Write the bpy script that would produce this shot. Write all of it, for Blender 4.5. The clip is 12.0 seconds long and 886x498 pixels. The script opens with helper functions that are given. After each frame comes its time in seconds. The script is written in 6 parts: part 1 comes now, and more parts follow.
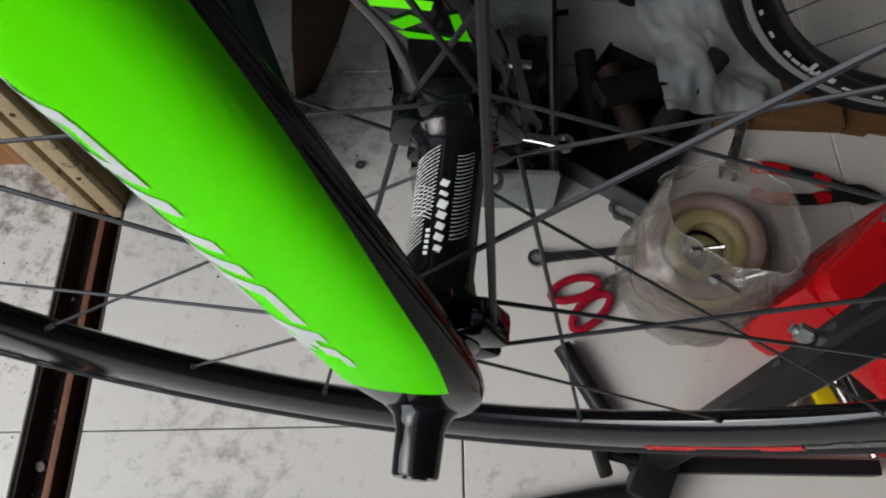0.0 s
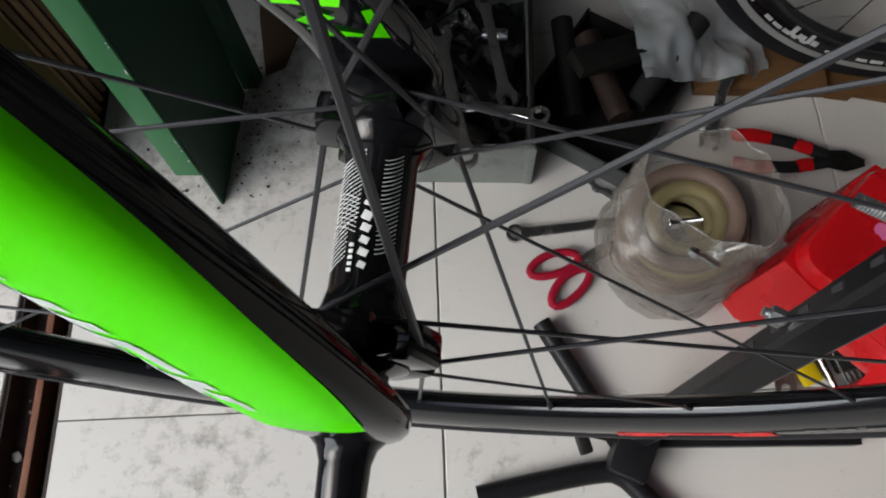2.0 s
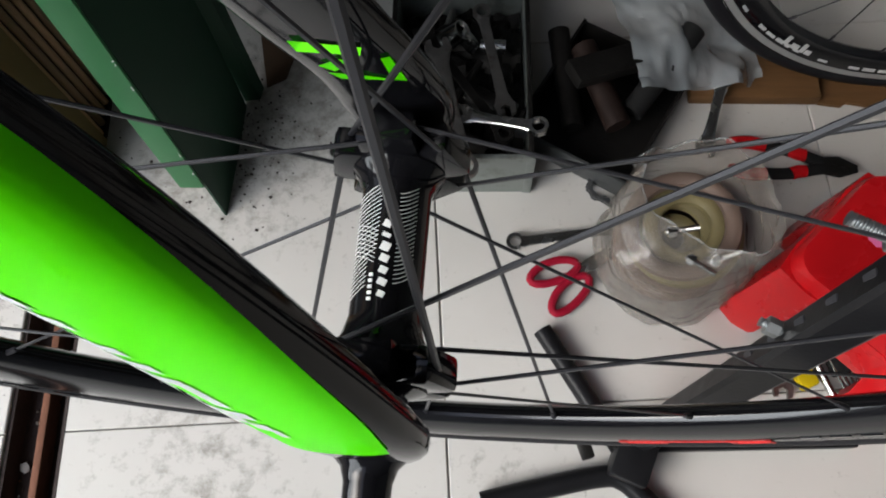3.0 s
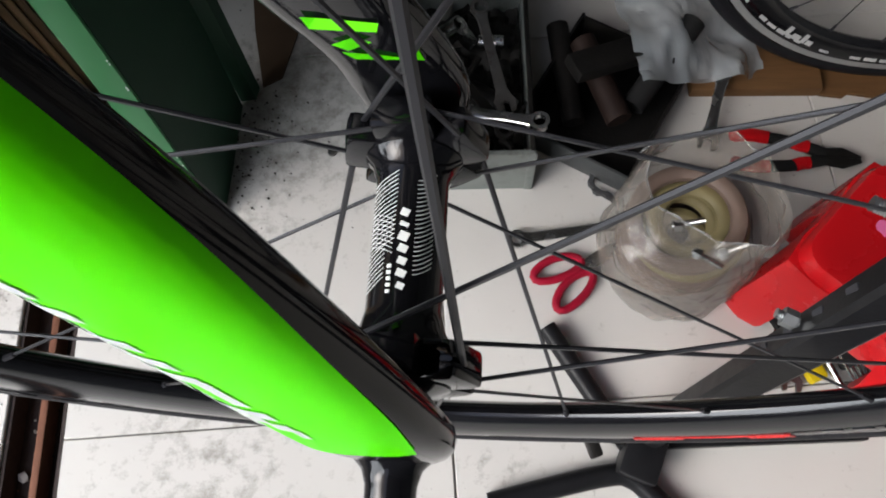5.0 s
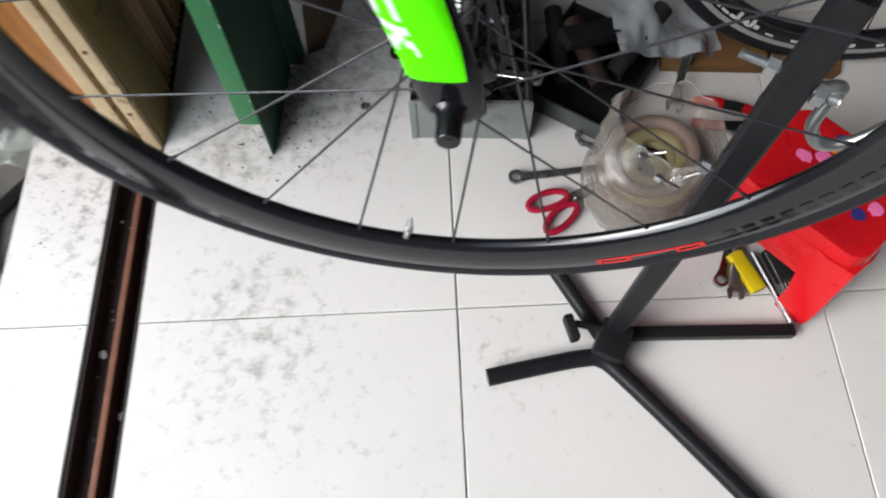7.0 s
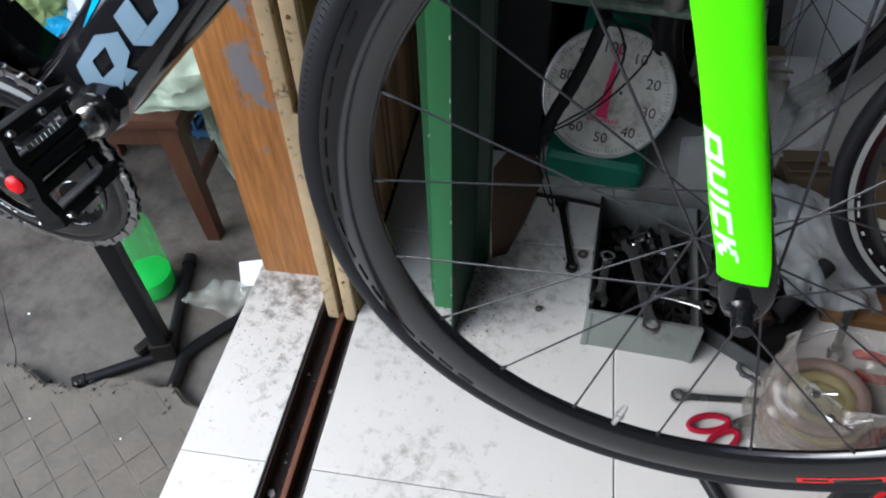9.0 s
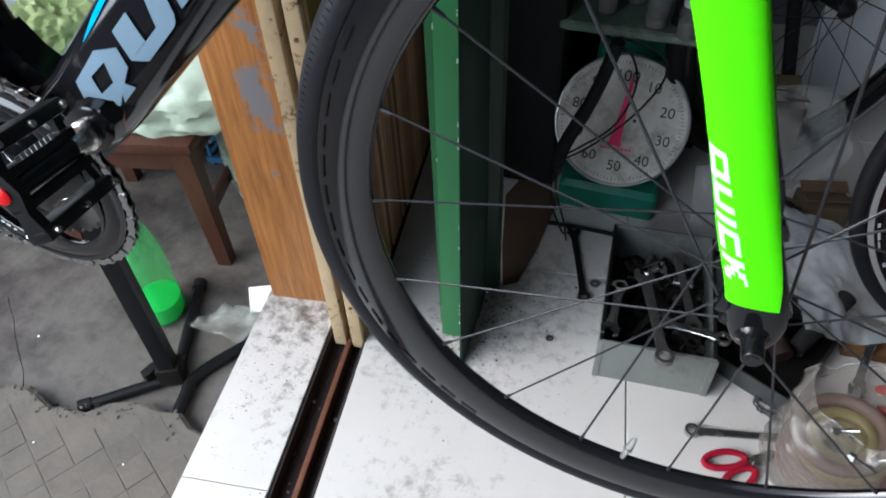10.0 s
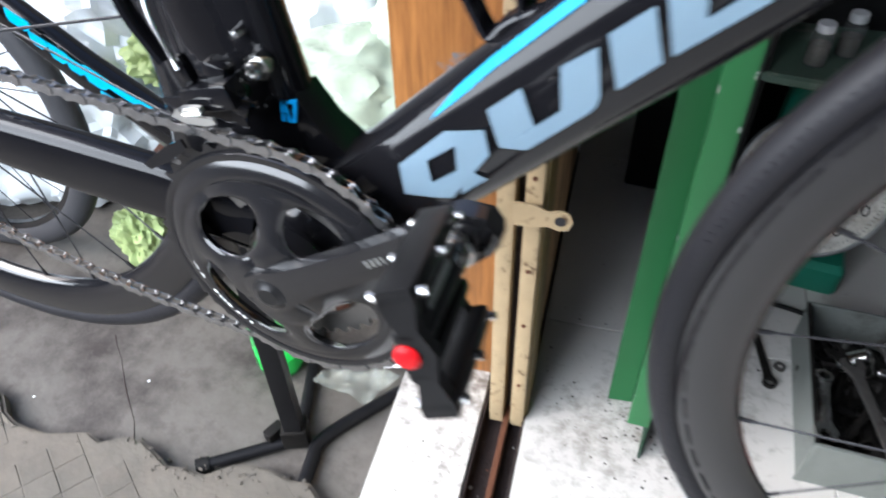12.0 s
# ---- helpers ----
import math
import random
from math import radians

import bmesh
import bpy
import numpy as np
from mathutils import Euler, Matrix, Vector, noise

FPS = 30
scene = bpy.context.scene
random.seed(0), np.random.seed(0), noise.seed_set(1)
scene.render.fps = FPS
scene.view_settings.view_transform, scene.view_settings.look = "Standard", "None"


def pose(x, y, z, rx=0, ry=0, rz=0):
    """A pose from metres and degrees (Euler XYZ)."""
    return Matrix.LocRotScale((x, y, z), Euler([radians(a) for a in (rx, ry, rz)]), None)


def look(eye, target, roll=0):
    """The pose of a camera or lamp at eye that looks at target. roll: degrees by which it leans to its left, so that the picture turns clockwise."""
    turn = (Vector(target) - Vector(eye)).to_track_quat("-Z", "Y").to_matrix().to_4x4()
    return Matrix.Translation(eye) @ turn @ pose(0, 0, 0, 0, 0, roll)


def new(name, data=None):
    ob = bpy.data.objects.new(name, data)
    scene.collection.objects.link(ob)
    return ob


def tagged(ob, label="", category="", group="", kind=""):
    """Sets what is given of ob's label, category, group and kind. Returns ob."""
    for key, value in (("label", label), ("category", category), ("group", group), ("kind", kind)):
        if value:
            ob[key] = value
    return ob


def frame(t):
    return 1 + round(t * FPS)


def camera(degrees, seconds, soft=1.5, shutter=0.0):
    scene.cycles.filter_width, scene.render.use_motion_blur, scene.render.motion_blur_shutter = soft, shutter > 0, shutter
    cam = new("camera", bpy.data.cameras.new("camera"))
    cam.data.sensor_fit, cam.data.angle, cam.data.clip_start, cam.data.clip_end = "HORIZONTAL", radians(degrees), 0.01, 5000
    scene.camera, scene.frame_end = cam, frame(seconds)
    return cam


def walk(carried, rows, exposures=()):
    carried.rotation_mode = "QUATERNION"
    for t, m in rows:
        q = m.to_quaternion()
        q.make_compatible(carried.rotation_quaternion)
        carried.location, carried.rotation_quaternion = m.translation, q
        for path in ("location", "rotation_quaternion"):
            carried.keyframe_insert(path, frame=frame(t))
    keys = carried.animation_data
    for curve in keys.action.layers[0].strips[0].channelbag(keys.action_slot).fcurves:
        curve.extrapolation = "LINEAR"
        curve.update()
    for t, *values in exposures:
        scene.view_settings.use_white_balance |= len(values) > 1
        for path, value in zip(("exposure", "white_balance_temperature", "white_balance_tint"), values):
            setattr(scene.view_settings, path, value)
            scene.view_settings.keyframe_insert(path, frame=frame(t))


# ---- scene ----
cam = camera(64.6, 12.0, soft=1.9, shutter=0.4)
PATH = [
    (0, (0.018, -0.092, 0.796), (-0.138, 0.706, -1.031), -5.4),
    (0.5, (0.023, -0.085, 0.792), (-0.122, 0.675, -1.053), -5.4),
    (1, (0.026, -0.076, 0.784), (-0.113, 0.65, -1.074), -5.7),
    (1.5, (0.035, -0.07, 0.78), (-0.098, 0.642, -1.084), -6.0),
    (2, (0.035, -0.071, 0.786), (-0.094, 0.639, -1.08), -6.1),
    (2.5, (0.031, -0.07, 0.798), (-0.092, 0.64, -1.067), -5.9),
    (3, (0.03, -0.068, 0.8), (-0.09, 0.648, -1.064), -5.9),
    (5, (0.022, -0.068, 0.789), (-0.085, 0.653, -1.074), -5.9),
    (5.5, (0.035, -0.077, 0.801), (-0.073, 0.644, -1.062), -6.2),
    (6, (0.04, -0.113, 0.825), (-0.067, 0.623, -1.032), -5.9),
    (6.5, (0.045, -0.179, 0.861), (-0.052, 0.581, -0.987), -4.2),
    (6.8, (0.033, -0.229, 0.867), (-0.069, 0.556, -0.969), -3.3),
    (6.9, (0.028, -0.243, 0.877), (-0.068, 0.548, -0.957), -2.8),
    (7, (0.02, -0.272, 0.898), (-0.085, 0.547, -0.924), -3.1),
    (7.5, (-0.051, -0.343, 0.943), (-0.22, 0.625, -0.799), -2.7),
    (7.7, (-0.08, -0.349, 0.957), (-0.28, 0.687, -0.742), -2.1),
    (9.3, (-0.103, -0.378, 0.965), (-0.541, 0.922, -0.491), -2.6),
    (9.5, (-0.094, -0.37, 0.95), (-0.545, 0.939, -0.493), -2.8),
    (10, (-0.092, -0.368, 0.949), (-0.565, 0.96, -0.47), -2.9),
    (10.5, (-0.131, -0.402, 0.994), (-0.607, 0.926, -0.424), -2.8),
    (11, (-0.17, -0.439, 1.017), (-0.662, 0.889, -0.396), -1.3),
    (11.5, (-0.222, -0.383, 0.982), (-0.749, 0.949, -0.413), -1.6),
    (12, (-0.345, -0.313, 0.919), (-0.91, 1.025, -0.455), -2.1),
]
EXPOSURE = [(0, 0.14, 6500, 10), (1.0, 0.11, 6500, 10), (2.0, 0.38, 6500, 10), (3.0, 0.62, 6500, 10), (5.0, 0.8, 6500, 12), (6.0, 0.88, 6450, 12), (7.0, 0.97, 6300, 11), (7.5, 0.92, 6200, 10), (9.5, 0.86, 6000, 11), (10.5, 0.98, 6000, 11), (11.5, 1.26, 6050, 11), (12.0, 1.45, 6150, 12)]
walk(cam, [(t, look(eye, target, roll)) for t, eye, target, roll in PATH], EXPOSURE)

# ---- world, sun, exposure ----
world = bpy.data.worlds.new("sky")
scene.world = world
world.use_nodes = True
_wn = world.node_tree.nodes
_sky = _wn.new("ShaderNodeTexSky")
_sky.sky_type = "NISHITA"
_sky.sun_disc = False
_sky.sun_elevation, _sky.sun_rotation = radians(36), radians(-122)
_sky.air_density, _sky.dust_density = 1.0, 3.0
world.node_tree.links.new(_sky.outputs[0], _wn["Background"].inputs[0])
_wn["Background"].inputs[1].default_value = 0.15

sun = new("sun", bpy.data.lights.new("sun", "SUN"))
sun.data.energy, sun.data.angle, sun.data.color = 0.65, radians(26), (0.97, 0.985, 1.0)
sun.matrix_world = look((-3.0, -1.85, 2.6), (0, 0, 0))

# added fill lamp behind and beside the camera, for the open shop front's daylight
front = new("shop_front_fill", bpy.data.lights.new("shop_front_fill", "AREA"))
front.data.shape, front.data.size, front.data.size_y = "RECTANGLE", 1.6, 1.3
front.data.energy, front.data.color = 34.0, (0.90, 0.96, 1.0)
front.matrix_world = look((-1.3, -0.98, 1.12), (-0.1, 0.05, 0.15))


# ---- helpers for materials and meshes ----
def mat(name, col, rough=0.5, metal=0.0, var=0.2, scale=25.0, bump=0.0, bscale=0.0, stain=None, stain_scale=6.0, stain_at=(0.55, 0.75), coat=0.0, trans=0.0, ior=1.45, alpha=1.0, spec=0.3, rand=0.0, stretch=(1, 1, 1), rvar=0.1, place=False):
    m = bpy.data.materials.new(name)
    m.use_nodes = True
    nt = m.node_tree
    n, l = nt.nodes, nt.links
    b = n["Principled BSDF"]
    tc = n.new("ShaderNodeTexCoord")
    mp = n.new("ShaderNodeMapping")
    mp.inputs["Scale"].default_value = stretch
    src = n.new("ShaderNodeNewGeometry").outputs["Position"] if place else tc.outputs["Object"]
    l.new(src, mp.inputs["Vector"])
    nz = n.new("ShaderNodeTexNoise")
    nz.inputs["Scale"].default_value, nz.inputs["Detail"].default_value, nz.inputs["Roughness"].default_value = scale, 6, 0.6
    l.new(mp.outputs[0], nz.inputs["Vector"])
    mix = n.new("ShaderNodeMix")
    mix.data_type = "RGBA"
    c = Vector(col)
    mix.inputs[6].default_value = (*(c * (1 - var)), 1)
    mix.inputs[7].default_value = (*[min(1, v) for v in c * (1 + var)], 1)
    l.new(nz.outputs["Fac"], mix.inputs[0])
    out = mix.outputs[2]
    if stain:
        n2 = n.new("ShaderNodeTexNoise")
        n2.inputs["Scale"].default_value, n2.inputs["Detail"].default_value, n2.inputs["Roughness"].default_value = stain_scale, 10, 0.72
        l.new(src, n2.inputs["Vector"])
        rp = n.new("ShaderNodeMapRange")
        rp.inputs[1].default_value, rp.inputs[2].default_value = stain_at
        l.new(n2.outputs["Fac"], rp.inputs[0])
        mx = n.new("ShaderNodeMix")
        mx.data_type = "RGBA"
        l.new(rp.outputs[0], mx.inputs[0])
        l.new(out, mx.inputs[6])
        mx.inputs[7].default_value = (*stain, 1)
        out = mx.outputs[2]
    if rand:
        oi = n.new("ShaderNodeObjectInfo")
        hs = n.new("ShaderNodeHueSaturation")
        mr = n.new("ShaderNodeMapRange")
        mr.inputs[3].default_value, mr.inputs[4].default_value = 1 - rand, 1 + rand
        l.new(oi.outputs["Random"], mr.inputs[0])
        l.new(mr.outputs[0], hs.inputs["Value"])
        l.new(out, hs.inputs["Color"])
        out = hs.outputs[0]
    l.new(out, b.inputs["Base Color"])
    rr = n.new("ShaderNodeMapRange")
    rr.inputs[3].default_value, rr.inputs[4].default_value = max(0.02, rough - rvar), min(1, rough + rvar)
    l.new(nz.outputs["Fac"], rr.inputs[0])
    l.new(rr.outputs[0], b.inputs["Roughness"])
    b.inputs["Metallic"].default_value = metal
    b.inputs["IOR"].default_value = ior
    b.inputs["Specular IOR Level"].default_value = spec
    b.inputs["Coat Weight"].default_value = coat
    b.inputs["Coat Roughness"].default_value = 0.06
    b.inputs["Transmission Weight"].default_value = trans
    b.inputs["Alpha"].default_value = alpha
    if bump:
        bz = n.new("ShaderNodeTexNoise")
        bz.inputs["Scale"].default_value, bz.inputs["Detail"].default_value = bscale or scale * 4, 4
        l.new(mp.outputs[0], bz.inputs["Vector"])
        bp = n.new("ShaderNodeBump")
        bp.inputs["Strength"].default_value, bp.inputs["Distance"].default_value = bump, 0.002
        l.new(bz.outputs["Fac"], bp.inputs["Height"])
        l.new(bp.outputs[0], b.inputs["Normal"])
    return m


def smooth(bm, angle=35):
    lim = radians(angle)
    for f in bm.faces:
        f.smooth = True
    for e in bm.edges:
        if len(e.link_faces) == 2 and e.calc_face_angle(0) > lim:
            e.smooth = False


def mesh_of(name, bm, material, sm=True):
    bmesh.ops.recalc_face_normals(bm, faces=bm.faces)
    if sm:
        smooth(bm)
    me = bpy.data.meshes.new(name)
    bm.to_mesh(me)
    bm.free()
    for x in material if isinstance(material, (list, tuple)) else (material,):
        me.materials.append(x)
    return me


def part(name, bm, material, parent, label="", m=None, kind=""):
    ob = new(name, bm if isinstance(bm, bpy.types.Mesh) else mesh_of(name, bm, material))
    ob.parent = parent
    if m is not None:
        ob.matrix_local = m
    return tagged(ob, label, kind=kind)


def thing(name, label, category, m=None, group="", kind=""):
    ob = new(name)
    ob.empty_display_size = 0.05
    if m is not None:
        ob.matrix_local = m
    return tagged(ob, label, category, group, kind)


def solo(name, bm, material, label, category, m=None, group="", kind=""):
    ob = new(name, mesh_of(name, bm, material))
    if m is not None:
        ob.matrix_local = m
    return tagged(ob, label, category, group, kind)


def box(bm, c, s, rot=None, bevel=0.0, seg=2):
    m = Matrix.Translation(c) @ (rot.to_4x4() if rot else Matrix()) @ Matrix.Diagonal((*s, 1))
    r = bmesh.ops.create_cube(bm, size=1, matrix=m)
    if bevel:
        es = list({e for v in r["verts"] for e in v.link_edges})
        bmesh.ops.bevel(bm, geom=es, offset=bevel, segments=seg, affect="EDGES", profile=0.6)
    return bm


def loft(bm, rings, closed=True, caps=True):
    vs = [[bm.verts.new(p) for p in ring] for ring in rings]
    k = len(vs[0])
    for a, b in zip(vs, vs[1:]):
        for i in range(k if closed else k - 1):
            j = (i + 1) % k
            bm.faces.new((a[i], a[j], b[j], b[i]))
    if caps and closed:
        bm.faces.new(vs[0][::-1])
        bm.faces.new(vs[-1])
    return bm


def frame_of(d):
    d = d.normalized()
    a = Vector((0, 0, 1)) if abs(d.z) < 0.9 else Vector((1, 0, 0))
    s = d.cross(a).normalized()
    return s, s.cross(d).normalized()


def sweep(bm, pts, r, n=8, flat=1.0, up=None, caps=True):
    pts = [Vector(p) for p in pts]
    rs = r if isinstance(r, (list, tuple)) else [r] * len(pts)
    rings, s = [], None
    for i, p in enumerate(pts):
        d = (pts[min(i + 1, len(pts) - 1)] - pts[max(i - 1, 0)]).normalized()
        if up is not None:
            s = d.cross(Vector(up)).normalized()
        elif s is None:
            s = frame_of(d)[0]
        else:
            s = (s - d * s.dot(d)).normalized()
        t = s.cross(d).normalized()
        rings.append([p + rs[i] * (math.cos(a) * s + flat * math.sin(a) * t) for a in (2 * math.pi * k / n for k in range(n))])
    return loft(bm, rings, caps=caps)


def curve_pts(ctrl, n=8):
    c = [Vector(p) for p in ctrl]
    c = [2 * c[0] - c[1]] + c + [2 * c[-1] - c[-2]]
    out = []
    for i in range(1, len(c) - 2):
        for k in range(n):
            t = k / n
            a, b, d, e = c[i - 1], c[i], c[i + 1], c[i + 2]
            out.append(0.5 * (2 * b + (d - a) * t + (2 * a - 5 * b + 4 * d - e) * t * t + (3 * b - a - 3 * d + e) * t ** 3))
    return out + [c[-2]]


def lathe(bm, prof, n=48, axis="z", closed=False, caps=True):
    """prof: rows of radius and height along the axis."""
    rings = []
    for k in range(n):
        a = 2 * math.pi * k / n
        c, s = math.cos(a), math.sin(a)
        ring = []
        for r, h in prof:
            ring.append(Vector((r * c, r * s, h)) if axis == "z" else Vector((r * c, h, r * s)) if axis == "y" else Vector((h, r * c, r * s)))
        rings.append([bm.verts.new(p) for p in ring])
    m = len(prof)
    for k in range(n):
        a, b = rings[k], rings[(k + 1) % n]
        for i in range(m if closed else m - 1):
            j = (i + 1) % m
            bm.faces.new((a[i], b[i], b[j], a[j]))
    if caps and not closed:
        for i in (0, m - 1):
            if prof[i][0] > 1e-6:
                bm.faces.new([rings[k][i] for k in range(n)])
    return bm


def tilted(bm, m):
    bmesh.ops.transform(bm, matrix=m, verts=bm.verts)
    return bm


def plate(bm, poly, thick, m=None):
    """A flat outline in x and y, thickened along z from 0."""
    vs = [bm.verts.new((x, y, 0)) for x, y in poly]
    f = bm.faces.new(vs)
    r = bmesh.ops.extrude_face_region(bm, geom=[f])
    top = [v for v in r["geom"] if isinstance(v, bmesh.types.BMVert)]
    bmesh.ops.translate(bm, vec=(0, 0, thick), verts=top)
    if m is not None:
        bmesh.ops.transform(bm, matrix=m, verts=list(set(vs) | set(top)))
    return bm


def lettering(name, text, size, m, material, parent, label="", depth=0.0004):
    cu = bpy.data.curves.new(name, "FONT")
    cu.body, cu.size, cu.extrude, cu.align_x, cu.align_y = text, size, depth, "CENTER", "CENTER"
    tmp = bpy.data.objects.new(name, cu)
    scene.collection.objects.link(tmp)
    me = bpy.data.meshes.new_from_object(tmp.evaluated_get(bpy.context.evaluated_depsgraph_get()))
    bpy.data.objects.remove(tmp)
    me.materials.clear()
    me.materials.append(material)
    ob = new(name, me)
    ob.parent = parent
    ob.matrix_local = m
    return tagged(ob, label)


# ---- materials ----
M_TILE = mat("cream_tile", (0.503, 0.49, 0.462), 0.35, var=0.06, scale=9, bump=0.05, bscale=60, stain=(0.24, 0.222, 0.195), stain_scale=44, stain_at=(0.60, 0.84), rand=0.03, place=True)
M_SILL = mat("worn_sill_tile", (0.518, 0.504, 0.475), 0.45, var=0.08, scale=10, bump=0.08, bscale=70, stain=(0.15, 0.13, 0.11), stain_scale=46, stain_at=(0.585, 0.80), rand=0.03, place=True)


def grime(m, centre, reach, amount):
    """More of the material's stain round one dirty spot."""
    nt = m.node_tree
    n, l = nt.nodes, nt.links
    pos = next(q for q in n if q.type == "NEW_GEOMETRY").outputs["Position"]
    d = n.new("ShaderNodeVectorMath")
    d.operation = "DISTANCE"
    l.new(pos, d.inputs[0])
    d.inputs[1].default_value = centre
    r = n.new("ShaderNodeMapRange")
    r.inputs[1].default_value, r.inputs[2].default_value, r.inputs[3].default_value, r.inputs[4].default_value = reach * 0.15, reach, amount, 0.0
    l.new(d.outputs["Value"], r.inputs[0])
    add = n.new("ShaderNodeMath")
    end = next(q for q in n if q.type == "MAP_RANGE" and q.inputs[0].links and q.inputs[0].links[0].from_node.type in ("TEX_NOISE", "MATH") and q.outputs[0].links[0].to_node.type == "MIX").inputs[0]
    l.new(end.links[0].from_socket, add.inputs[0])
    l.new(r.outputs[0], add.inputs[1])
    l.new(add.outputs[0], end)


def specks(m, colour, scale, at, amount):
    """Small sharp spots of dirt over the material, thicker where a broad noise is high."""
    nt = m.node_tree
    n, l = nt.nodes, nt.links
    pos = next(q for q in n if q.type == "NEW_GEOMETRY").outputs["Position"]
    fine, broad = n.new("ShaderNodeTexNoise"), n.new("ShaderNodeTexNoise")
    for q, sc, de, ro in ((fine, scale, 3, 0.7), (broad, scale * 0.06, 3, 0.6)):
        q.inputs["Scale"].default_value, q.inputs["Detail"].default_value, q.inputs["Roughness"].default_value = sc, de, ro
        l.new(pos, q.inputs["Vector"])
    add = n.new("ShaderNodeMath")
    add.operation = "MULTIPLY_ADD"
    l.new(broad.outputs["Fac"], add.inputs[0])
    add.inputs[1].default_value = 0.55
    l.new(fine.outputs["Fac"], add.inputs[2])
    r = n.new("ShaderNodeMapRange")
    r.inputs[1].default_value, r.inputs[2].default_value, r.inputs[4].default_value = *at, amount
    l.new(add.outputs[0], r.inputs[0])
    mx = n.new("ShaderNodeMix")
    mx.data_type = "RGBA"
    base = n["Principled BSDF"].inputs["Base Color"]
    l.new(r.outputs[0], mx.inputs[0])
    l.new(base.links[0].from_socket, mx.inputs[6])
    mx.inputs[7].default_value = (*colour, 1)
    l.new(mx.outputs[2], base)


specks(M_TILE, (0.12, 0.11, 0.095), 150, (0.985, 1.08), 0.6)
specks(M_SILL, (0.09, 0.08, 0.07), 190, (0.95, 1.06), 0.7)
grime(M_SILL, (-0.59, 0.38, 0), 0.26, 0.23)
grime(M_SILL, (-0.52, 0.10, 0), 0.12, 0.08)
grime(M_TILE, (-0.27, 0.36, 0), 0.22, 0.17)
grime(M_TILE, (-0.20, 0.52, 0), 0.20, 0.12)
grime(M_TILE, (-0.24, -0.06, 0), 0.19, 0.088)
grime(M_TILE, (-0.36, -0.22, 0), 0.22, 0.045)
grime(M_TILE, (-0.05, -0.20, 0), 0.25, 0.025)
grime(M_TILE, (-0.40, 0.26, 0), 0.14, 0.12)
grime(M_TILE, (0.06, -0.01, 0), 0.11, 0.08)
grime(M_TILE, (-0.30, 0.05, 0), 0.16, 0.10)
M_GROUT = mat("grout", (0.21, 0.19, 0.17), 0.9, var=0.3, scale=40, bump=0.3)
M_CONC = mat("grey_concrete", (0.107, 0.098, 0.087), 0.44, var=0.32, scale=22, bump=0.5, bscale=70, stain=(0.042, 0.036, 0.033), stain_scale=5, stain_at=(0.46, 0.64), place=True)
M_PAVE = mat("worn_paving", (0.100, 0.090, 0.076), 0.8, var=0.35, scale=14, bump=0.6, bscale=90, stain=(0.132, 0.112, 0.092), stain_scale=6, stain_at=(0.48, 0.72), rand=0.05, place=True)
M_WALL = mat("painted_wall", (0.17, 0.18, 0.185), 0.8, var=0.08, scale=3, bump=0.1, stain=(0.30, 0.28, 0.25), stain_scale=2.0, stain_at=(0.5, 0.8))
M_DARKWALL = mat("grimy_dark_wall", (0.10, 0.09, 0.085), 0.85, var=0.3, scale=4, bump=0.2)
M_DIRT_SHADE = mat("dirt_and_gap_shade", (0.035, 0.026, 0.024), 0.9, var=0.5, scale=50, bump=0.8, bscale=150)
M_RUST = mat("rusty_rail", (0.136, 0.058, 0.034), 0.6, 0.3, var=0.4, scale=40, bump=0.3)
M_WOODO = mat("orange_wood", (0.290, 0.124, 0.038), 0.35, var=0.85, scale=18, bump=0.08, stretch=(7, 7, 0.55), stain=(0.165, 0.160, 0.172), stain_scale=16, stain_at=(0.74, 0.80), place=True)
for spot, far in (((-0.602, 0.328, 0.452), 0.062), ((-0.592, 0.328, 0.388), 0.060), ((-0.585, 0.328, 0.53), 0.045), ((-0.603, 0.328, 0.290), 0.024)):
    grime(M_WOODO, spot, far, 0.30)
M_OCHRE = mat("ochre_paint", (0.163, 0.116, 0.037), 0.5, var=0.3, scale=10, bump=0.1, stretch=(3, 3, 0.7), stain=(0.034, 0.02, 0.014), stain_scale=22, stain_at=(0.62, 0.70))
M_PALE = mat("chipped_cream_paint", (0.422, 0.32, 0.19), 0.6, var=0.2, scale=30, bump=0.4, stain=(0.095, 0.054, 0.027), stain_scale=45, stain_at=(0.56, 0.64))
M_SLAT = mat("brown_slat_wood", (0.36, 0.225, 0.12), 0.45, var=0.45, scale=25, bump=0.2, stretch=(4, 4, 0.5), rand=0.6)
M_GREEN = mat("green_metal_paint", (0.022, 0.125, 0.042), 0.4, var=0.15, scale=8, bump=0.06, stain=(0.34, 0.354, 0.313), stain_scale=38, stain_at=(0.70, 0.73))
# darker copy of the rack's green, for its parts that lie in shade
M_GREEN_SHADED = mat("shaded_green_metal_paint", (0.01, 0.037, 0.02), 0.5, var=0.25, scale=8, bump=0.08)
M_CARBON = mat("gloss_black_paint", (0.005, 0.005, 0.006), 0.09, var=0.2, scale=60, rvar=0.03, spec=0.32)
M_SATIN = mat("satin_black", (0.006, 0.006, 0.008), 0.16, var=0.2, scale=50, rvar=0.05, spec=0.38)
M_RIM = mat("polished_black_rim", (0.006, 0.006, 0.007), 0.13, var=0.2, scale=50, rvar=0.04, spec=0.6)
M_CRANK = mat("polished_black_alloy", (0.008, 0.008, 0.009), 0.13, var=0.3, scale=30, rvar=0.05, spec=0.62)
M_CHAMFER_GLINT = mat("chamfer_glint", (0.20, 0.20, 0.21), 0.14, 0.95, var=0.2, scale=40, rvar=0.05)
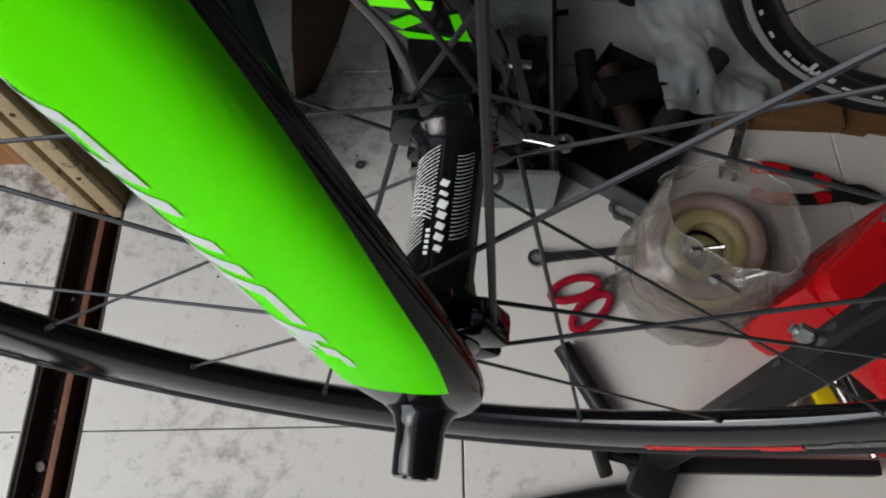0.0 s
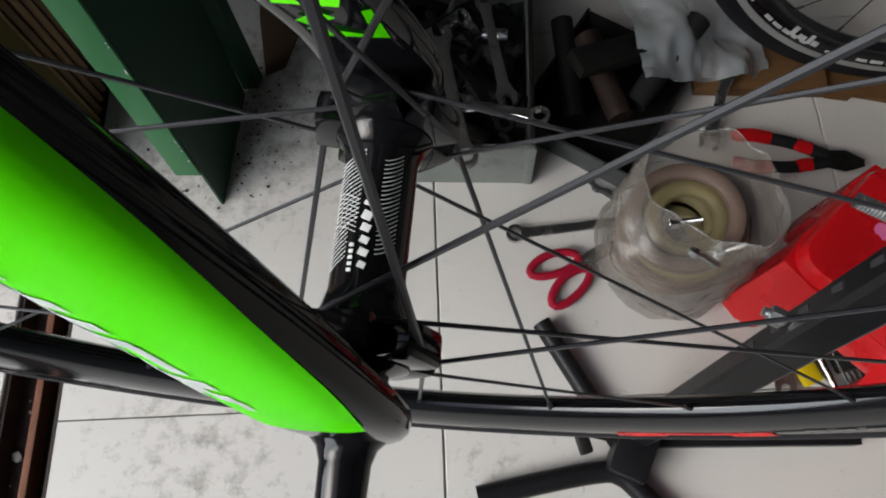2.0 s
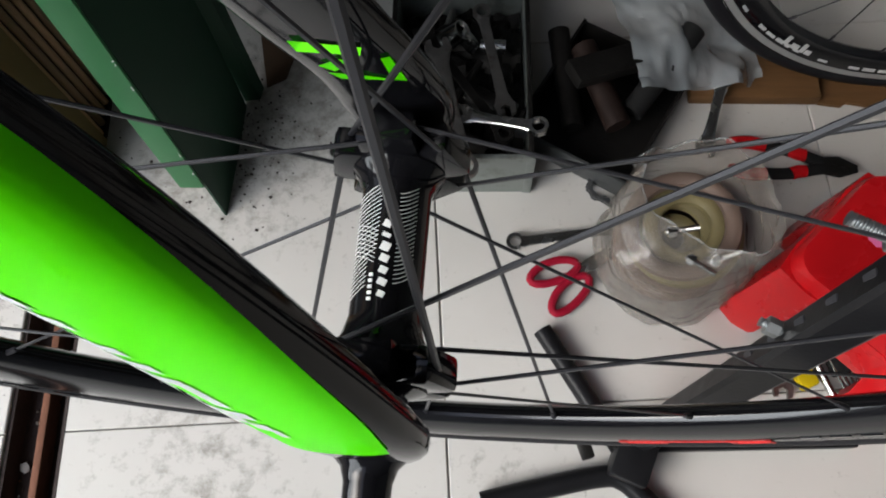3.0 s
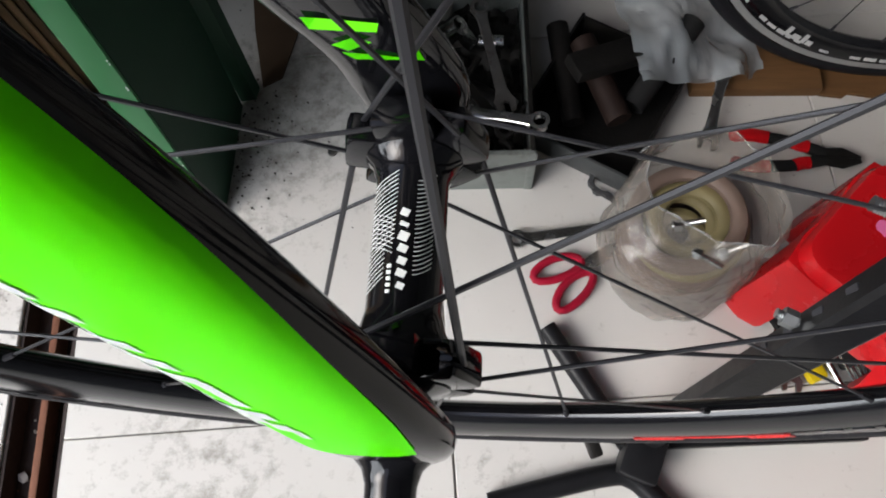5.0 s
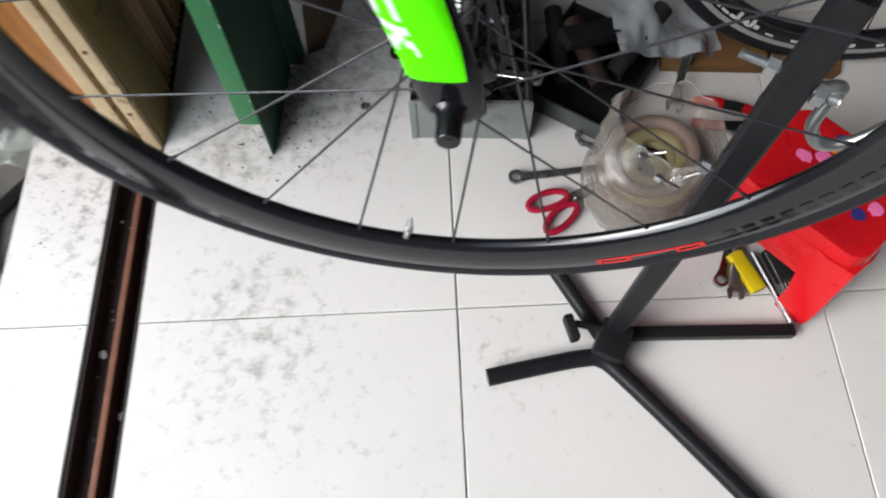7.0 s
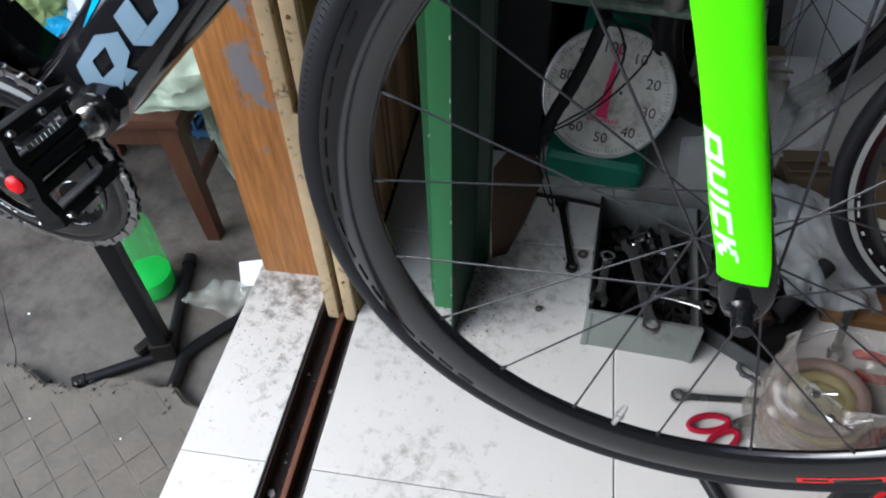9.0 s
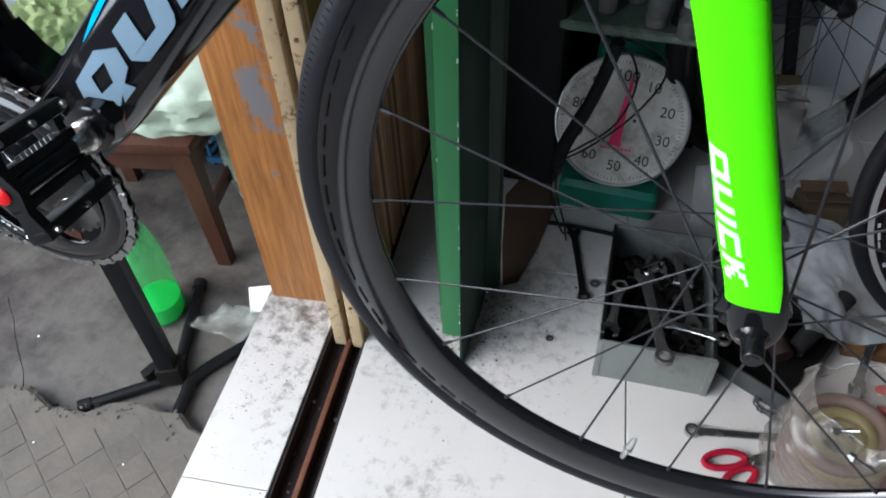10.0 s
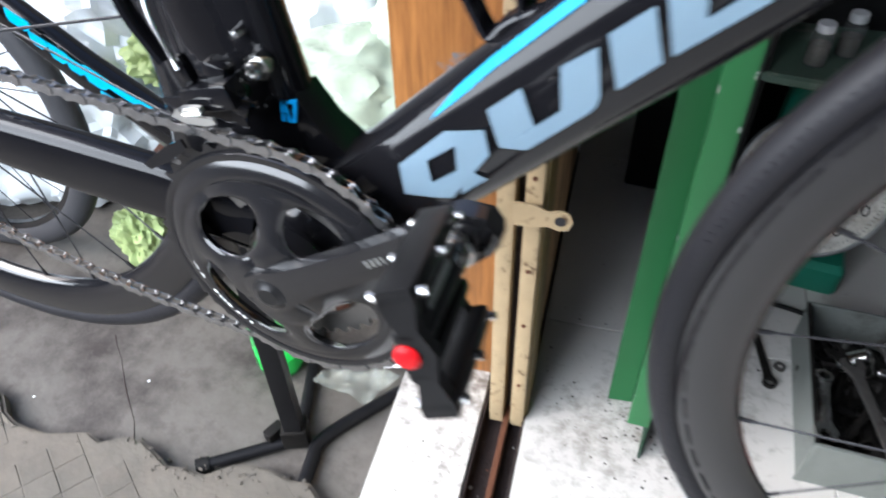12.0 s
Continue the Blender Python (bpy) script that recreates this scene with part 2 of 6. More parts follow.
M_ANO = mat("black_anodised", (0.02, 0.02, 0.021), 0.3, 0.6, var=0.2, scale=60, rvar=0.06)
M_TYRE = mat("tyre_rubber", (0.010, 0.010, 0.012), 0.5, spec=0.2, var=0.25, scale=40, bump=0.15, bscale=300)
M_SPOKE = mat("black_spoke", (0.022, 0.022, 0.025), 0.35, 0.2, var=0.2, spec=0.25)
M_NEON = mat("fluorescent_green_paint", (0.155, 0.98, 0.0), 0.34, var=0.01, scale=6, rvar=0.03, spec=0.10, coat=0.05)
M_WHITE = mat("white_decal", (0.78, 0.80, 0.78), 0.35, var=0.04)
M_GREYD = mat("blue_grey_decal", (0.22, 0.32, 0.40), 0.4, var=0.08)
M_CYAN = mat("cyan_decal", (0.0, 0.40, 0.66), 0.35, var=0.05)
M_RED = mat("red_decal", (0.27, 0.006, 0.022), 0.4, var=0.1)
M_REDR = mat("bright_red_decal", (0.52, 0.016, 0.014), 0.4, var=0.08)
M_REDP = mat("red_plastic", (0.446, 0.006, 0.009), 0.28, var=0.06, scale=8, rvar=0.05)
M_STEEL = mat("chrome_steel", (0.468, 0.468, 0.459), 0.25, 1.0, var=0.2, scale=40)
M_STEELD = mat("worn_tool_steel", (0.208, 0.2, 0.192), 0.42, 0.9, var=0.4, scale=45, bump=0.15, stain=(0.08, 0.048, 0.032), stain_scale=20, stain_at=(0.55, 0.7))
M_ZINC = mat("zinc_plated", (0.345, 0.36, 0.36), 0.35, 0.9, var=0.2, scale=60, bump=0.1)
M_BOX = mat("galvanised_sheet", (0.23, 0.25, 0.235), 0.5, 0.5, var=0.25, scale=18, bump=0.15, stain=(0.068, 0.061, 0.054), stain_scale=9, stain_at=(0.55, 0.75))
M_BLK = mat("black_powder_coat", (0.010, 0.010, 0.011), 0.38, 0.1, var=0.3, scale=60, bump=0.06, bscale=300, spec=0.15)
M_GREASE = mat("greasy_black", (0.014, 0.013, 0.012), 0.5, 0.4, var=0.5, scale=60, bump=0.3, spec=0.15)
M_DIAL = mat("grimy_dial", (0.60, 0.585, 0.53), 0.3, var=0.2, scale=14, coat=0.6, stain=(0.15, 0.12, 0.08), stain_scale=11, stain_at=(0.47, 0.70))
M_SCALE = mat("turquoise_enamel", (0.016, 0.16, 0.104), 0.35, var=0.2, scale=12, bump=0.05, stain=(0.024, 0.04, 0.032), stain_scale=16, stain_at=(0.6, 0.72))
M_PINK = mat("magenta_pointer", (0.75, 0.03, 0.14), 0.4, var=0.05)
M_INK = mat("dial_ink", (0.02, 0.02, 0.024), 0.5, var=0.1)
M_CARD = mat("brown_cardboard", (0.075, 0.052, 0.030), 0.85, var=0.15, scale=20, bump=0.15)
M_PLANK = mat("dirty_plank", (0.115, 0.058, 0.022), 0.7, var=0.4, scale=18, bump=0.3, stretch=(0.8, 6, 6))
M_TABLE = mat("brown_varnished_wood", (0.058, 0.024, 0.015), 0.4, var=0.35, scale=20, bump=0.08, stretch=(5, 5, 0.8))
M_SACK = mat("pale_green_sack", (0.42, 0.51, 0.40), 0.28, var=0.14, scale=14, bump=0.45, bscale=34, spec=0.5)
M_BAGP = mat("brownish_clear_polythene", (0.25, 0.225, 0.195), 0.12, var=0.12, scale=30, bump=0.6, bscale=70, alpha=0.38, rvar=0.08, spec=1.0)
M_POLY = mat("clear_polythene", (0.52, 0.54, 0.53), 0.10, var=0.06, scale=30, bump=0.5, bscale=70, alpha=0.30, rvar=0.08, spec=0.8)
M_WRAP = mat("crinkled_wrapper", (0.50, 0.54, 0.48), 0.10, var=0.1, scale=40, bump=0.8, bscale=90, alpha=0.36, spec=1.0)
M_POLYW = mat("milky_polythene", (0.33, 0.36, 0.37), 0.25, var=0.08, scale=14, bump=0.3, bscale=50, alpha=0.58, spec=0.8)
M_WHITEB = mat("white_carrier_bag", (0.66, 0.70, 0.72), 0.3, var=0.08, scale=10, bump=0.35, bscale=40)
M_BLUEB = mat("blue_carrier_bag", (0.02, 0.33, 0.58), 0.35, var=0.15, scale=10, bump=0.3, bscale=40)
M_LIMEB = mat("lime_carrier_bag", (0.30, 0.38, 0.16), 0.4, var=0.3, scale=14, bump=0.3, bscale=40)
M_BOTTLE = mat("green_bottle_plastic", (0.06, 0.55, 0.14), 0.12, var=0.05, alpha=0.5, spec=0.8)
M_CRATE = mat("blue_crate_plastic", (0.04, 0.12, 0.24), 0.45, var=0.15)
M_GLASS = mat("clear_glass", (0.32, 0.34, 0.34), 0.05, var=0.02, alpha=0.26, spec=1.0)
M_CAP = mat("white_cap", (0.72, 0.74, 0.76), 0.4, var=0.05)
M_SEED = mat("dark_contents", (0.16, 0.145, 0.12), 0.6, var=0.8, scale=220, bump=0.8, bscale=260)
M_YELL = mat("yellow_grip", (0.51, 0.374, 0.007), 0.35, var=0.08)
M_TAPE = mat("yellowed_coil", (0.204, 0.17, 0.082), 0.5, var=0.2, scale=20, bump=0.1)
M_HOSE = mat("reddish_coil", (0.150, 0.106, 0.085), 0.5, var=0.25, scale=20, bump=0.1)
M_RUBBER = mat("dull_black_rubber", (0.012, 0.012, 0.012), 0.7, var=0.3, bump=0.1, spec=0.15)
M_PAPER = mat("white_paper", (0.8, 0.82, 0.84), 0.7, var=0.03)
M_PINKD = mat("pink_decal", (0.75, 0.16, 0.36), 0.4, var=0.1)
M_NAVY = mat("navy_decal", (0.03, 0.03, 0.16), 0.4, var=0.1)
M_ORANGE = mat("orange_decal", (0.80, 0.28, 0.02), 0.4, var=0.1)
M_ALLOY = mat("silver_alloy", (0.527, 0.527, 0.51), 0.3, 0.9, var=0.1)

# ---- the setting: shop floor, sill, door track, ground ----
SHOP = pose(-0.005, 0.045, 0, 0, 0, 6.8)


bm = bmesh.new()
box(bm, (0.9, 0.0, -0.10), (2.666, 4.0, 0.19))
solo("floor", bm, M_GROUT, "cream tiled shop floor with thin dark joints", "floor", SHOP, kind="structure")
floor = bpy.data.objects["floor"]

bm = bmesh.new()
box(bm, (-0.5675, -0.5, -0.082), (0.135, 3.0, 0.154), bevel=0.004)
sill = solo("sill", bm, M_SILL, "worn white tiled door sill with black grime", "sill", SHOP, kind="structure")

bm = bmesh.new()
box(bm, (-0.4665, -0.5, -0.09), (0.067, 3.0, 0.125))
track = solo("door_track", bm, M_DIRT_SHADE, "sunken dark door track full of dirt", "door track", SHOP, kind="structure")
for u in (-0.4975, -0.4355):
    part("track_wall", box(bmesh.new(), (u, -0.5, -0.016), (0.004, 3.0, 0.03)), M_DIRT_SHADE, track)
bm = bmesh.new()
box(bm, (-0.462, -0.5, -0.016), (0.009, 3.0, 0.026), bevel=0.002)
part("rail", bm, M_RUST, track, "rusty brown iron rail")
rt = random.Random(44)
for k in range(46):
    x = rt.choice((rt.uniform(-0.493, -0.470), rt.uniform(-0.454, -0.440)))
    s = 0.0015 + 0.0055 * rt.random() ** 3
    bm = bmesh.new()
    bmesh.ops.create_icosphere(bm, subdivisions=1, radius=s)
    for v in bm.verts:
        v.co *= rt.uniform(0.7, 1.25)
        v.co.z *= 0.5
    part("grit", bm, (M_SILL, M_RUST, M_DIRT_SHADE, M_GROUT)[k % 4], track, m=pose(x, rt.uniform(-0.35, 0.36), -0.0265 + s * 0.3))

bm = bmesh.new()
bmesh.ops.create_grid(bm, x_segments=60, y_segments=60, size=40)
for v in bm.verts:
    v.co.z = -0.155
ground = solo("ground", bm, M_CONC, "grey worn concrete yard outside the shop", "ground", kind="structure")

# paved edge of the yard, broken off along one side
bm = bmesh.new()
rnd = random.Random(4)
edge = []
for k in range(41):
    x = -2.0 + k * 0.034
    y = 0.055 + 0.045 * min(1, max(0, (x + 1.15) / 0.2)) + 0.02 * math.sin(x * 21) + rnd.uniform(-0.012, 0.012)
    edge.append((x, y))
poly = [(-2.0, -2.0), (-0.64, -2.0)] + [p for p in reversed(edge)]
plate(bm, poly, 0.035, pose(0, 0, -0.157))
bmesh.ops.bevel(bm, geom=[e for e in bm.edges if all(v.co.z > -0.13 for v in e.verts)], offset=0.006, segments=2, affect="EDGES")
pavement = solo("pavement", bm, M_PAVE, "broken slab of grooved grey paving", "pavement", kind="structure")

# walls, ceiling, closing the room
bm = bmesh.new()
box(bm, (0.9, 1.55, 1.3), (2.7, 0.1, 2.62))
solo("wall_back", bm, M_WALL, "pale grimy painted back wall of the shop", "wall", SHOP, kind="structure")
bm = bmesh.new()
box(bm, (2.28, -0.2, 1.3), (0.1, 3.6, 2.62))
solo("wall_side", bm, M_WALL, "pale grimy painted side wall of the shop", "wall", SHOP, kind="structure")
bm = bmesh.new()
box(bm, (0.9, -0.2, 2.66), (2.8, 3.8, 0.1))
solo("ceiling", bm, M_DARKWALL, "dark shop ceiling", "ceiling", SHOP, kind="structure")
bm = bmesh.new()
box(bm, (-2.2, 1.55, 1.1), (3.5, 0.1, 2.6))
solo("wall_yard", bm, M_WALL, "pale yard wall behind the bags", "wall", SHOP, kind="structure")
# unseen front wall, added to keep light from the back of the shop
bm = bmesh.new()
box(bm, (0.9, -1.95, 1.3), (2.7, 0.1, 2.62))
solo("wall_front_block", bm, M_WALL, "pale grimy painted front wall, unseen and added to darken the shop", "wall", SHOP, kind="structure")
# two unseen dark walls, added to cut sky light and darken reflections
bm = bmesh.new()
box(bm, (-3.0, -4.6, 1.6), (14.0, 0.2, 3.5))
solo("wall_street_block", bm, M_DARKWALL, "dark unseen wall added across the yard to darken reflections", "wall", kind="structure")
bm = bmesh.new()
box(bm, (-7.5, 0.0, 1.3), (0.2, 9.0, 2.9))
solo("wall_lane_block", bm, M_DARKWALL, "dark unseen wall added along the far side of the yard to darken reflections", "wall", kind="structure")

# ---- the bicycle ----
bicycle = thing("bicycle", "black road bicycle with fluorescent green fork, hung on a stand", "bicycle")
HUB = Vector((0, 0, 0.59))
REAR = Vector((-0.952, 0, 0.696))
BB = Vector((-0.571, 0, 0.595))
RN, PHI = 0.278, -100.0
TYRE_R = 0.3245


def tyre_mesh():
    b = bmesh.new()
    prof = []
    for k in range(18):
        a = 2 * math.pi * k / 18
        prof.append((TYRE_R + 0.0120 * math.cos(a), 0.0125 * math.sin(a)))
    return mesh_of("tyre", lathe(b, prof, 120, "y", closed=True), M_TYRE)


def rim_mesh():
    b = bmesh.new()
    half = [(0.317, 0.0085), (0.3165, 0.0105), (0.312, 0.0115), (0.300, 0.0115), (0.291, 0.0098), (0.284, 0.0072), (0.279, 0.0038), (0.2775, 0.0)]
    prof = half + [(r, -y) for r, y in half[-2::-1]]
    return mesh_of("rim", lathe(b, prof, 120, "y", closed=True), M_RIM)


TYRE, RIM = tyre_mesh(), rim_mesh()


def spoke_mesh(a, b):
    m = bmesh.new()
    sweep(m, [a, b], [0.0011, 0.0011], 6, 0.62, up=(0, 1, 0))
    d = (Vector(a) - Vector(b)).normalized()
    sweep(m, [Vector(b) - d * 0.002, Vector(b) + d * 0.009], [0.0019, 0.0016], 6)
    return m


def wheel(name, centre, near_y, far_y, r_hub, count, phi, parent):
    w = part(name, RIM, None, parent, "satin black deep carbon rim", Matrix.Translation(centre))
    part("tyre", TYRE, None, w, "smooth black road tyre")
    for k in range(count):
        a = radians(phi + 360 / count * (k + 0.5))
        near = k % 2 == 0
        turn = 85 if (k // 2) % 2 == 0 else -85
        h = a + radians(turn)
        y = near_y if near else far_y
        p = (r_hub * math.cos(h), y + (0.003 if turn > 0 else -0.003), r_hub * math.sin(h))
        part("spoke", spoke_mesh(p, (RN * math.cos(a), 0, RN * math.sin(a))), M_SPOKE, w)
    return w


front_wheel = wheel("front_wheel", HUB, -0.027, 0.044, 0.019, 20, PHI, bicycle)
# hub shell along the axle, five lugs on each flange
bm = bmesh.new()
lathe(bm, [(0.004, -0.047), (0.009, -0.047), (0.0095, -0.036), (0.015, -0.034), (0.0155, -0.022), (0.0130, -0.018), (0.0114, -0.012), (0.0114, 0.030), (0.0130, 0.035), (0.0155, 0.038), (0.0155, 0.050), (0.009, 0.052), (0.008, 0.058), (0.004, 0.058)], 32, "y")
hub = part("hub", bm, M_CARBON, front_wheel, "gloss black straight-pull hub")
for y in (-0.028, 0.044):
    for k in range(5):
        a = radians(PHI + 54 + 72 * k)
        bm = bmesh.new()
        box(bm, (0.016, 0, 0), (0.013, 0.011, 0.019), bevel=0.0025)
        tilted(bm, Matrix.Translation((0, y, 0)) @ Matrix.Rotation(-a, 4, "Y"))
        part("lug", bm, M_CARBON, hub)
# white line pattern and bars on the hub shell
HR = 0.0114


def hub_line(lo, hi, y0, rise, w):
    b_ = bmesh.new()
    n_ = 10
    pts_ = []
    for q in range(n_ + 1):
        f = q / n_
        a_ = radians(lo + (hi - lo) * f)
        pts_.append(((HR + 0.0001) * math.cos(a_), y0 + rise * f ** 1.6, (HR + 0.0001) * math.sin(a_)))
    sweep(b_, pts_, w, 4)
    part("hub_line", b_, M_WHITE, hub)


for k in range(24):
    hub_line(160, 106 if k > 7 else 120, -0.0075 + k * 0.00148, 0.0034, 0.00011)
for k in range(8):
    hub_line(158, 108, 0.0065 + k * 0.00148, -0.0034, 0.00010)
for k in range(22):
    hub_line(76, 46, -0.0035 + k * 0.00142, 0.0034, 0.00012)
for k, (w, h) in enumerate(((0.0040, 0.0030), (0.0050, 0.0034), (0.0046, 0.0034), (0.0050, 0.0036), (0.0052, 0.0044), (0.0048, 0.0020), (0.0044, 0.0036))):
    a = radians(92)
    bm = bmesh.new()
    box(bm, ((HR + 0.0001) * math.cos(a), -0.0070 + k * 0.0038, (HR + 0.0001) * math.sin(a)), (w * 0.56, h * 0.62, 0.0005), Matrix.Rotation(radians(-2), 3, "Y") @ Matrix.Rotation(radians(-22), 3, "Z"))
    part("hub_mark", bm, M_WHITE, hub)
for k in range(5):
    bm = bmesh.new()
    a = radians(110)
    box(bm, ((HR + 0.0002) * math.cos(a), -0.0085 + k * 0.0019, (HR + 0.0002) * math.sin(a)), (0.0013, 0.0010, 0.0004), Matrix.Rotation(radians(-20), 3, "Y"))
    part("hub_mark", bm, M_WHITE, hub)
# valve
bm = bmesh.new()
lathe(bm, [(0.003, 0.0), (0.003, 0.018), (0.0045, 0.0185), (0.0045, 0.022), (0.0032, 0.0225), (0.0030, 0.034), (0.0012, 0.042), (0.0, 0.043)], 14)
va = radians(PHI)
tilted(bm, Matrix.Translation((0.281 * math.cos(va), 0, 0.281 * math.sin(va))) @ Vector((-math.cos(va), 0, -math.sin(va))).to_track_quat("Z", "Y").to_matrix().to_4x4())
part("valve", bm, M_ALLOY, front_wheel, "silver valve with cap")


def rim_band(a0, a1, r0, r1, y0, y1, n=10):
    """A thin strip that follows the wheel between two angles; y0 at r0, y1 at r1."""
    b = bmesh.new()
    rings = []
    for k in range(n + 1):
        a = radians(a0 + (a1 - a0) * k / n)
        c, s = math.cos(a), math.sin(a)
        rings.append([(r0 * c, y0, r0 * s), (r1 * c, y1, r1 * s), (r1 * c, y1 - 0.0006, r1 * s), (r0 * c, y0 - 0.0006, r0 * s)])
    return loft(b, rings)


# red outline marks on the side of the rim, and dark bars
for a0, a1, r0, r1 in ((-65, -48, 0.3020, 0.3034), (-65, -60, 0.3088, 0.3102), (-52, -48, 0.3088, 0.3102), (-65.5, -64.7, 0.3020, 0.3102), (-48.4, -47.6, 0.3020, 0.3102), (-60.5, -59.8, 0.3034, 0.3102), (-52.3, -51.6, 0.3034, 0.3102)):
    part("red_mark", rim_band(a0, a1, r0, r1, -0.0118, -0.0118), M_REDR, front_wheel)
for a0, a1, r0, r1 in ((112, 134, 0.2985, 0.3015), (112, 134, 0.3070, 0.3100), (134.1, 136.3, 0.2985, 0.310)):
    part("red_mark", rim_band(a0, a1, r0, r1, -0.0118, -0.0118), M_REDR, front_wheel)
for k in range(9):
    for rr in (0.297, 0.304):
        part("dark_mark", rim_band(-44 + k * 3.1, -42 + k * 3.1, rr, rr + 0.0045, -0.0110, -0.0110, 3), M_CARBON, front_wheel)
for k in range(16):
    part("dark_mark", rim_band(150 + k * 5.2, 153.6 + k * 5.2, 0.3105, 0.3118, -0.0121, -0.0121, 4), M_CARBON, front_wheel)
for k in range(22):
    part("tyre_mark", rim_band(207 + k * 0.62, 207.32 + k * 0.62, 0.3300, 0.3322, -0.0113, -0.0100, 1), M_ZINC, front_wheel)
for k in range(40):
    part("tyre_texture", rim_band(128 + k * 1.0, 128.22 + k * 1.0, 0.3278, 0.3308, -0.0119, -0.0107, 1), M_TYRE, front_wheel)

# fork: two blades, the outer sides green
BLADE = [  # height, rear edge x, front edge x, outer y, inner y
    (0.5755, -0.004, 0.008, -0.0520, -0.0450),
    (0.580, -0.010, 0.0135, -0.0540, -0.0435),
    (0.590, -0.0155, 0.0170, -0.0545, -0.0420),
    (0.605, -0.020, 0.0170, -0.0545, -0.0410),
    (0.625, -0.025, 0.0115, -0.0530, -0.0365),
    (0.660, -0.038, -0.0015, -0.0470, -0.0285),
    (0.705, -0.0520, -0.0175, -0.0405, -0.0210),
    (0.750, -0.0665, -0.0325, -0.0365, -0.0175),
    (0.795, -0.0825, -0.047, -0.0340, -0.0165),
    (0.870, -0.111, -0.071, -0.0325, -0.0170),
    (0.935, -0.142, -0.086, -0.0320, -0.0160),
    (0.965, -0.158, -0.092, -0.0310, -0.0020),
]


def blade_ring(row, sgn, grow=0.0, a0=0, a1=360, n=20, lift=0.0):
    z, xr, xf, yo, yi = row
    cx, cy, hx, hy = (xr + xf) / 2, (yo + yi) / 2, (xf - xr) / 2 + grow, (yi - yo) / 2 + grow
    out = []
    for k in range(n):
        a = radians(a0 + (a1 - a0) * k / (n if a1 - a0 == 360 else n - 1))
        c, s = math.cos(a), math.sin(a)
        e = 0.72
        yy = cy + hy * math.copysign(abs(s) ** e, s)
        out.append(Vector((cx + hx * math.copysign(abs(c) ** e, c), yy if sgn > 0 else 0.010 - yy, z + lift * c)))
    return out


def resample(rows, n=4):
    out = []
    pts = [Vector(r[:3]) for r in rows], [Vector((r[3], r[4], 0)) for r in rows]
    a, b = curve_pts(pts[0], n), curve_pts(pts[1], n)
    return [(p.x, p.y, p.z, q.x, q.y) for p, q in zip(a, b)]


ROWS_B = resample(BLADE)


def row_at(z, rows=ROWS_B):
    for a, b in zip(rows, rows[1:]):
        if a[0] <= z <= b[0]:
            t = (z - a[0]) / (b[0] - a[0])
            return [p + (q - p) * t for p, q in zip(a, b)]


def GREEN_END(z):
    """How far the green reaches round the front edge of a blade at a height, in degrees."""
    return float(np.interp(z, (0.6155, 0.636, 0.666, 0.690, 0.705, 0.722, 0.745), (303, 319, 331, 343, 349, 355, 359)))


ROWS_FAR = [(z, a, b, c, d - float(np.interp(z, (0.60, 0.625, 0.66, 0.705, 0.75, 0.795, 0.87), (0.0015, 0.0035, 0.005, 0.005, 0.004, 0.0025, 0)))) for z, a, b, c, d in ROWS_B]
fork = None
for sgn in (1, -1):
    bm = bmesh.new()
    loft(bm, [blade_ring(r, sgn) for r in (ROWS_B if sgn > 0 else ROWS_FAR)])
    if fork is None:
        fork = part("fork", bm, M_CARBON, bicycle, "gloss black fork with green outer faces")
    else:
        part("blade", bm, M_CARBON, fork)
    bm = bmesh.new()
    rows = [row_at(0.6155)] + [r for r in ROWS_B if r[0] > 0.617]
    rings = [blade_ring(r, sgn, 0.0007, 185, GREEN_END(r[0]), 16) for r in rows]
    loft(bm, rings, closed=False)
    bmesh.ops.solidify(bm, geom=bm.faces, thickness=0.0004)
    part("green_panel", bm, M_NEON, fork, "fluorescent green painted panel")
bm = bmesh.new()
loft(bm, [[(-0.165, -0.034, 0.955), (-0.095, -0.034, 0.950), (-0.085, 0, 0.955), (-0.095, 0.034, 0.950), (-0.165, 0.034, 0.955), (-0.175, 0, 0.96)],
          [(-0.168, -0.028, 0.985), (-0.112, -0.028, 0.982), (-0.102, 0, 0.985), (-0.112, 0.028, 0.982), (-0.168, 0.028, 0.985), (-0.178, 0, 0.988)]])
part("crown", bm, M_CARBON, fork)


# white marks down the rear half of the green face
def blade_mark(z0, z1, a0, a1, slant=-0.0042):
    b = bmesh.new()
    rings = []
    for k in range(3):
        z = z0 + (z1 - z0) * k / 2
        ring = []
        for q in range(6):
            a = a0 + (a1 - a0) * q / 5
            ring.append(blade_ring(row_at(z + slant * (a - 195) / 50), 1, 0.0010, a, a + 1, 2)[0])
        rings.append(ring)
    loft(b, rings, closed=False)
    bmesh.ops.solidify(b, geom=b.faces, thickness=0.0003)
    return b


def share(f):
    """The angle round the blade at a share of its width from the rear edge."""
    k = 2 * f - 1
    return 270 + math.copysign(math.degrees(math.asin(min(1, abs(k)) ** (1 / 0.72))), k)


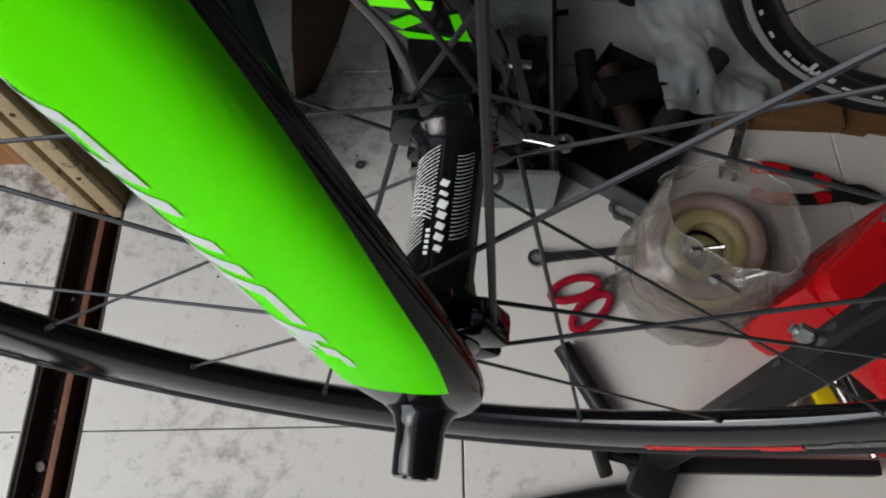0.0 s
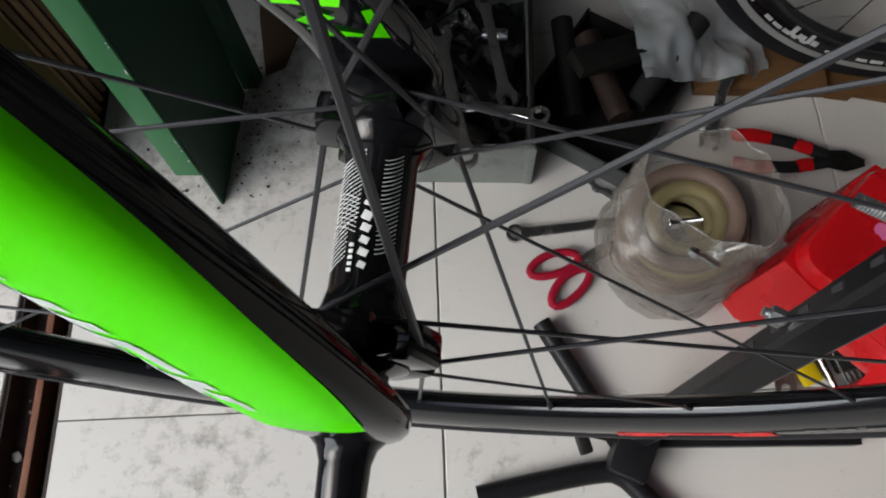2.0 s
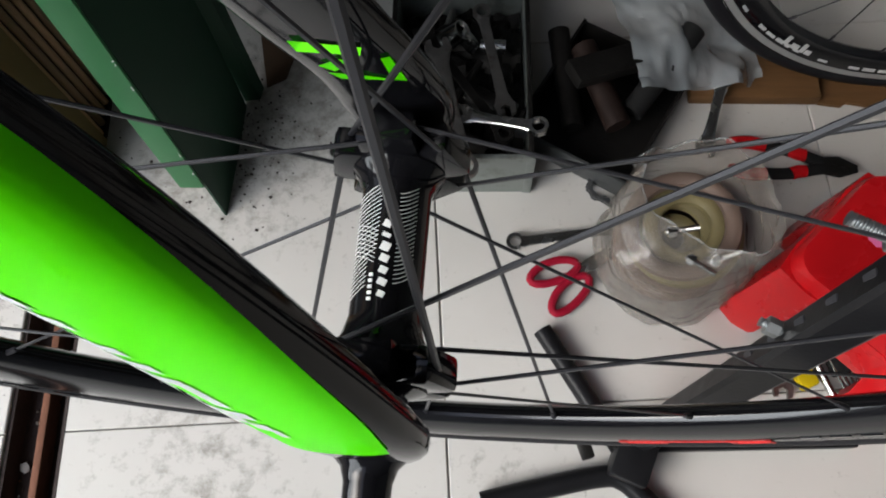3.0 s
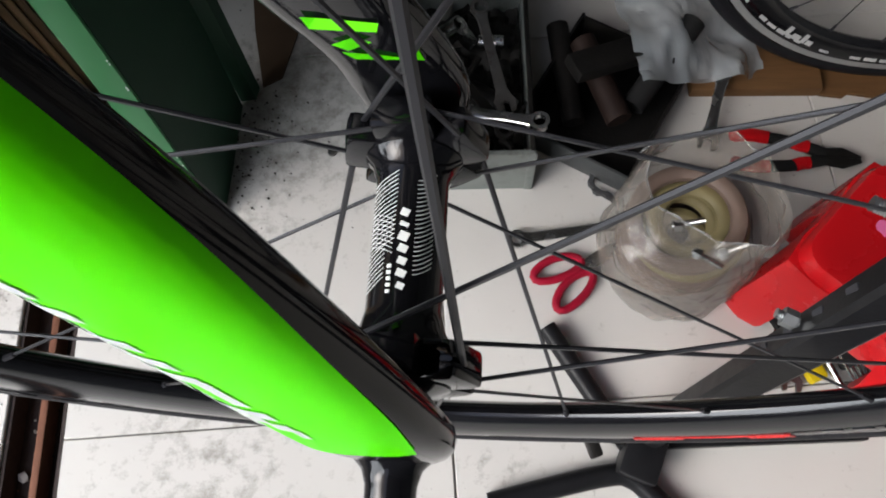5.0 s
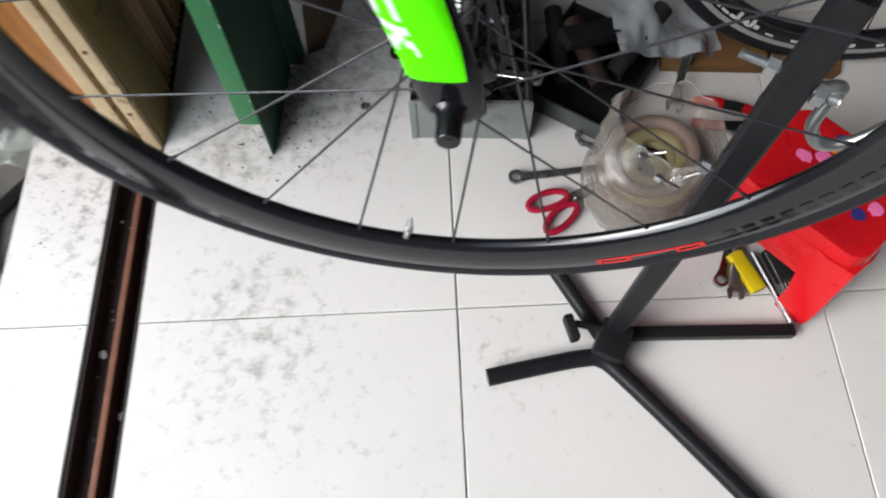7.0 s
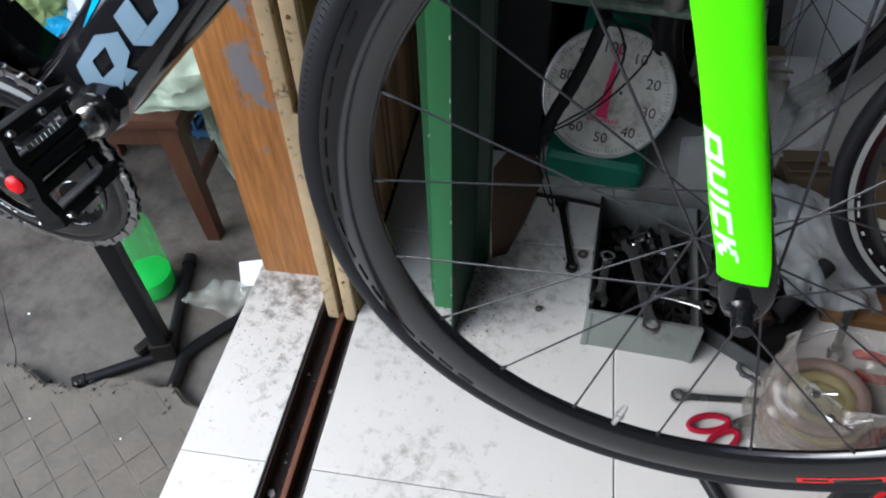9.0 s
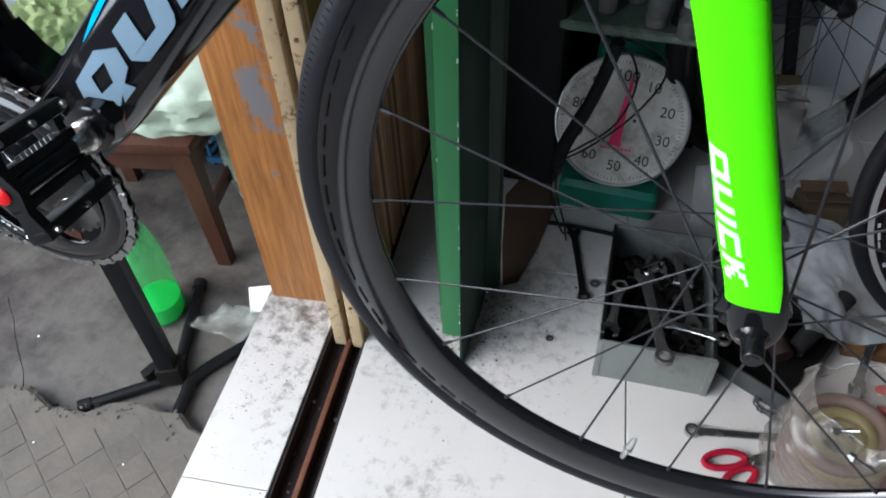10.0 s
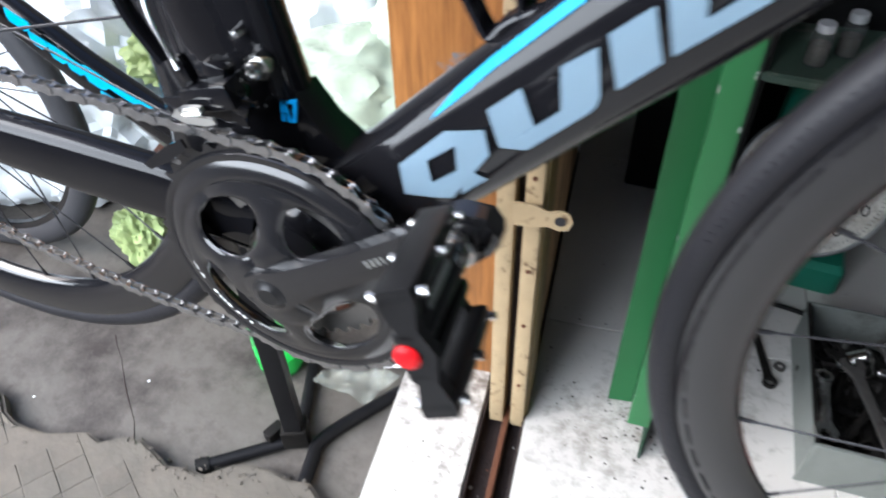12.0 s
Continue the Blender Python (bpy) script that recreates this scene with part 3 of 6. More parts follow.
LOW, HIGH, TH = 0.045, 0.29, 0.065
STROKES = []
for z0, z1, kind in ((0.7190, 0.7015, "ring"), (0.6980, 0.6825, "cup"), (0.6790, 0.6745, "bar"), (0.6715, 0.6560, "hook"), (0.6530, 0.6360, "fork")):
    STROKES.append((z0, z0 - 0.0045, LOW, HIGH))
    if kind in ("ring", "cup", "hook"):
        STROKES.append((z0 - 0.002, z1, LOW, LOW + TH))
    if kind in ("ring", "hook"):
        STROKES.append((z0 - 0.002, z1, HIGH - TH, HIGH))
    if kind in ("ring", "cup"):
        STROKES.append((z1 + 0.0042, z1, LOW, HIGH))
    if kind == "ring":
        STROKES.append((z1 + 0.001, z1 - 0.0022, LOW - 0.02, LOW + 0.06))
    if kind == "fork":
        STROKES += [(0.6485, 0.6445, 0.13, 0.22), (0.6455, 0.6410, 0.20, 0.28), (0.6425, 0.6370, 0.25, HIGH), (0.6455, 0.6410, 0.08, 0.16), (0.6425, 0.6365, LOW, 0.11)]
def slid(f, z):
    """Letters grow and move off the rear edge towards the foot of the blade."""
    k = (0.719 - z) / 0.083
    return 0.03 + 0.035 * k + (f - LOW) * (0.97 + 0.38 * k)


for z0, z1, f0, f1 in STROKES:
    part("white_mark", blade_mark(z1, z0, share(slid(f0, (z0 + z1) / 2)), share(slid(f1, (z0 + z1) / 2))), M_WHITE, fork)
# green zigzag on the inner face of the far blade
for pts in (((-0.024, 0.652), (-0.020, 0.652), (-0.005, 0.649), (-0.006, 0.645), (-0.023, 0.646)), ((-0.019, 0.638), (-0.012, 0.643), (-0.008, 0.640), (-0.015, 0.635)),
            ((-0.017, 0.634), (-0.007, 0.633), (0.005, 0.6285), (-0.014, 0.630)), ((-0.001, 0.6425), (0.0015, 0.6425), (0.005, 0.6285), (0.001, 0.630))):
    b = bmesh.new()
    vs = []
    for x, z in pts:
        r = row_at(z, ROWS_FAR)
        c = max(-0.97, min(0.97, (x - (r[1] + r[2]) / 2) / ((r[2] - r[1]) / 2)))
        s_ = (1 - abs(c) ** (2 / 0.72)) ** 0.36
        y = (r[3] + r[4]) / 2 + (r[4] - r[3]) / 2 * s_
        vs.append(b.verts.new((x, 0.010 - y - 0.0008, z)))
    b.faces.new(vs)
    bmesh.ops.solidify(b, geom=b.faces, thickness=0.0004)
    part("zigzag_mark", b, M_NEON, fork)
# axle nut
bm = bmesh.new()
lathe(bm, [(0.0, -0.0735), (0.0035, -0.0735), (0.0037, -0.0730), (0.0062, -0.0730), (0.0068, -0.0722), (0.0072, -0.060), (0.0085, -0.0560), (0.0110, -0.0535), (0.0118, -0.0525), (0.0118, -0.0500), (0.010, -0.048)], 32, "y")
part("axle_nut", bm, M_CARBON, bicycle, "tapered gloss black axle nut", Matrix.Translation(HUB))


# frame tubes
def tube(name, pts, hw, hd, parent, material=M_CARBON, label="", n=20, up=(0, 1, 0)):
    """Aero tube: hw half width across the bike, hd half depth in its plane, one pair for each point."""
    b = bmesh.new()
    rings = []
    P = [Vector(p) for p in pts]
    for i, p in enumerate(P):
        d = (P[min(i + 1, len(P) - 1)] - P[max(i - 1, 0)]).normalized()
        s = Vector(up) - d * d.dot(Vector(up))
        s.normalize()
        t = s.cross(d)
        ring = []
        for k in range(n):
            a = 2 * math.pi * k / n
            c, q = math.cos(a), math.sin(a)
            e = 0.7
            ring.append(p + hw[i] * math.copysign(abs(c) ** e, c) * s + hd[i] * math.copysign(abs(q) ** e, q) * t)
        rings.append(ring)
    loft(b, rings)
    return part(name, b, material, parent, label)


HEAD_LO = Vector((-0.150, 0, 0.985))
frame_ob = tube("frame", [BB + Vector((0.0, 0, 0.0)), (-0.4960, 0, 0.6578), (-0.3957, 0, 0.7535), (-0.2657, 0, 0.8795), (-0.1607, 0, 0.9855)], [0.030, 0.026, 0.024, 0.023, 0.020], [0.036, 0.0355, 0.0352, 0.0352, 0.0355], bicycle, label="gloss black aero frame with grey marks")
tube("head_tube", [HEAD_LO, HEAD_LO + Vector((-0.045, 0, 0.14))], [0.024, 0.022], [0.026, 0.024], frame_ob)
tube("top_tube", [HEAD_LO + Vector((-0.04, 0, 0.11)), (-0.40, 0, 1.10), (-0.66, 0, 1.10)], [0.02, 0.018, 0.016], [0.022, 0.018, 0.016], frame_ob)
tube("seat_tube", [(-0.585, 0, 0.60), (-0.599, 0, 0.66), (-0.6095, 0, 0.74), (-0.628, 0, 0.88), (-0.66, 0, 1.12)], [0.026, 0.021, 0.018, 0.015, 0.015], [0.050, 0.0445, 0.0415, 0.035, 0.026], frame_ob)
bm = bmesh.new()
lathe(bm, [(0.0, -0.038), (0.024, -0.038), (0.026, -0.032), (0.034, -0.026), (0.036, 0.0), (0.034, 0.026), (0.026, 0.032), (0.024, 0.038), (0.0, 0.038)], 32, "y")
tilted(bm, Matrix.Translation(BB))
part("bottom_bracket", bm, M_CARBON, frame_ob)
# web where the seat tube runs into the down tube
bm = bmesh.new()
pts = [(-0.563, 0.705), (-0.548, 0.683), (-0.530, 0.668), (-0.500, 0.672), (-0.53, 0.63), (-0.59, 0.62)]
plate(bm, pts, 0.026, Matrix.Translation((0, 0.013, 0)) @ Matrix.Rotation(radians(90), 4, "X"))
part("web", bm, M_CARBON, frame_ob)
for s in (-1, 1):
    row = [(-0.60, -0.030, 0.610), (-0.66, -0.042, 0.633), (-0.72, -0.049, 0.645), (-0.80, -0.058, 0.661), (-0.955, -0.066, 0.704)]
    deep = [0.027, 0.0265, 0.025, 0.021, 0.012]
    if s > 0:
        row = [(-0.60, 0.030, 0.575), (-0.734, 0.049, 0.610), (-0.80, 0.051, 0.645), (-0.86, 0.054, 0.682), (-0.955, 0.066, 0.712)]
        deep = [0.024, 0.0165, 0.0155, 0.0150, 0.012]
    tube("chainstay", row, [0.010, 0.011, 0.011, 0.010, 0.009], deep, frame_ob)
    tube("seatstay", [(-0.955, 0.066 * s, 0.714), (-0.84, 0.058 * s, 0.83), (-0.66, 0.02 * s, 1.02)], [0.007, 0.007, 0.008], [0.010, 0.010, 0.012], frame_ob)
# cyan blocks on the inner side of the far chainstay
CY0, CY1 = Vector((-0.846, 0.0385, 0.691)), Vector((-0.720, 0.0355, 0.626))
CYU = (CY1 - CY0).normalized()
CYN = Vector((-CYU.z, 0, CYU.x))
for s0, s1, lo, hi in ((0.000, 0.019, -0.0045, 0.0055), (0.021, 0.034, -0.0115, -0.0020), (0.039, 0.053, -0.0125, -0.0010), (0.0545, 0.069, -0.0125, -0.0020), (0.0710, 0.0895, -0.0125, 0.0005), (0.0885, 0.1180, -0.0060, 0.0002), (0.0860, 0.1060, -0.0205, -0.0140), (0.1190, 0.1410, -0.0060, 0.0025)):
    bm = bmesh.new()
    mid = CY0 + CYU * ((s0 + s1) / 2) + CYN * ((lo + hi) / 2)
    cut = min(0.003, (hi - lo) * 0.3)
    a, c, lean = (s1 - s0) / 2, (hi - lo) / 2, 0.25 * (hi - lo)
    plate(bm, [(-a - lean, c), (-a, -c + cut), (-a + cut, -c), (a - lean, -c), (a, -c + cut), (a + lean, c - cut), (a + lean - cut, c)], 0.001, Matrix.Translation(mid) @ Matrix.Rotation(-math.atan2(CYU.z, CYU.x), 4, "Y") @ Matrix.Rotation(radians(90), 4, "X"))
    part("cyan_mark", bm, M_CYAN, frame_ob)


# grey slanted blocks along the down tube, cyan stripe above
DT = Vector((0.72, 0, 0.694)).normalized()
DN = Vector((-0.694, 0, 0.72)).normalized()


def on_tube(s, h, lift=0.0):
    """A point on the right face: s along the tube from the bottom bracket, h across it."""
    p = BB + Vector((0.004, 0, 0.0)) + DT * s + DN * h
    w = 0.0262 - 0.02 * max(0, s - 0.09) * 0.4
    e = 1 - min(1, abs(h + 0.0060) / 0.0362) ** (2 / 0.7)
    p.y = -w * max(0.05, e) ** 0.35 - lift
    return p


def tube_patch(poly, lift=0.0008, n=8):
    """poly: rows of s, h_low, h_high, walked along the tube."""
    b = bmesh.new()
    vs = []
    for s0, s1, lo, hi in poly:
        cols = []
        for k in range(n + 1):
            h = lo + (hi - lo) * k / n
            cols.append((on_tube(s0 + (s1 - s0) * k / n, h, lift)))
        vs.append(cols)
    A = [[b.verts.new(p) for p in c] for c in vs]
    for a, c in zip(A, A[1:]):
        for k in range(n):
            b.faces.new((a[k], a[k + 1], c[k + 1], c[k]))
    bmesh.ops.solidify(b, geom=b.faces, thickness=0.0004)
    return b


def quad_mark(q, n=5):
    b = bmesh.new()
    g = []
    for i in range(n + 1):
        row = []
        for j in range(n + 1):
            u, v = i / n, j / n
            s = (1 - u) * (1 - v) * q[0][0] + u * (1 - v) * q[1][0] + u * v * q[2][0] + (1 - u) * v * q[3][0]
            h = (1 - u) * (1 - v) * q[0][1] + u * (1 - v) * q[1][1] + u * v * q[2][1] + (1 - u) * v * q[3][1]
            row.append(b.verts.new(on_tube(s, h, 0.0008)))
        g.append(row)
    for i in range(n):
        for j in range(n):
            b.faces.new((g[i][j], g[i + 1][j], g[i + 1][j + 1], g[i][j + 1]))
    bmesh.ops.solidify(b, geom=b.faces, thickness=0.0004)
    return b


BLOCKS = [
    [((0.103, -0.006), (0.115, 0.010), (0.1322, 0.003), (0.1246, -0.009)), ((0.115, 0.010), (0.155, 0.011), (0.154, 0.0014), (0.1322, 0.003)), ((0.155, 0.011), (0.175, 0.0), (0.167, -0.013), (0.154, 0.0014)),
     ((0.154, 0.0014), (0.167, -0.013), (0.151, -0.017), (0.1438, -0.0108)), ((0.1246, -0.009), (0.1438, -0.0108), (0.151, -0.017), (0.127, -0.0235)), ((0.103, -0.006), (0.1246, -0.009), (0.127, -0.0235), (0.120, -0.019)), ((0.139, -0.0203), (0.151, -0.017), (0.1545, -0.0245), (0.133, -0.0245))],
    [((0.184, 0.0075), (0.207, 0.007), (0.199, -0.0125), (0.175, -0.0125)), ((0.175, -0.0125), (0.216, -0.013), (0.226, -0.0215), (0.186, -0.0215)), ((0.230, 0.005), (0.250, 0.003), (0.236, -0.017), (0.216, -0.013)), ((0.216, -0.013), (0.236, -0.017), (0.231, -0.0205), (0.226, -0.0215))],
    [((0.257, 0.005), (0.280, 0.004), (0.268, -0.0190), (0.244, -0.0190))],
    [((0.287, 0.006), (0.332, 0.006), (0.328, -0.003), (0.300, -0.003)), ((0.287, 0.006), (0.300, -0.003), (0.293, -0.0125), (0.273, -0.019)), ((0.273, -0.019), (0.293, -0.0125), (0.320, -0.0125), (0.316, -0.0205))],
    [((0.345, 0.006), (0.363, 0.006), (0.349, -0.020), (0.331, -0.020)), ((0.356, -0.007), (0.372, 0.006), (0.392, 0.006), (0.368, -0.007)), ((0.356, -0.007), (0.368, -0.007), (0.382, -0.020), (0.362, -0.020))],
]
for blk in BLOCKS:
    for q in blk:
        part("grey_mark", quad_mark(q), M_GREYD, frame_ob)
part("cyan_stripe", tube_patch([(0.150, 0.156, 0.0195, 0.0210), (0.175, 0.175, 0.0200, 0.0245), (0.20, 0.20, 0.0215, 0.0260), (0.30, 0.30, 0.0215, 0.0265), (0.40, 0.40, 0.0215, 0.0265)], n=3), M_CYAN, frame_ob)
bm = bmesh.new()
BADGE = Matrix.Translation((-0.5610, -0.0215, 0.7010)) @ Matrix.Rotation(radians(90), 4, "X")
for q in (((-0.0066, -0.0085), (-0.0040, -0.0085), (-0.0020, 0.0060), (-0.0046, 0.0060)), ((-0.0046, 0.0060), (-0.0020, 0.0060), (0.0006, -0.0085), (-0.0020, -0.0085)), ((-0.0052, -0.0040), (-0.0008, -0.0040), (-0.0008, -0.0022), (-0.0052, -0.0022)),
          ((0.0002, 0.0040), (0.0062, 0.0062), (0.0062, 0.0086), (0.0002, 0.0064)), ((0.0040, 0.0064), (0.0062, 0.0064), (0.0030, -0.0080), (0.0008, -0.0080))):
    plate(bm, list(q), 0.001, BADGE)
part("blue_badge", bm, mat("deep_blue_decal", (0.0, 0.13, 0.32), 0.35, var=0.1), frame_ob)

# rear wheel
rear_wheel = wheel("rear_wheel", REAR, -0.020, 0.034, 0.02, 24, -90, bicycle)
bm = bmesh.new()
lathe(bm, [(0.006, -0.065), (0.012, -0.062), (0.012, -0.03), (0.022, -0.022), (0.012, -0.012), (0.012, 0.028), (0.022, 0.034), (0.012, 0.05), (0.006, 0.065)], 24, "y")
part("hub", bm, M_CARBON, rear_wheel)
for k, r in enumerate((0.055, 0.050, 0.045, 0.041, 0.037, 0.034, 0.031, 0.028)):
    bm = bmesh.new()
    lathe(bm, [(r - 0.012, -0.0275 - k * 0.0038), (r, -0.0275 - k * 0.0038), (r, -0.0290 - k * 0.0038), (r - 0.012, -0.0290 - k * 0.0038)], 40, "y", closed=True)
    part("sprocket", bm, M_STEEL, rear_wheel)


# crankset
def toothed(r, y0, y1, teeth, inner):
    b = bmesh.new()
    n = teeth * 4
    ring = []
    for k in range(n):
        a = 2 * math.pi * k / n
        rr = r + (0.0022, 0.0022, -0.0020, -0.0020)[k % 4]
        ring.append((rr * math.cos(a), rr * math.sin(a)))
    A = [b.verts.new((x, y0, z)) for x, z in ring]
    B = [b.verts.new((x, y1, z)) for x, z in ring]
    C = [b.verts.new((inner * math.cos(2 * math.pi * k / n), y0, inner * math.sin(2 * math.pi * k / n))) for k in range(n)]
    D = [b.verts.new((inner * math.cos(2 * math.pi * k / n), y1, inner * math.sin(2 * math.pi * k / n))) for k in range(n)]
    for k in range(n):
        j = (k + 1) % n
        for q in ((A[k], A[j], B[j], B[k]), (A[k], C[k], C[j], A[j]), (B[k], B[j], D[j], D[k]), (C[k], D[k], D[j], C[j])):
            b.faces.new(q)
    return b


CENTRE = BB + Vector((0.0035, 0, -0.0015))
CRANK, ARM = radians(38.0), radians(35.2)
bm = toothed(0.0965, -0.0485, -0.0445, 48, 0.0760)
crankset = part("crankset", bm, M_CRANK, bicycle, "black two-ring crankset", Matrix.Translation(CENTRE))
bm = toothed(0.066, -0.0405, -0.0375, 33, 0.050)
part("inner_chainring", bm, M_STEELD, crankset)
bm = bmesh.new()
lathe(bm, [(0.0735, -0.0490), (0.0915, -0.0490), (0.0925, -0.0500), (0.0918, -0.0514), (0.0890, -0.0516), (0.0872, -0.0508), (0.0845, -0.0520), (0.0800, -0.0536), (0.0760, -0.0540), (0.0722, -0.0520)], 96, "y", closed=True)
part("ring_face", bm, M_CRANK, crankset, "satin black chainring face")
# openings between the arms: middle and half width in degrees from the crank, middle and half height along the radius
OPENINGS = ((19, 20, 0.0530, 0.0185), (92, 32, 0.0475, 0.0205), (185, 38, 0.0560, 0.0165), (283, 36, 0.0535, 0.0190))


def hole_half(hole, r):
    """Half the angle that an opening takes at a radius."""
    k = 1 - abs((r - hole[2]) / hole[3]) ** 2.6
    return radians(hole[1]) * math.sqrt(k) if k > 0 else 0.0


for q, first in enumerate(OPENINGS):
    last = OPENINGS[(q + 1) % 4]
    a0, a1 = first[0], last[0] + (360 if q == 3 else 0)
    bm = bmesh.new()
    rows = []
    for k in range(37):
        r = 0.012 + 0.0632 * k / 36
        y = -0.0655 + 0.013 * (k / 36) ** 1.3
        lo, hi = radians(a0) + hole_half(first, r), radians(a1) - hole_half(last, r)
        rows.append([(r * math.cos(CRANK + lo + (hi - lo) * c / 14), y - 0.0030 * math.sin(math.pi * c / 14) ** 0.6, r * math.sin(CRANK + lo + (hi - lo) * c / 14)) for c in range(15)])
    loft(bm, rows, closed=False)
    bmesh.ops.recalc_face_normals(bm, faces=bm.faces)
    bmesh.ops.solidify(bm, geom=bm.faces, thickness=0.007)
    part("spider_arm", bm, M_CRANK, crankset)
# lighter bead on the hub-side chamfer of each opening, for its bright reflection
for hole in OPENINGS:
    bm = bmesh.new()
    edge = []
    for k in range(-10, 11):
        r = hole[2] - hole[3] * 0.999 * math.cos(radians(k * 8.2))
        y = -0.0650 + 0.013 * max(0.0, (r - 0.012) / 0.0632) ** 1.3
        a = CRANK + radians(hole[0]) + math.copysign(hole_half(hole, r), k)
        edge.append((r * math.cos(a), y, r * math.sin(a)))
    sweep(bm, edge, 0.0013, 8)
    part("chamfer", bm, M_CHAMFER_GLINT, crankset, "lighter bead for the bright reflection on the chamfer")
bm = bmesh.new()
d = Vector((math.cos(ARM), 0, math.sin(ARM)))
s = Vector((-d.z, 0, d.x))
rings = []
for q, w, y, th in ((-0.022, 0.008, -0.064, 0.010), (-0.014, 0.018, -0.064, 0.014), (0.0, 0.019, -0.065, 0.016), (0.03, 0.0135, -0.067, 0.014), (0.08, 0.0120, -0.069, 0.0125), (0.125, 0.0128, -0.071, 0.0125), (0.146, 0.0165, -0.072, 0.015), (0.160, 0.0180, -0.072, 0.017), (0.173, 0.0155, -0.072, 0.017), (0.182, 0.0075, -0.072, 0.014)):
    rings.append([d * q + s * w * c + Vector((0, y + th / 2 * e, 0)) for c, e in ((1, 0.3), (0.86, -0.8), (0.5, -1), (-0.5, -1), (-0.86, -0.8), (-1, 0.3), (-0.6, 1), (0.6, 1))])
loft(bm, rings)
part("crank_arm", bm, M_CRANK, crankset, "satin black crank arm")
bm = bmesh.new()
lathe(bm, [(0.0, -0.0760), (0.007, -0.0760), (0.009, -0.0745), (0.012, -0.0735), (0.012, -0.068)], 24, "y")
part("crank_bolt", bm, M_ANO, crankset)
bm = bmesh.new()
for k in range(6):
    box(bm, d * (0.095 + k * 0.0042) + Vector((0, -0.0762, 0)) + s * 0.001, (0.0026, 0.0006, 0.005), Matrix.Rotation(-ARM, 3, "Y"))
part("grey_mark", bm, M_ZINC, crankset)
for turn, long in ((154, 0.0070), (161, 0.0046), (173, 0.0034), (177, 0.0026), (180, 0.0030), (184, 0.0042), (190, 0.0034), (194, 0.0040), (199, 0.0026)):
    a = CRANK + radians(turn)
    bm = bmesh.new()
    box(bm, (0.0760 * math.cos(a), -0.0543, 0.0760 * math.sin(a)), (long, 0.0006, 0.0011), Matrix.Rotation(-a + radians(90), 3, "Y"))
    part("ring_mark", bm, M_WHITE, crankset)
# bottle cage foot on the down tube
bm = bmesh.new()
for pts, w in (([(-0.4605, 0, 0.7785), (-0.4535, 0, 0.7660), (-0.4465, 0, 0.7560), (-0.4400, 0, 0.7625), (-0.4330, 0, 0.7680), (-0.4220, 0, 0.7740), (-0.4080, 0, 0.7830), (-0.3900, 0, 0.7990), (-0.3600, 0, 0.8300)], 0.0022),
               ([(-0.4300, 0, 0.7690), (-0.4310, 0, 0.7770), (-0.4320, 0, 0.7900), (-0.4150, 0, 0.8200)], 0.0022)):
    sweep(bm, curve_pts([Vector(p) for p in pts], 4), w, 8)
    for e in (-2, -1, 1, 2):
        sweep(bm, curve_pts([Vector(p) + Vector((0, 0.0032 * e, 0)) for p in pts], 4), w * 0.95, 8)
    box(bm, (-0.431, 0, 0.769), (0.012, 0.016, 0.006), Matrix.Rotation(radians(-38), 3, "Y"), 0.002)
part("bottle_cage", bm, M_SATIN, frame_ob, "black bottle cage")
# far crank
bm = bmesh.new()
sweep(bm, [Vector((0, 0.068, 0)), Vector((-d.x * 0.172, 0.082, -d.z * 0.172))], [0.016, 0.013], 12, 0.5, up=(0, 1, 0))
part("far_crank_arm", bm, M_CRANK, crankset)

# pedal
PED = Vector((-0.4449, -0.0110, 0.6718))
AXLE = Vector((-0.123, 0.963, -0.180)).normalized()
pedal = part("pedal", sweep(bmesh.new(), [(0, -0.060, 0), (0, -0.090, 0), (0, -0.153, 0)], [0.0075, 0.0080, 0.0068], 16), M_ANO, bicycle, "black alloy platform pedal with red cap", Matrix.Translation(PED) @ Vector((0, 1, 0)).rotation_difference(AXLE).to_matrix().to_4x4())
bm = bmesh.new()
lathe(bm, [(0.0, -0.094), (0.0080, -0.094), (0.0086, -0.091), (0.0086, -0.080), (0.0105, -0.078), (0.0105, -0.074)], 18, "y")
part("axle_flat", bm, M_STEEL, pedal, "bright steel axle end")
PT = Matrix.Translation((0.004, 0, 0)) @ Matrix.Rotation(radians(-20), 4, "Y")
for x, z0 in ((0.0, 0.0275), (0.0, -0.0275), (-0.002, 0.010), (-0.002, -0.010)):
    bm = bmesh.new()
    box(bm, (x, -0.1210, z0), (0.017 if abs(z0) > 0.02 else 0.011, 0.067, 0.0095 if abs(z0) > 0.02 else 0.0065), bevel=0.0024)
    part("crossbar", tilted(bm, PT), M_ANO, pedal)
for y in (-0.091, -0.151):
    bm = bmesh.new()
    w = 0.4 if y > -0.10 else 1.0
    plate(bm, [(-0.0075, -0.032), (0.0075 * w - 0.005 * (1 - w), -0.032), (0.0075 * w - 0.005 * (1 - w), -0.025), (0.0045 * w - 0.006 * (1 - w), -0.013), (0.0085 * w - 0.006 * (1 - w), 0.0), (0.0045 * w - 0.006 * (1 - w), 0.013), (0.0075 * w - 0.005 * (1 - w), 0.025), (0.0075 * w - 0.005 * (1 - w), 0.032), (-0.0075, 0.032), (-0.0075, 0.025), (-0.0045, 0.013), (-0.0085, 0.0), (-0.0045, -0.013), (-0.0075, -0.025)], 0.007, Matrix.Translation((0, y + 0.0035, 0)) @ Matrix.Rotation(radians(90), 4, "X"))
    part("cheek", tilted(bm, PT), M_ANO, pedal)
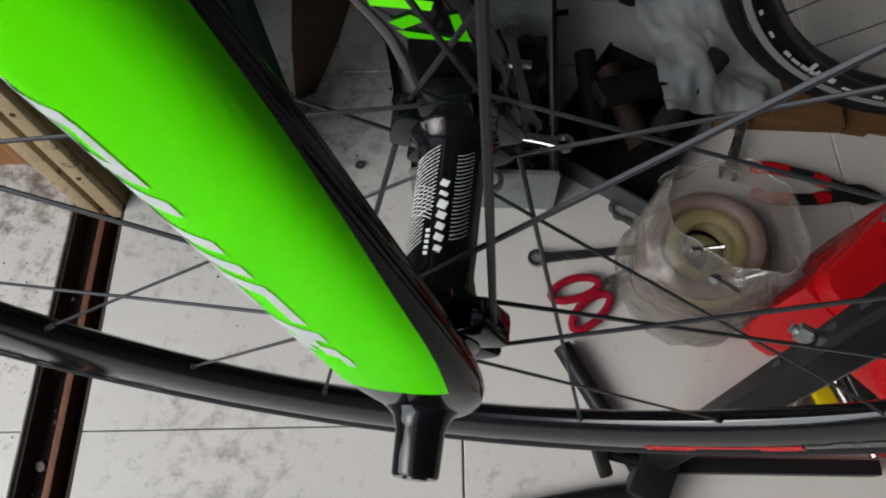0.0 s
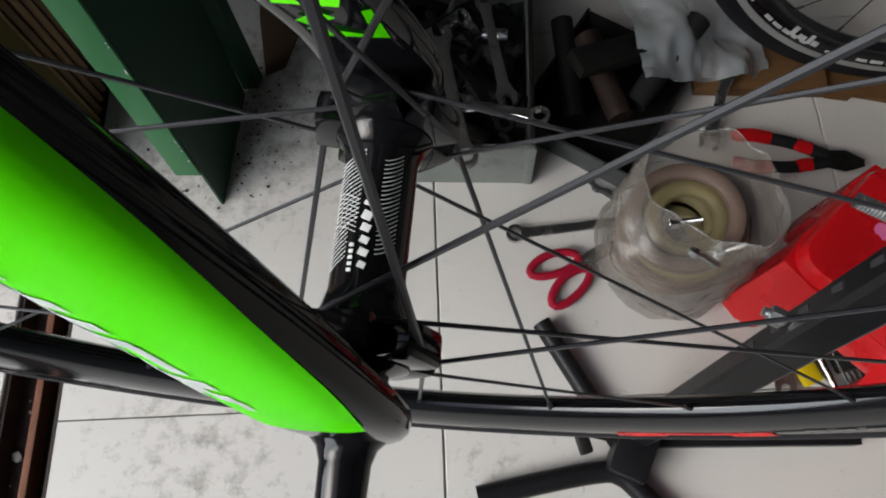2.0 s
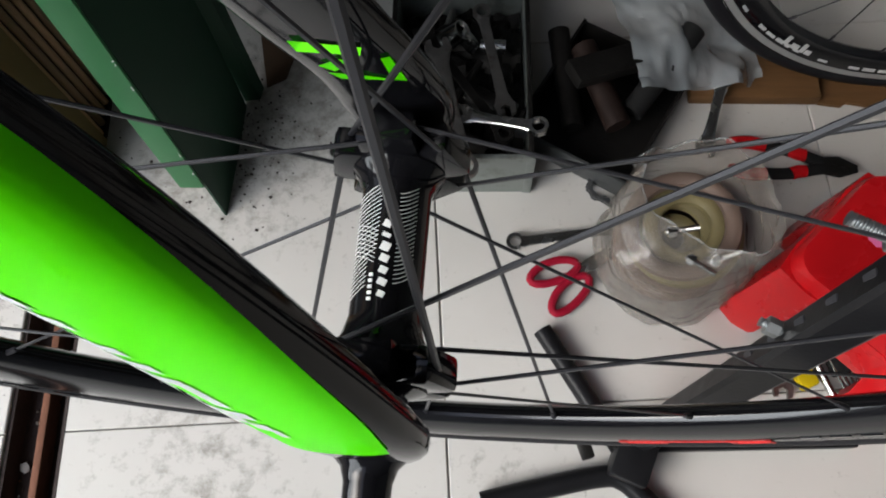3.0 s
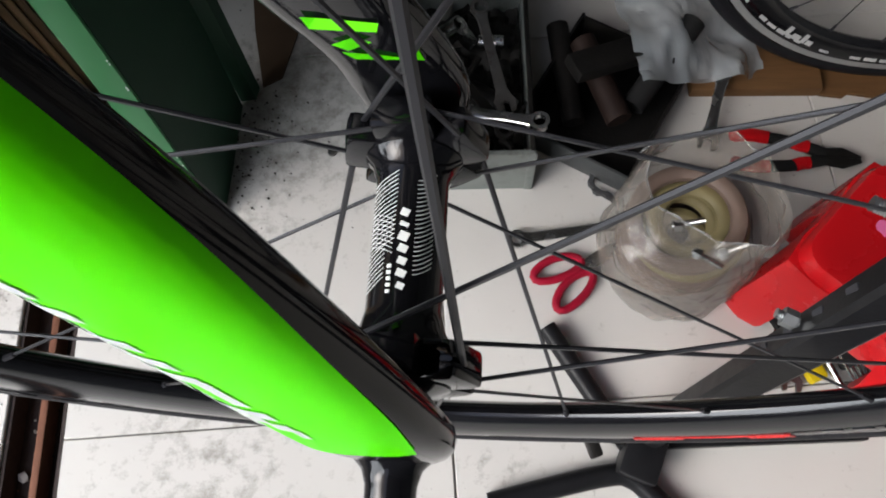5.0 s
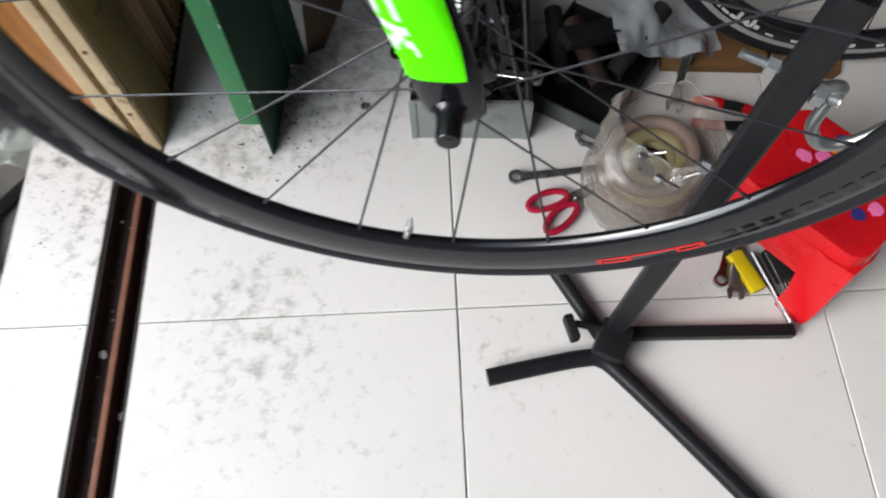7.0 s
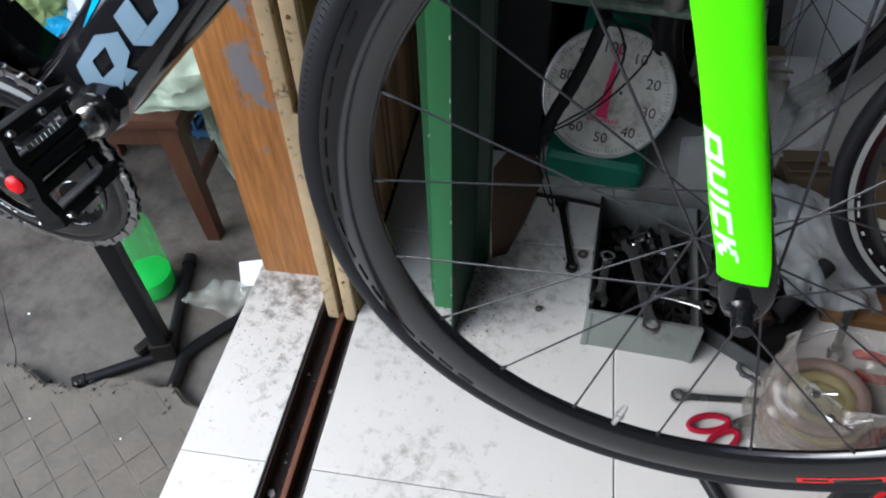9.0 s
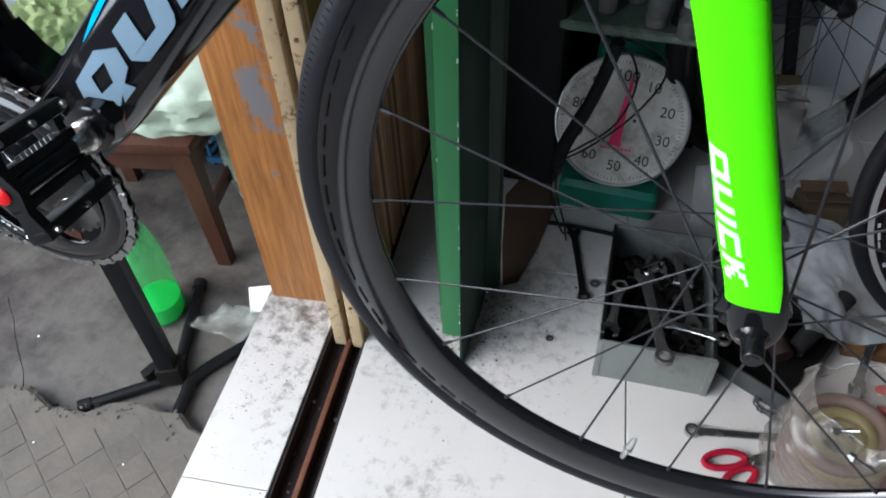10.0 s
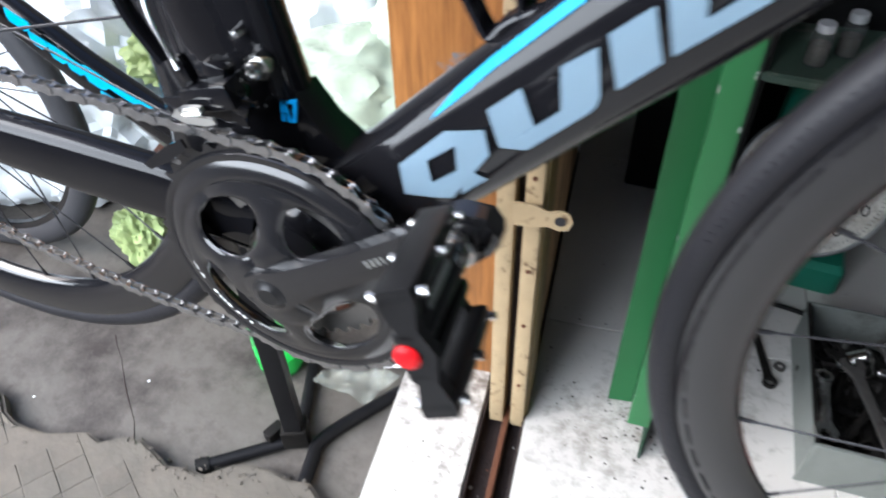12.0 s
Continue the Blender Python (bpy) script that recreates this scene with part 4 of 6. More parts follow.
for y in (-0.092, -0.121, -0.149):
    for z in (0.0275, -0.0275):
        for x in (-0.0105, 0.0105):
            bm = bmesh.new()
            lathe(bm, [(0.0, 0.0), (0.0022, 0.0), (0.0022, 0.004), (0.0, 0.0042)], 8)
            tilted(bm, PT @ Matrix.Translation((x * 0.8, y, z)) @ Matrix.Rotation(radians(90 if x > 0 else -90), 4, "Y"))
            part("pin", bm, M_STEEL, pedal)
bm = bmesh.new()
lathe(bm, [(0.0, -0.1565), (0.0040, -0.1565), (0.0056, -0.1555), (0.0060, -0.151)], 20, "y")
part("red_cap", bm, M_REDP, pedal, "red end cap")
for k in range(8):
    bm = bmesh.new()
    box(bm, (0.0062, -0.110 - k * 0.0042, 0.0150), (0.0008, 0.0030, 0.0036))
    part("grey_mark", tilted(bm, PT), M_ZINC, pedal)

# chain: links on the two runs and round the ring
def link_mesh():
    b = bmesh.new()
    for y in (-0.0030, 0.0030):
        plate(b, [(-0.0085, -0.0022), (-0.0060, -0.0042), (-0.0015, -0.0026), (0.0015, -0.0026), (0.006, -0.0042), (0.0085, -0.0022), (0.0085, 0.0022), (0.006, 0.0042), (0.0015, 0.0026), (-0.0015, 0.0026), (-0.006, 0.0042), (-0.0085, 0.0022)], 0.0009, Matrix.Translation((0, y, 0)) @ Matrix.Rotation(radians(90), 4, "X"))
    for x in (-0.0063, 0.0063):
        c = bmesh.ops.create_cone(b, cap_ends=True, segments=8, radius1=0.0022, radius2=0.0022, depth=0.0075, matrix=Matrix.Translation((x, 0, 0)) @ Matrix.Rotation(radians(90), 4, "X"))
    return mesh_of("link", b, mat("oily_chain_steel", (0.33, 0.33, 0.335), 0.24, 0.95, var=0.35, scale=60), False)


LINK = link_mesh()
chain = None
RR, RC = 0.0965, 0.023
cr, cc = CENTRE + Vector((0, -0.0465, 0)), Vector((REAR.x, -0.044, 0.690))
run = cc - cr
dist, base = math.hypot(run.x, run.z), math.atan2(run.z, run.x)
off = math.acos((RR - RC) / dist)
up_r = cr + RR * Vector((math.cos(base - off), 0, math.sin(base - off)))
up_c = cc + RC * Vector((math.cos(base - off), 0, math.sin(base - off)))
lo_r = cr + RR * Vector((math.cos(base + off), 0, math.sin(base + off)))
lo_c = cc + Vector((0.03, 0.0, -0.134))
n = int((up_r - up_c).length / 0.0127)
pts = [up_c.lerp(up_r, k / n) for k in range(n)]
a0, a1 = base - off, base + off - 2 * math.pi
m_ = int(abs(a1 - a0) * RR / 0.0127)
pts += [cr + RR * Vector((math.cos(a0 + (a1 - a0) * k / m_), 0, math.sin(a0 + (a1 - a0) * k / m_))) for k in range(m_)]
n = int((lo_c - lo_r).length / 0.0127)
pts += [lo_r.lerp(lo_c, k / n) + Vector((0, 0, -0.010 * math.sin(math.pi * k / n))) for k in range(n + 1)]
for i in range(len(pts) - 1):
    p, q = pts[i], pts[i + 1]
    m = Matrix.Translation((p + q) / 2) @ Matrix.Rotation(-math.atan2(q.z - p.z, q.x - p.x), 4, "Y") @ Matrix.Diagonal((1, 1.0 if i % 2 else 0.72, 1, 1))
    if chain is None:
        chain = part("chain", LINK, None, bicycle, "oily grey steel chain", m)
        CM = m.inverted()
    else:
        part("link", LINK, None, chain, m=CM @ m)

# front derailleur and cable on the seat tube
fd = part("front_derailleur", box(bmesh.new(), (-0.604, -0.042, 0.702), (0.055, 0.0025, 0.022), Matrix.Rotation(radians(-12), 3, "Y"), 0.001), M_CARBON, bicycle, "black and silver front derailleur")
for c, sz, r, mt in (((-0.602, -0.055, 0.712), (0.016, 0.0022, 0.005), -12, M_ALLOY), ((-0.595, -0.040, 0.716), (0.036, 0.020, 0.016), -18, M_CARBON), ((-0.592, -0.036, 0.728), (0.014, 0.012, 0.014), 12, M_CARBON), ((-0.580, -0.040, 0.712), (0.016, 0.010, 0.010), 25, M_CARBON), ((-0.612, -0.040, 0.728), (0.008, 0.008, 0.018), -20, M_CARBON)):
    part("link_plate", box(bmesh.new(), c, sz, Matrix.Rotation(radians(r), 3, "Y"), 0.003), mt, fd)
UPRIGHT = Matrix.Rotation(radians(90), 4, "X")
for pts, mt in (([(-0.652, 0.664), (-0.648, 0.661), (-0.630, 0.671), (-0.614, 0.684), (-0.616, 0.690), (-0.630, 0.682), (-0.643, 0.672)], M_CARBON),
                ([(-0.616, 0.706), (-0.608, 0.703), (-0.594, 0.704), (-0.586, 0.707), (-0.588, 0.710), (-0.600, 0.709), (-0.612, 0.711)], M_ALLOY)):
    bm = bmesh.new()
    plate(bm, pts, 0.0018, Matrix.Translation((0, -0.0545, 0)) @ UPRIGHT)
    part("cage_plate", bm, mt, fd, "silver cage plate")
bm = bmesh.new()
lathe(bm, [(0.0, -0.0385), (0.0025, -0.0385), (0.0028, -0.0400), (0.0048, -0.0400), (0.0055, -0.0385), (0.0055, -0.0345), (0.0080, -0.0340), (0.0080, -0.0310), (0.006, -0.024)], 20, "y")
tilted(bm, Matrix.Translation((-0.576, 0.010, 0.726)))
part("clamp_bolt", bm, M_STEEL, fd, "bright clamp bolt")
bm = bmesh.new()
lathe(bm, [(0.0, -0.025), (0.0028, -0.0245), (0.0032, -0.022), (0.0032, -0.014)], 14, "y")
part("stop_screw", tilted(bm, Matrix.Translation((-0.586, 0, 0.744))), M_STEEL, fd)
part("cable", sweep(bmesh.new(), curve_pts([(-0.612, -0.045, 0.73), (-0.626, -0.040, 0.76), (-0.628, -0.030, 0.80), (-0.612, -0.026, 0.90)]), 0.0014, 6), M_STEEL, fd)
part("arm", sweep(bmesh.new(), curve_pts([(-0.618, -0.046, 0.735), (-0.634, -0.046, 0.765), (-0.636, -0.042, 0.80)]), 0.006, 8, 0.5), M_SATIN, fd)

# ---- doors and posts at the shop front ----
bm = bmesh.new()
box(bm, (-0.5625, 0.372, 1.0), (0.126, 0.036, 2.0), bevel=0.003)
solo("door_frame_post", bm, M_WOODO, "orange-brown varnished wooden door post with grey worn patches", "door post", SHOP)
folding = thing("folding_door", "two folded cream-edged door leaves with ochre paint standing in the track", "folding door", SHOP)
bm = bmesh.new()
box(bm, (-0.4775, 0.445, 1.0), (0.021, 0.33, 2.03), bevel=0.003)
part("leaf", bm, M_PALE, folding, "cream painted leaf with chipped edge")
bm = bmesh.new()
box(bm, (-0.4460, 0.284, 1.0), (0.020, 0.012, 2.03), bevel=0.003)
part("leaf_edge", bm, M_PALE, folding, "cream painted edge with knocks")
bm = bmesh.new()
box(bm, (-0.4445, 0.335, 1.0), (0.026, 0.090, 2.03), bevel=0.003)
part("stile", bm, M_OCHRE, folding, "ochre painted stile")
# backing coloured near black for the shade between the slats
bm = bmesh.new()
box(bm, (-0.452, 0.93, 1.0), (0.014, 1.10, 2.03))
part("backing", bm, M_DIRT_SHADE, folding)
SL = sweep(bmesh.new(), [(0, 0, -1.0), (0, 0, 1.02)], [0.0052, 0.0052], 8)
SLM = mesh_of("slat", SL, M_SLAT)
for k in range(66):
    part("slat", SLM, None, folding, m=pose(-0.443, 0.389 + k * 0.0165, 1.0))
# dark strip set in the gap for its shade, besides the dirt
part("gap_shade", box(bmesh.new(), (-0.4620, 0.335, 1.0), (0.009, 0.06, 2.03)), M_DIRT_SHADE, folding, "black strip for the shade and dirt in the gap between the leaves")
hasp = bmesh.new()
pl = [(0.0, -0.014), (0.018, -0.010), (0.030, -0.014), (0.040, -0.012), (0.045, 0.0), (0.040, 0.012), (0.030, 0.014), (0.018, 0.010), (0.0, 0.018), (-0.022, 0.018), (-0.022, -0.014)]
plate(hasp, pl, 0.003)
tilted(hasp, Matrix.Rotation(radians(90), 4, "X"))
hp = part("hasp", hasp, M_PALE, folding, "painted iron hasp", pose(-0.446, 0.2765, 0.409))
bm = bmesh.new()
lathe(bm, [(0.0, -0.0034), (0.0065, -0.0034), (0.0065, 0.0003), (0.0, 0.0003)], 16, "y")
part("hole", bm, M_INK, hp, m=pose(0.031, 0, 0))
for z in (0.56, 0.46, 0.32, 0.22, 0.09):
    bm = bmesh.new()
    lathe(bm, [(0.0, -0.0015), (0.003, -0.001), (0.003, 0.001)], 8, "y")
    part("nail", bm, M_RUST, folding, m=pose(-0.4465, 0.2775, z))


def angle_post(a, b, c, h):
    """An upright of folded sheet through three places on the floor."""
    m = bmesh.new()
    P = [Vector((*p, 0)) for p in (a, b, c)]
    n1 = Vector((-(P[1] - P[0]).y, (P[1] - P[0]).x, 0)).normalized() * 0.003
    n2 = Vector((-(P[2] - P[1]).y, (P[2] - P[1]).x, 0)).normalized() * 0.003
    ring = [P[0], P[1], P[2], P[2] + n2, P[1] + (n1 + n2) / 2, P[0] + n1]
    loft(m, [[p + Vector((0, 0, z)) for p in ring] for z in (0.0, h * 0.5, h)])
    return m


rack = thing("metal_rack", "green painted metal rack with chipped uprights", "rack")
LEAN = Matrix.Identity(4)
LEAN[1][2] = 0.048
LEAN[1][3] = -0.048 * 0.08
bm = bmesh.new()
box(bm, (-0.312, 0.270, 0.655), (0.029, 0.004, 1.15), Matrix.Rotation(radians(3), 3, "Z"), 0.001)
part("front_strip", tilted(bm, LEAN), M_GREEN, rack, "green front strip with chipped paint")
# panel coloured darker because this face is turned from the daylight
part("side_panel", tilted(angle_post((-0.2975, 0.2735), (-0.298, 0.345), (-0.300, 0.435), 1.25), LEAN), M_GREEN_SHADED, rack, "green side panel coloured darker for its shade")
part("upright", angle_post((-0.360, 0.356), (-0.325, 0.362), (-0.323, 0.372), 1.25), M_GREEN, rack, "green corner upright")
part("upright", angle_post((-0.303, 0.438), (-0.283, 0.442), (-0.281, 0.460), 1.25), M_GREEN_SHADED, rack, "green upright coloured darker for its shade")
part("upright", angle_post((-0.372, 0.93), (-0.345, 0.915), (-0.332, 0.90), 1.25), M_GREEN_SHADED, rack)
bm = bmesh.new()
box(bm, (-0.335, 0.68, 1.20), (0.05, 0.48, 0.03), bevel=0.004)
part("top_rail", bm, M_GREEN_SHADED, rack)
M_CHIP = mat("bare_primer", (0.42, 0.46, 0.42), 0.6, var=0.1)
rc = random.Random(17)
for k in range(26):
    z = rc.uniform(0.10, 0.75)
    e = rc.choice((0, 1, 1))
    bx = (-0.3260, -0.2985)[e]
    by = (0.2669, 0.2685)[e] + 0.048 * (z - 0.08)
    L = 0.0015 + 0.008 * rc.random() ** 2
    w = rc.uniform(0.0008, 0.0022)
    bm = plate(bmesh.new(), [(-w / 2, -L / 2), (w * 0.3, -L * 0.42), (w / 2, -L * 0.1), (w * 0.35, L * 0.4), (-w * 0.1, L / 2), (-w * 0.45, L * 0.2)], 0.0006, Matrix.Rotation(radians(90), 4, "X"))
    part("paint_chip", bm, M_CHIP, rack, m=pose(bx, by, z + L / 2, 0, 0, 3))
# tall black block added to hold the deep shade left of the scale
case = thing("dark_shade_block", "tall narrow black block added for the deep shade behind the scale", "case", pose(-0.300, 0.885, 0, 0, 0, 0))
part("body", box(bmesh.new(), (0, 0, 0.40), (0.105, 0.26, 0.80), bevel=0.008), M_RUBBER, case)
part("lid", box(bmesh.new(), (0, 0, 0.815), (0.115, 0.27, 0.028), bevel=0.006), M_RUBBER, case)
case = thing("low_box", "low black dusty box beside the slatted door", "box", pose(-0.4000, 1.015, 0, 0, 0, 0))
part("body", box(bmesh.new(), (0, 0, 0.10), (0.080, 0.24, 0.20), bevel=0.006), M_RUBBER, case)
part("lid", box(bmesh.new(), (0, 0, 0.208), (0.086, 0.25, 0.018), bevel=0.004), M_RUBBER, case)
# second black block, added to fill the dark behind the dial
case = thing("black_shade_block", "black block added for the deep shade behind the scale", "box", pose(-0.115, 1.03, 0, 0, 0, 3))
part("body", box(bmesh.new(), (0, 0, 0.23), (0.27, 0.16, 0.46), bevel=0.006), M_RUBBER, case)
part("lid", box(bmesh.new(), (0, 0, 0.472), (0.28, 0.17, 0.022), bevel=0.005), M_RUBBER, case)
# thin sheet added to turn this part of the tiles brown
bm = bmesh.new()
plate(bm, [(-0.276, 0.46), (-0.252, 0.475), (-0.238, 0.56), (-0.225, 0.70), (-0.29, 0.84), (-0.33, 0.70), (-0.30, 0.55)], 0.003, pose(0, 0, 0.0005))
solo("brown_sheet", bm, mat("brown_floor_patch", (0.085, 0.055, 0.035), 0.7, var=0.35, scale=12, bump=0.1), "thin brown sheet added over the tiles for their brown patch", "cardboard")

# ---- the red stool ----
stool = thing("plastic_stool", "glossy red plastic stool with small worn coloured stickers", "stool", pose(0.4285, 0.175, 0, 0, 0, -42))
TOP_Z = 0.172


def rrect(hx, hy, r, z, n=5):
    out = []
    for cx, cy, a0 in ((hx - r, hy - r, 0), (-hx + r, hy - r, 90), (-hx + r, -hy + r, 180), (hx - r, -hy + r, 270)):
        for k in range(n + 1):
            a = radians(a0 + 90 * k / n)
            out.append((cx + r * math.cos(a), cy + r * math.sin(a), z))
    return out


bm = bmesh.new()
loft(bm, [rrect(0.090, 0.075, 0.026, TOP_Z - 0.040), rrect(0.088, 0.073, 0.026, TOP_Z - 0.01), rrect(0.085, 0.070, 0.024, TOP_Z - 0.001), rrect(0.080, 0.065, 0.022, TOP_Z), rrect(0.070, 0.055, 0.020, TOP_Z - 0.001)])
part("seat", bm, M_REDP, stool, "glossy red seat")
for sx in (-1, 1):
    for sy in (-1, 1):
        bm = bmesh.new()
        rings = []
        for z, o, w, dd in ((TOP_Z - 0.02, 0.0, 0.066, 0.020), (TOP_Z - 0.06, 0.003, 0.060, 0.018), (TOP_Z - 0.085, 0.005, 0.050, 0.017), (0.05, 0.008, 0.045, 0.016), (0.012, 0.010, 0.045, 0.015), (0.0, 0.008, 0.040, 0.014)):
            X, Y = sx * (0.088 + o), sy * (0.073 + o * 0.4)
            rings.append([(X, Y, z), (X - sx * w * 0.5, Y + sy * 0.004, z), (X - sx * w, Y, z), (X - sx * w, Y - sy * dd, z), (X - sx * dd, Y - sy * dd, z), (X - sx * dd, Y - sy * w, z), (X, Y - sy * w, z), (X + sx * 0.004, Y - sy * w * 0.5, z)])
        loft(bm, rings)
        part("leg", bm, M_REDP, stool)
for sx, sy, hx, hy in ((0, -1, 0.060, 0.004), (0, 1, 0.060, 0.004), (-1, 0, 0.004, 0.046), (1, 0, 0.004, 0.046)):
    bm = bmesh.new()
    box(bm, (sx * 0.086, sy * 0.071, TOP_Z - 0.055), (hx * 2, hy * 2, 0.062), bevel=0.002)
    part("apron", bm, M_REDP, stool)


def blob(name, x, y, r, material, squash=1.0, n=14, seed=0):
    rr = random.Random(seed)
    b = bmesh.new()
    plate(b, [((r * (0.8 + 0.4 * rr.random())) * math.cos(2 * math.pi * k / n), squash * r * (0.8 + 0.4 * rr.random()) * math.sin(2 * math.pi * k / n)) for k in range(n)], 0.0006)
    part(name, b, material, stool, m=pose(x, y, TOP_Z + 0.0002))


STICKERS = ((-0.023, 0.018, 0.011, M_PINKD, 0.8), (-0.023, 0.038, 0.010, M_ORANGE, 0.8), (-0.023, 0.055, 0.008, M_NAVY, 0.8),
            (-0.042, 0.003, 0.010, M_PINKD, 0.8), (0.009, 0.056, 0.008, M_ORANGE, 0.7), (0.009, 0.041, 0.009, M_NAVY, 0.8),
            (-0.008, -0.030, 0.012, M_WHITE, 0.9), (0.009, 0.006, 0.010, M_NAVY, 0.9), (0.056, 0.001, 0.010, M_PINKD, 0.9),
            (0.046, -0.019, 0.009, M_NAVY, 0.9))
for i, (x, y, r, mt, q) in enumerate(STICKERS):
    blob("sticker", x, y, r, mt, q, seed=i)

# ---- the black work stand ----
stand = thing("work_stand", "black square-post bicycle work stand on splayed tube legs", "work stand")
P0, P1 = Vector((0.200, 0.024, 0.0)), Vector((0.2365, 0.0575, 0.578))
bm = bmesh.new()
ax = (P1 - P0).normalized()
sx_ = Vector((math.cos(radians(-24)), math.sin(radians(-24)), 0))
sx_ = (sx_ - ax * sx_.dot(ax)).normalized()
sy_ = ax.cross(sx_)
def sq(p, w):
    k = w * 0.75
    return [p + a * sx_ + b * sy_ for a, b in ((w, k), (k, w), (-k, w), (-w, k), (-w, -k), (-k, -w), (k, -w), (w, -k))]
loft(bm, [sq(P0 + ax * 0.01, 0.0125), sq(P1, 0.0125), sq(P1, 0.0104), sq(P1 - ax * 0.05, 0.0104)], caps=True)
post = part("post", bm, M_BLK, stand, "square steel post with an open top")
bm = bmesh.new()
sweep(bm, curve_pts([(0.040, -0.050, 0.0115), (0.100, -0.032, 0.0115), (0.160, -0.016, 0.0115), (0.186, -0.016, 0.0115), (0.215, -0.038, 0.0115), (0.300, -0.118, 0.0115), (0.440, -0.255, 0.0115)], 6), 0.0115, 12)
part("leg", bm, M_BLK, stand, "bent round tube leg")
bm = bmesh.new()
sweep(bm, [(0.100, 0.142, 0.011), (0.190, 0.010, 0.011)], 0.011, 12)
part("leg", bm, M_BLK, stand)
bm = bmesh.new()
box(bm, (0.312, 0.030, 0.010), (0.245, 0.016, 0.018), Matrix.Rotation(radians(5), 3, "Z"), 0.002)
part("leg", bm, M_BLK, stand)
bm = bmesh.new()
box(bm, (0.196, 0.004, 0.022), (0.040, 0.050, 0.040), Matrix.Rotation(radians(-20), 3, "Z"), 0.004)
part("foot_bracket", bm, M_BLK, stand)
bm = bmesh.new()
sweep(bm, [(0.180, 0.018, 0.034), (0.148, 0.022, 0.038)], 0.005, 8)
box(bm, (0.143, 0.016, 0.036), (0.012, 0.034, 0.022), Matrix.Rotation(radians(20), 3, "Z"), 0.003)
part("clamp_knob", bm, M_GREASE, stand, "black clamp knob")
for q in range(5):
    bm = bmesh.new()
    box(bm, P0 + ax * (0.33 + 0.035 * q) - sx_ * 0.0126, (0.001, 0.005, 0.012))
    part("slot", bm, M_INK, stand)


def bolt_mesh(length, r=0.0048):
    b = bmesh.new()
    prof = [(0.0, 0.0), (r, 0.0)]
    n = int(length / 0.0016)
    for k in range(n):
        z = k * 0.0016
        prof += [(r, z + 0.0002), (r * 0.84, z + 0.0009)]
    prof += [(r, length), (0.0, length)]
    lathe(b, prof, 14)
    c = bmesh.ops.create_cone(b, cap_ends=True, segments=6, radius1=r * 1.9, radius2=r * 1.9, depth=0.008, matrix=Matrix.Translation((0, 0, 0.006)))
    return b


for f, ln in ((0.500 / 0.578, 0.030), (0.375 / 0.578, 0.014)):
    c = P0.lerp(P1, f)
    m = Matrix.Translation(c - sx_ * 0.0125 + sy_ * 0.002) @ (-sx_).to_track_quat("Z", "Y").to_matrix().to_4x4()
    part("bolt", bolt_mesh(ln, 0.0038 if ln > 0.02 else 0.0032), M_ZINC, stand, "zinc-plated threaded bolt with nut", m)
hk = P0.lerp(P1, 0.495 / 0.578) + sx_ * 0.0125
bm = bmesh.new()
sweep(bm, curve_pts([hk, hk + Vector((0.018, 0.000, 0.004)), (0.262, 0.050, 0.480), (0.262, 0.048, 0.452), (0.277, 0.046, 0.432), (0.300, 0.046, 0.440), (0.325, 0.048, 0.475)], 6), 0.0052, 12)
hook = part("hook", bm, M_ZINC, stand, "bent zinc-plated hook")
bm = bolt_mesh(0.02)
part("nut", bm, M_ZINC, hook, m=Matrix.Translation(hk) @ sx_.to_track_quat("Z", "Y").to_matrix().to_4x4())

# ---- the yard stand under the bicycle ----
ys = thing("bicycle_stand", "black steel stand with tube feet on the yard concrete", "bicycle stand", pose(-0.845, 0.195, -0.155))
bm = bmesh.new()
box(bm, (0, 0, 0.32), (0.030, 0.030, 0.60), Matrix.Rotation(radians(25), 3, "Z"), 0.003)
part("post", bm, M_BLK, ys)
part("leg", sweep(bmesh.new(), curve_pts([(0.055, -0.080, 0.012), (0.045, -0.03, 0.012), (0.040, 0.0, 0.012), (0.060, 0.045, 0.012), (0.13, 0.15, 0.012)], 6), 0.012, 12), M_BLK, ys)
for tip in ((-0.125, -0.105, 0.011), (-0.078, 0.220, 0.011)):
    v = Vector(tip)
    part("leg", sweep(bmesh.new(), [(0.005, 0.0, 0.011), v], 0.011, 12), M_BLK, ys)
    w = v.normalized()
    part("foot_cap", sweep(bmesh.new(), [v - w * 0.014, v + w * 0.008], 0.014, 12), M_RUBBER, ys)
bm = bmesh.new()
box(bm, (0, 0, 0.03), (0.044, 0.040, 0.045), Matrix.Rotation(radians(25), 3, "Z"), 0.004)
box(bm, (-0.035, -0.012, 0.028), (0.02, 0.035, 0.024), Matrix.Rotation(radians(-20), 3, "Z"), 0.004)
part("bracket", bm, M_GREASE, ys)
part("support_arm", sweep(bmesh.new(), curve_pts([(0.0, -0.01, 0.60), (0.02, -0.06, 0.66), (0.045, -0.135, 0.775)], 5), 0.006, 8), M_ZINC, ys)

# ---- toolbox and tools ----
toolbox = thing("toolbox", "open grey galvanised sheet metal toolbox full of tools", "toolbox", pose(-0.012, 0.450, 0, 0, 0, 3))
BW, BD, BH, TH = 0.166, 0.262, 0.088, 0.0025
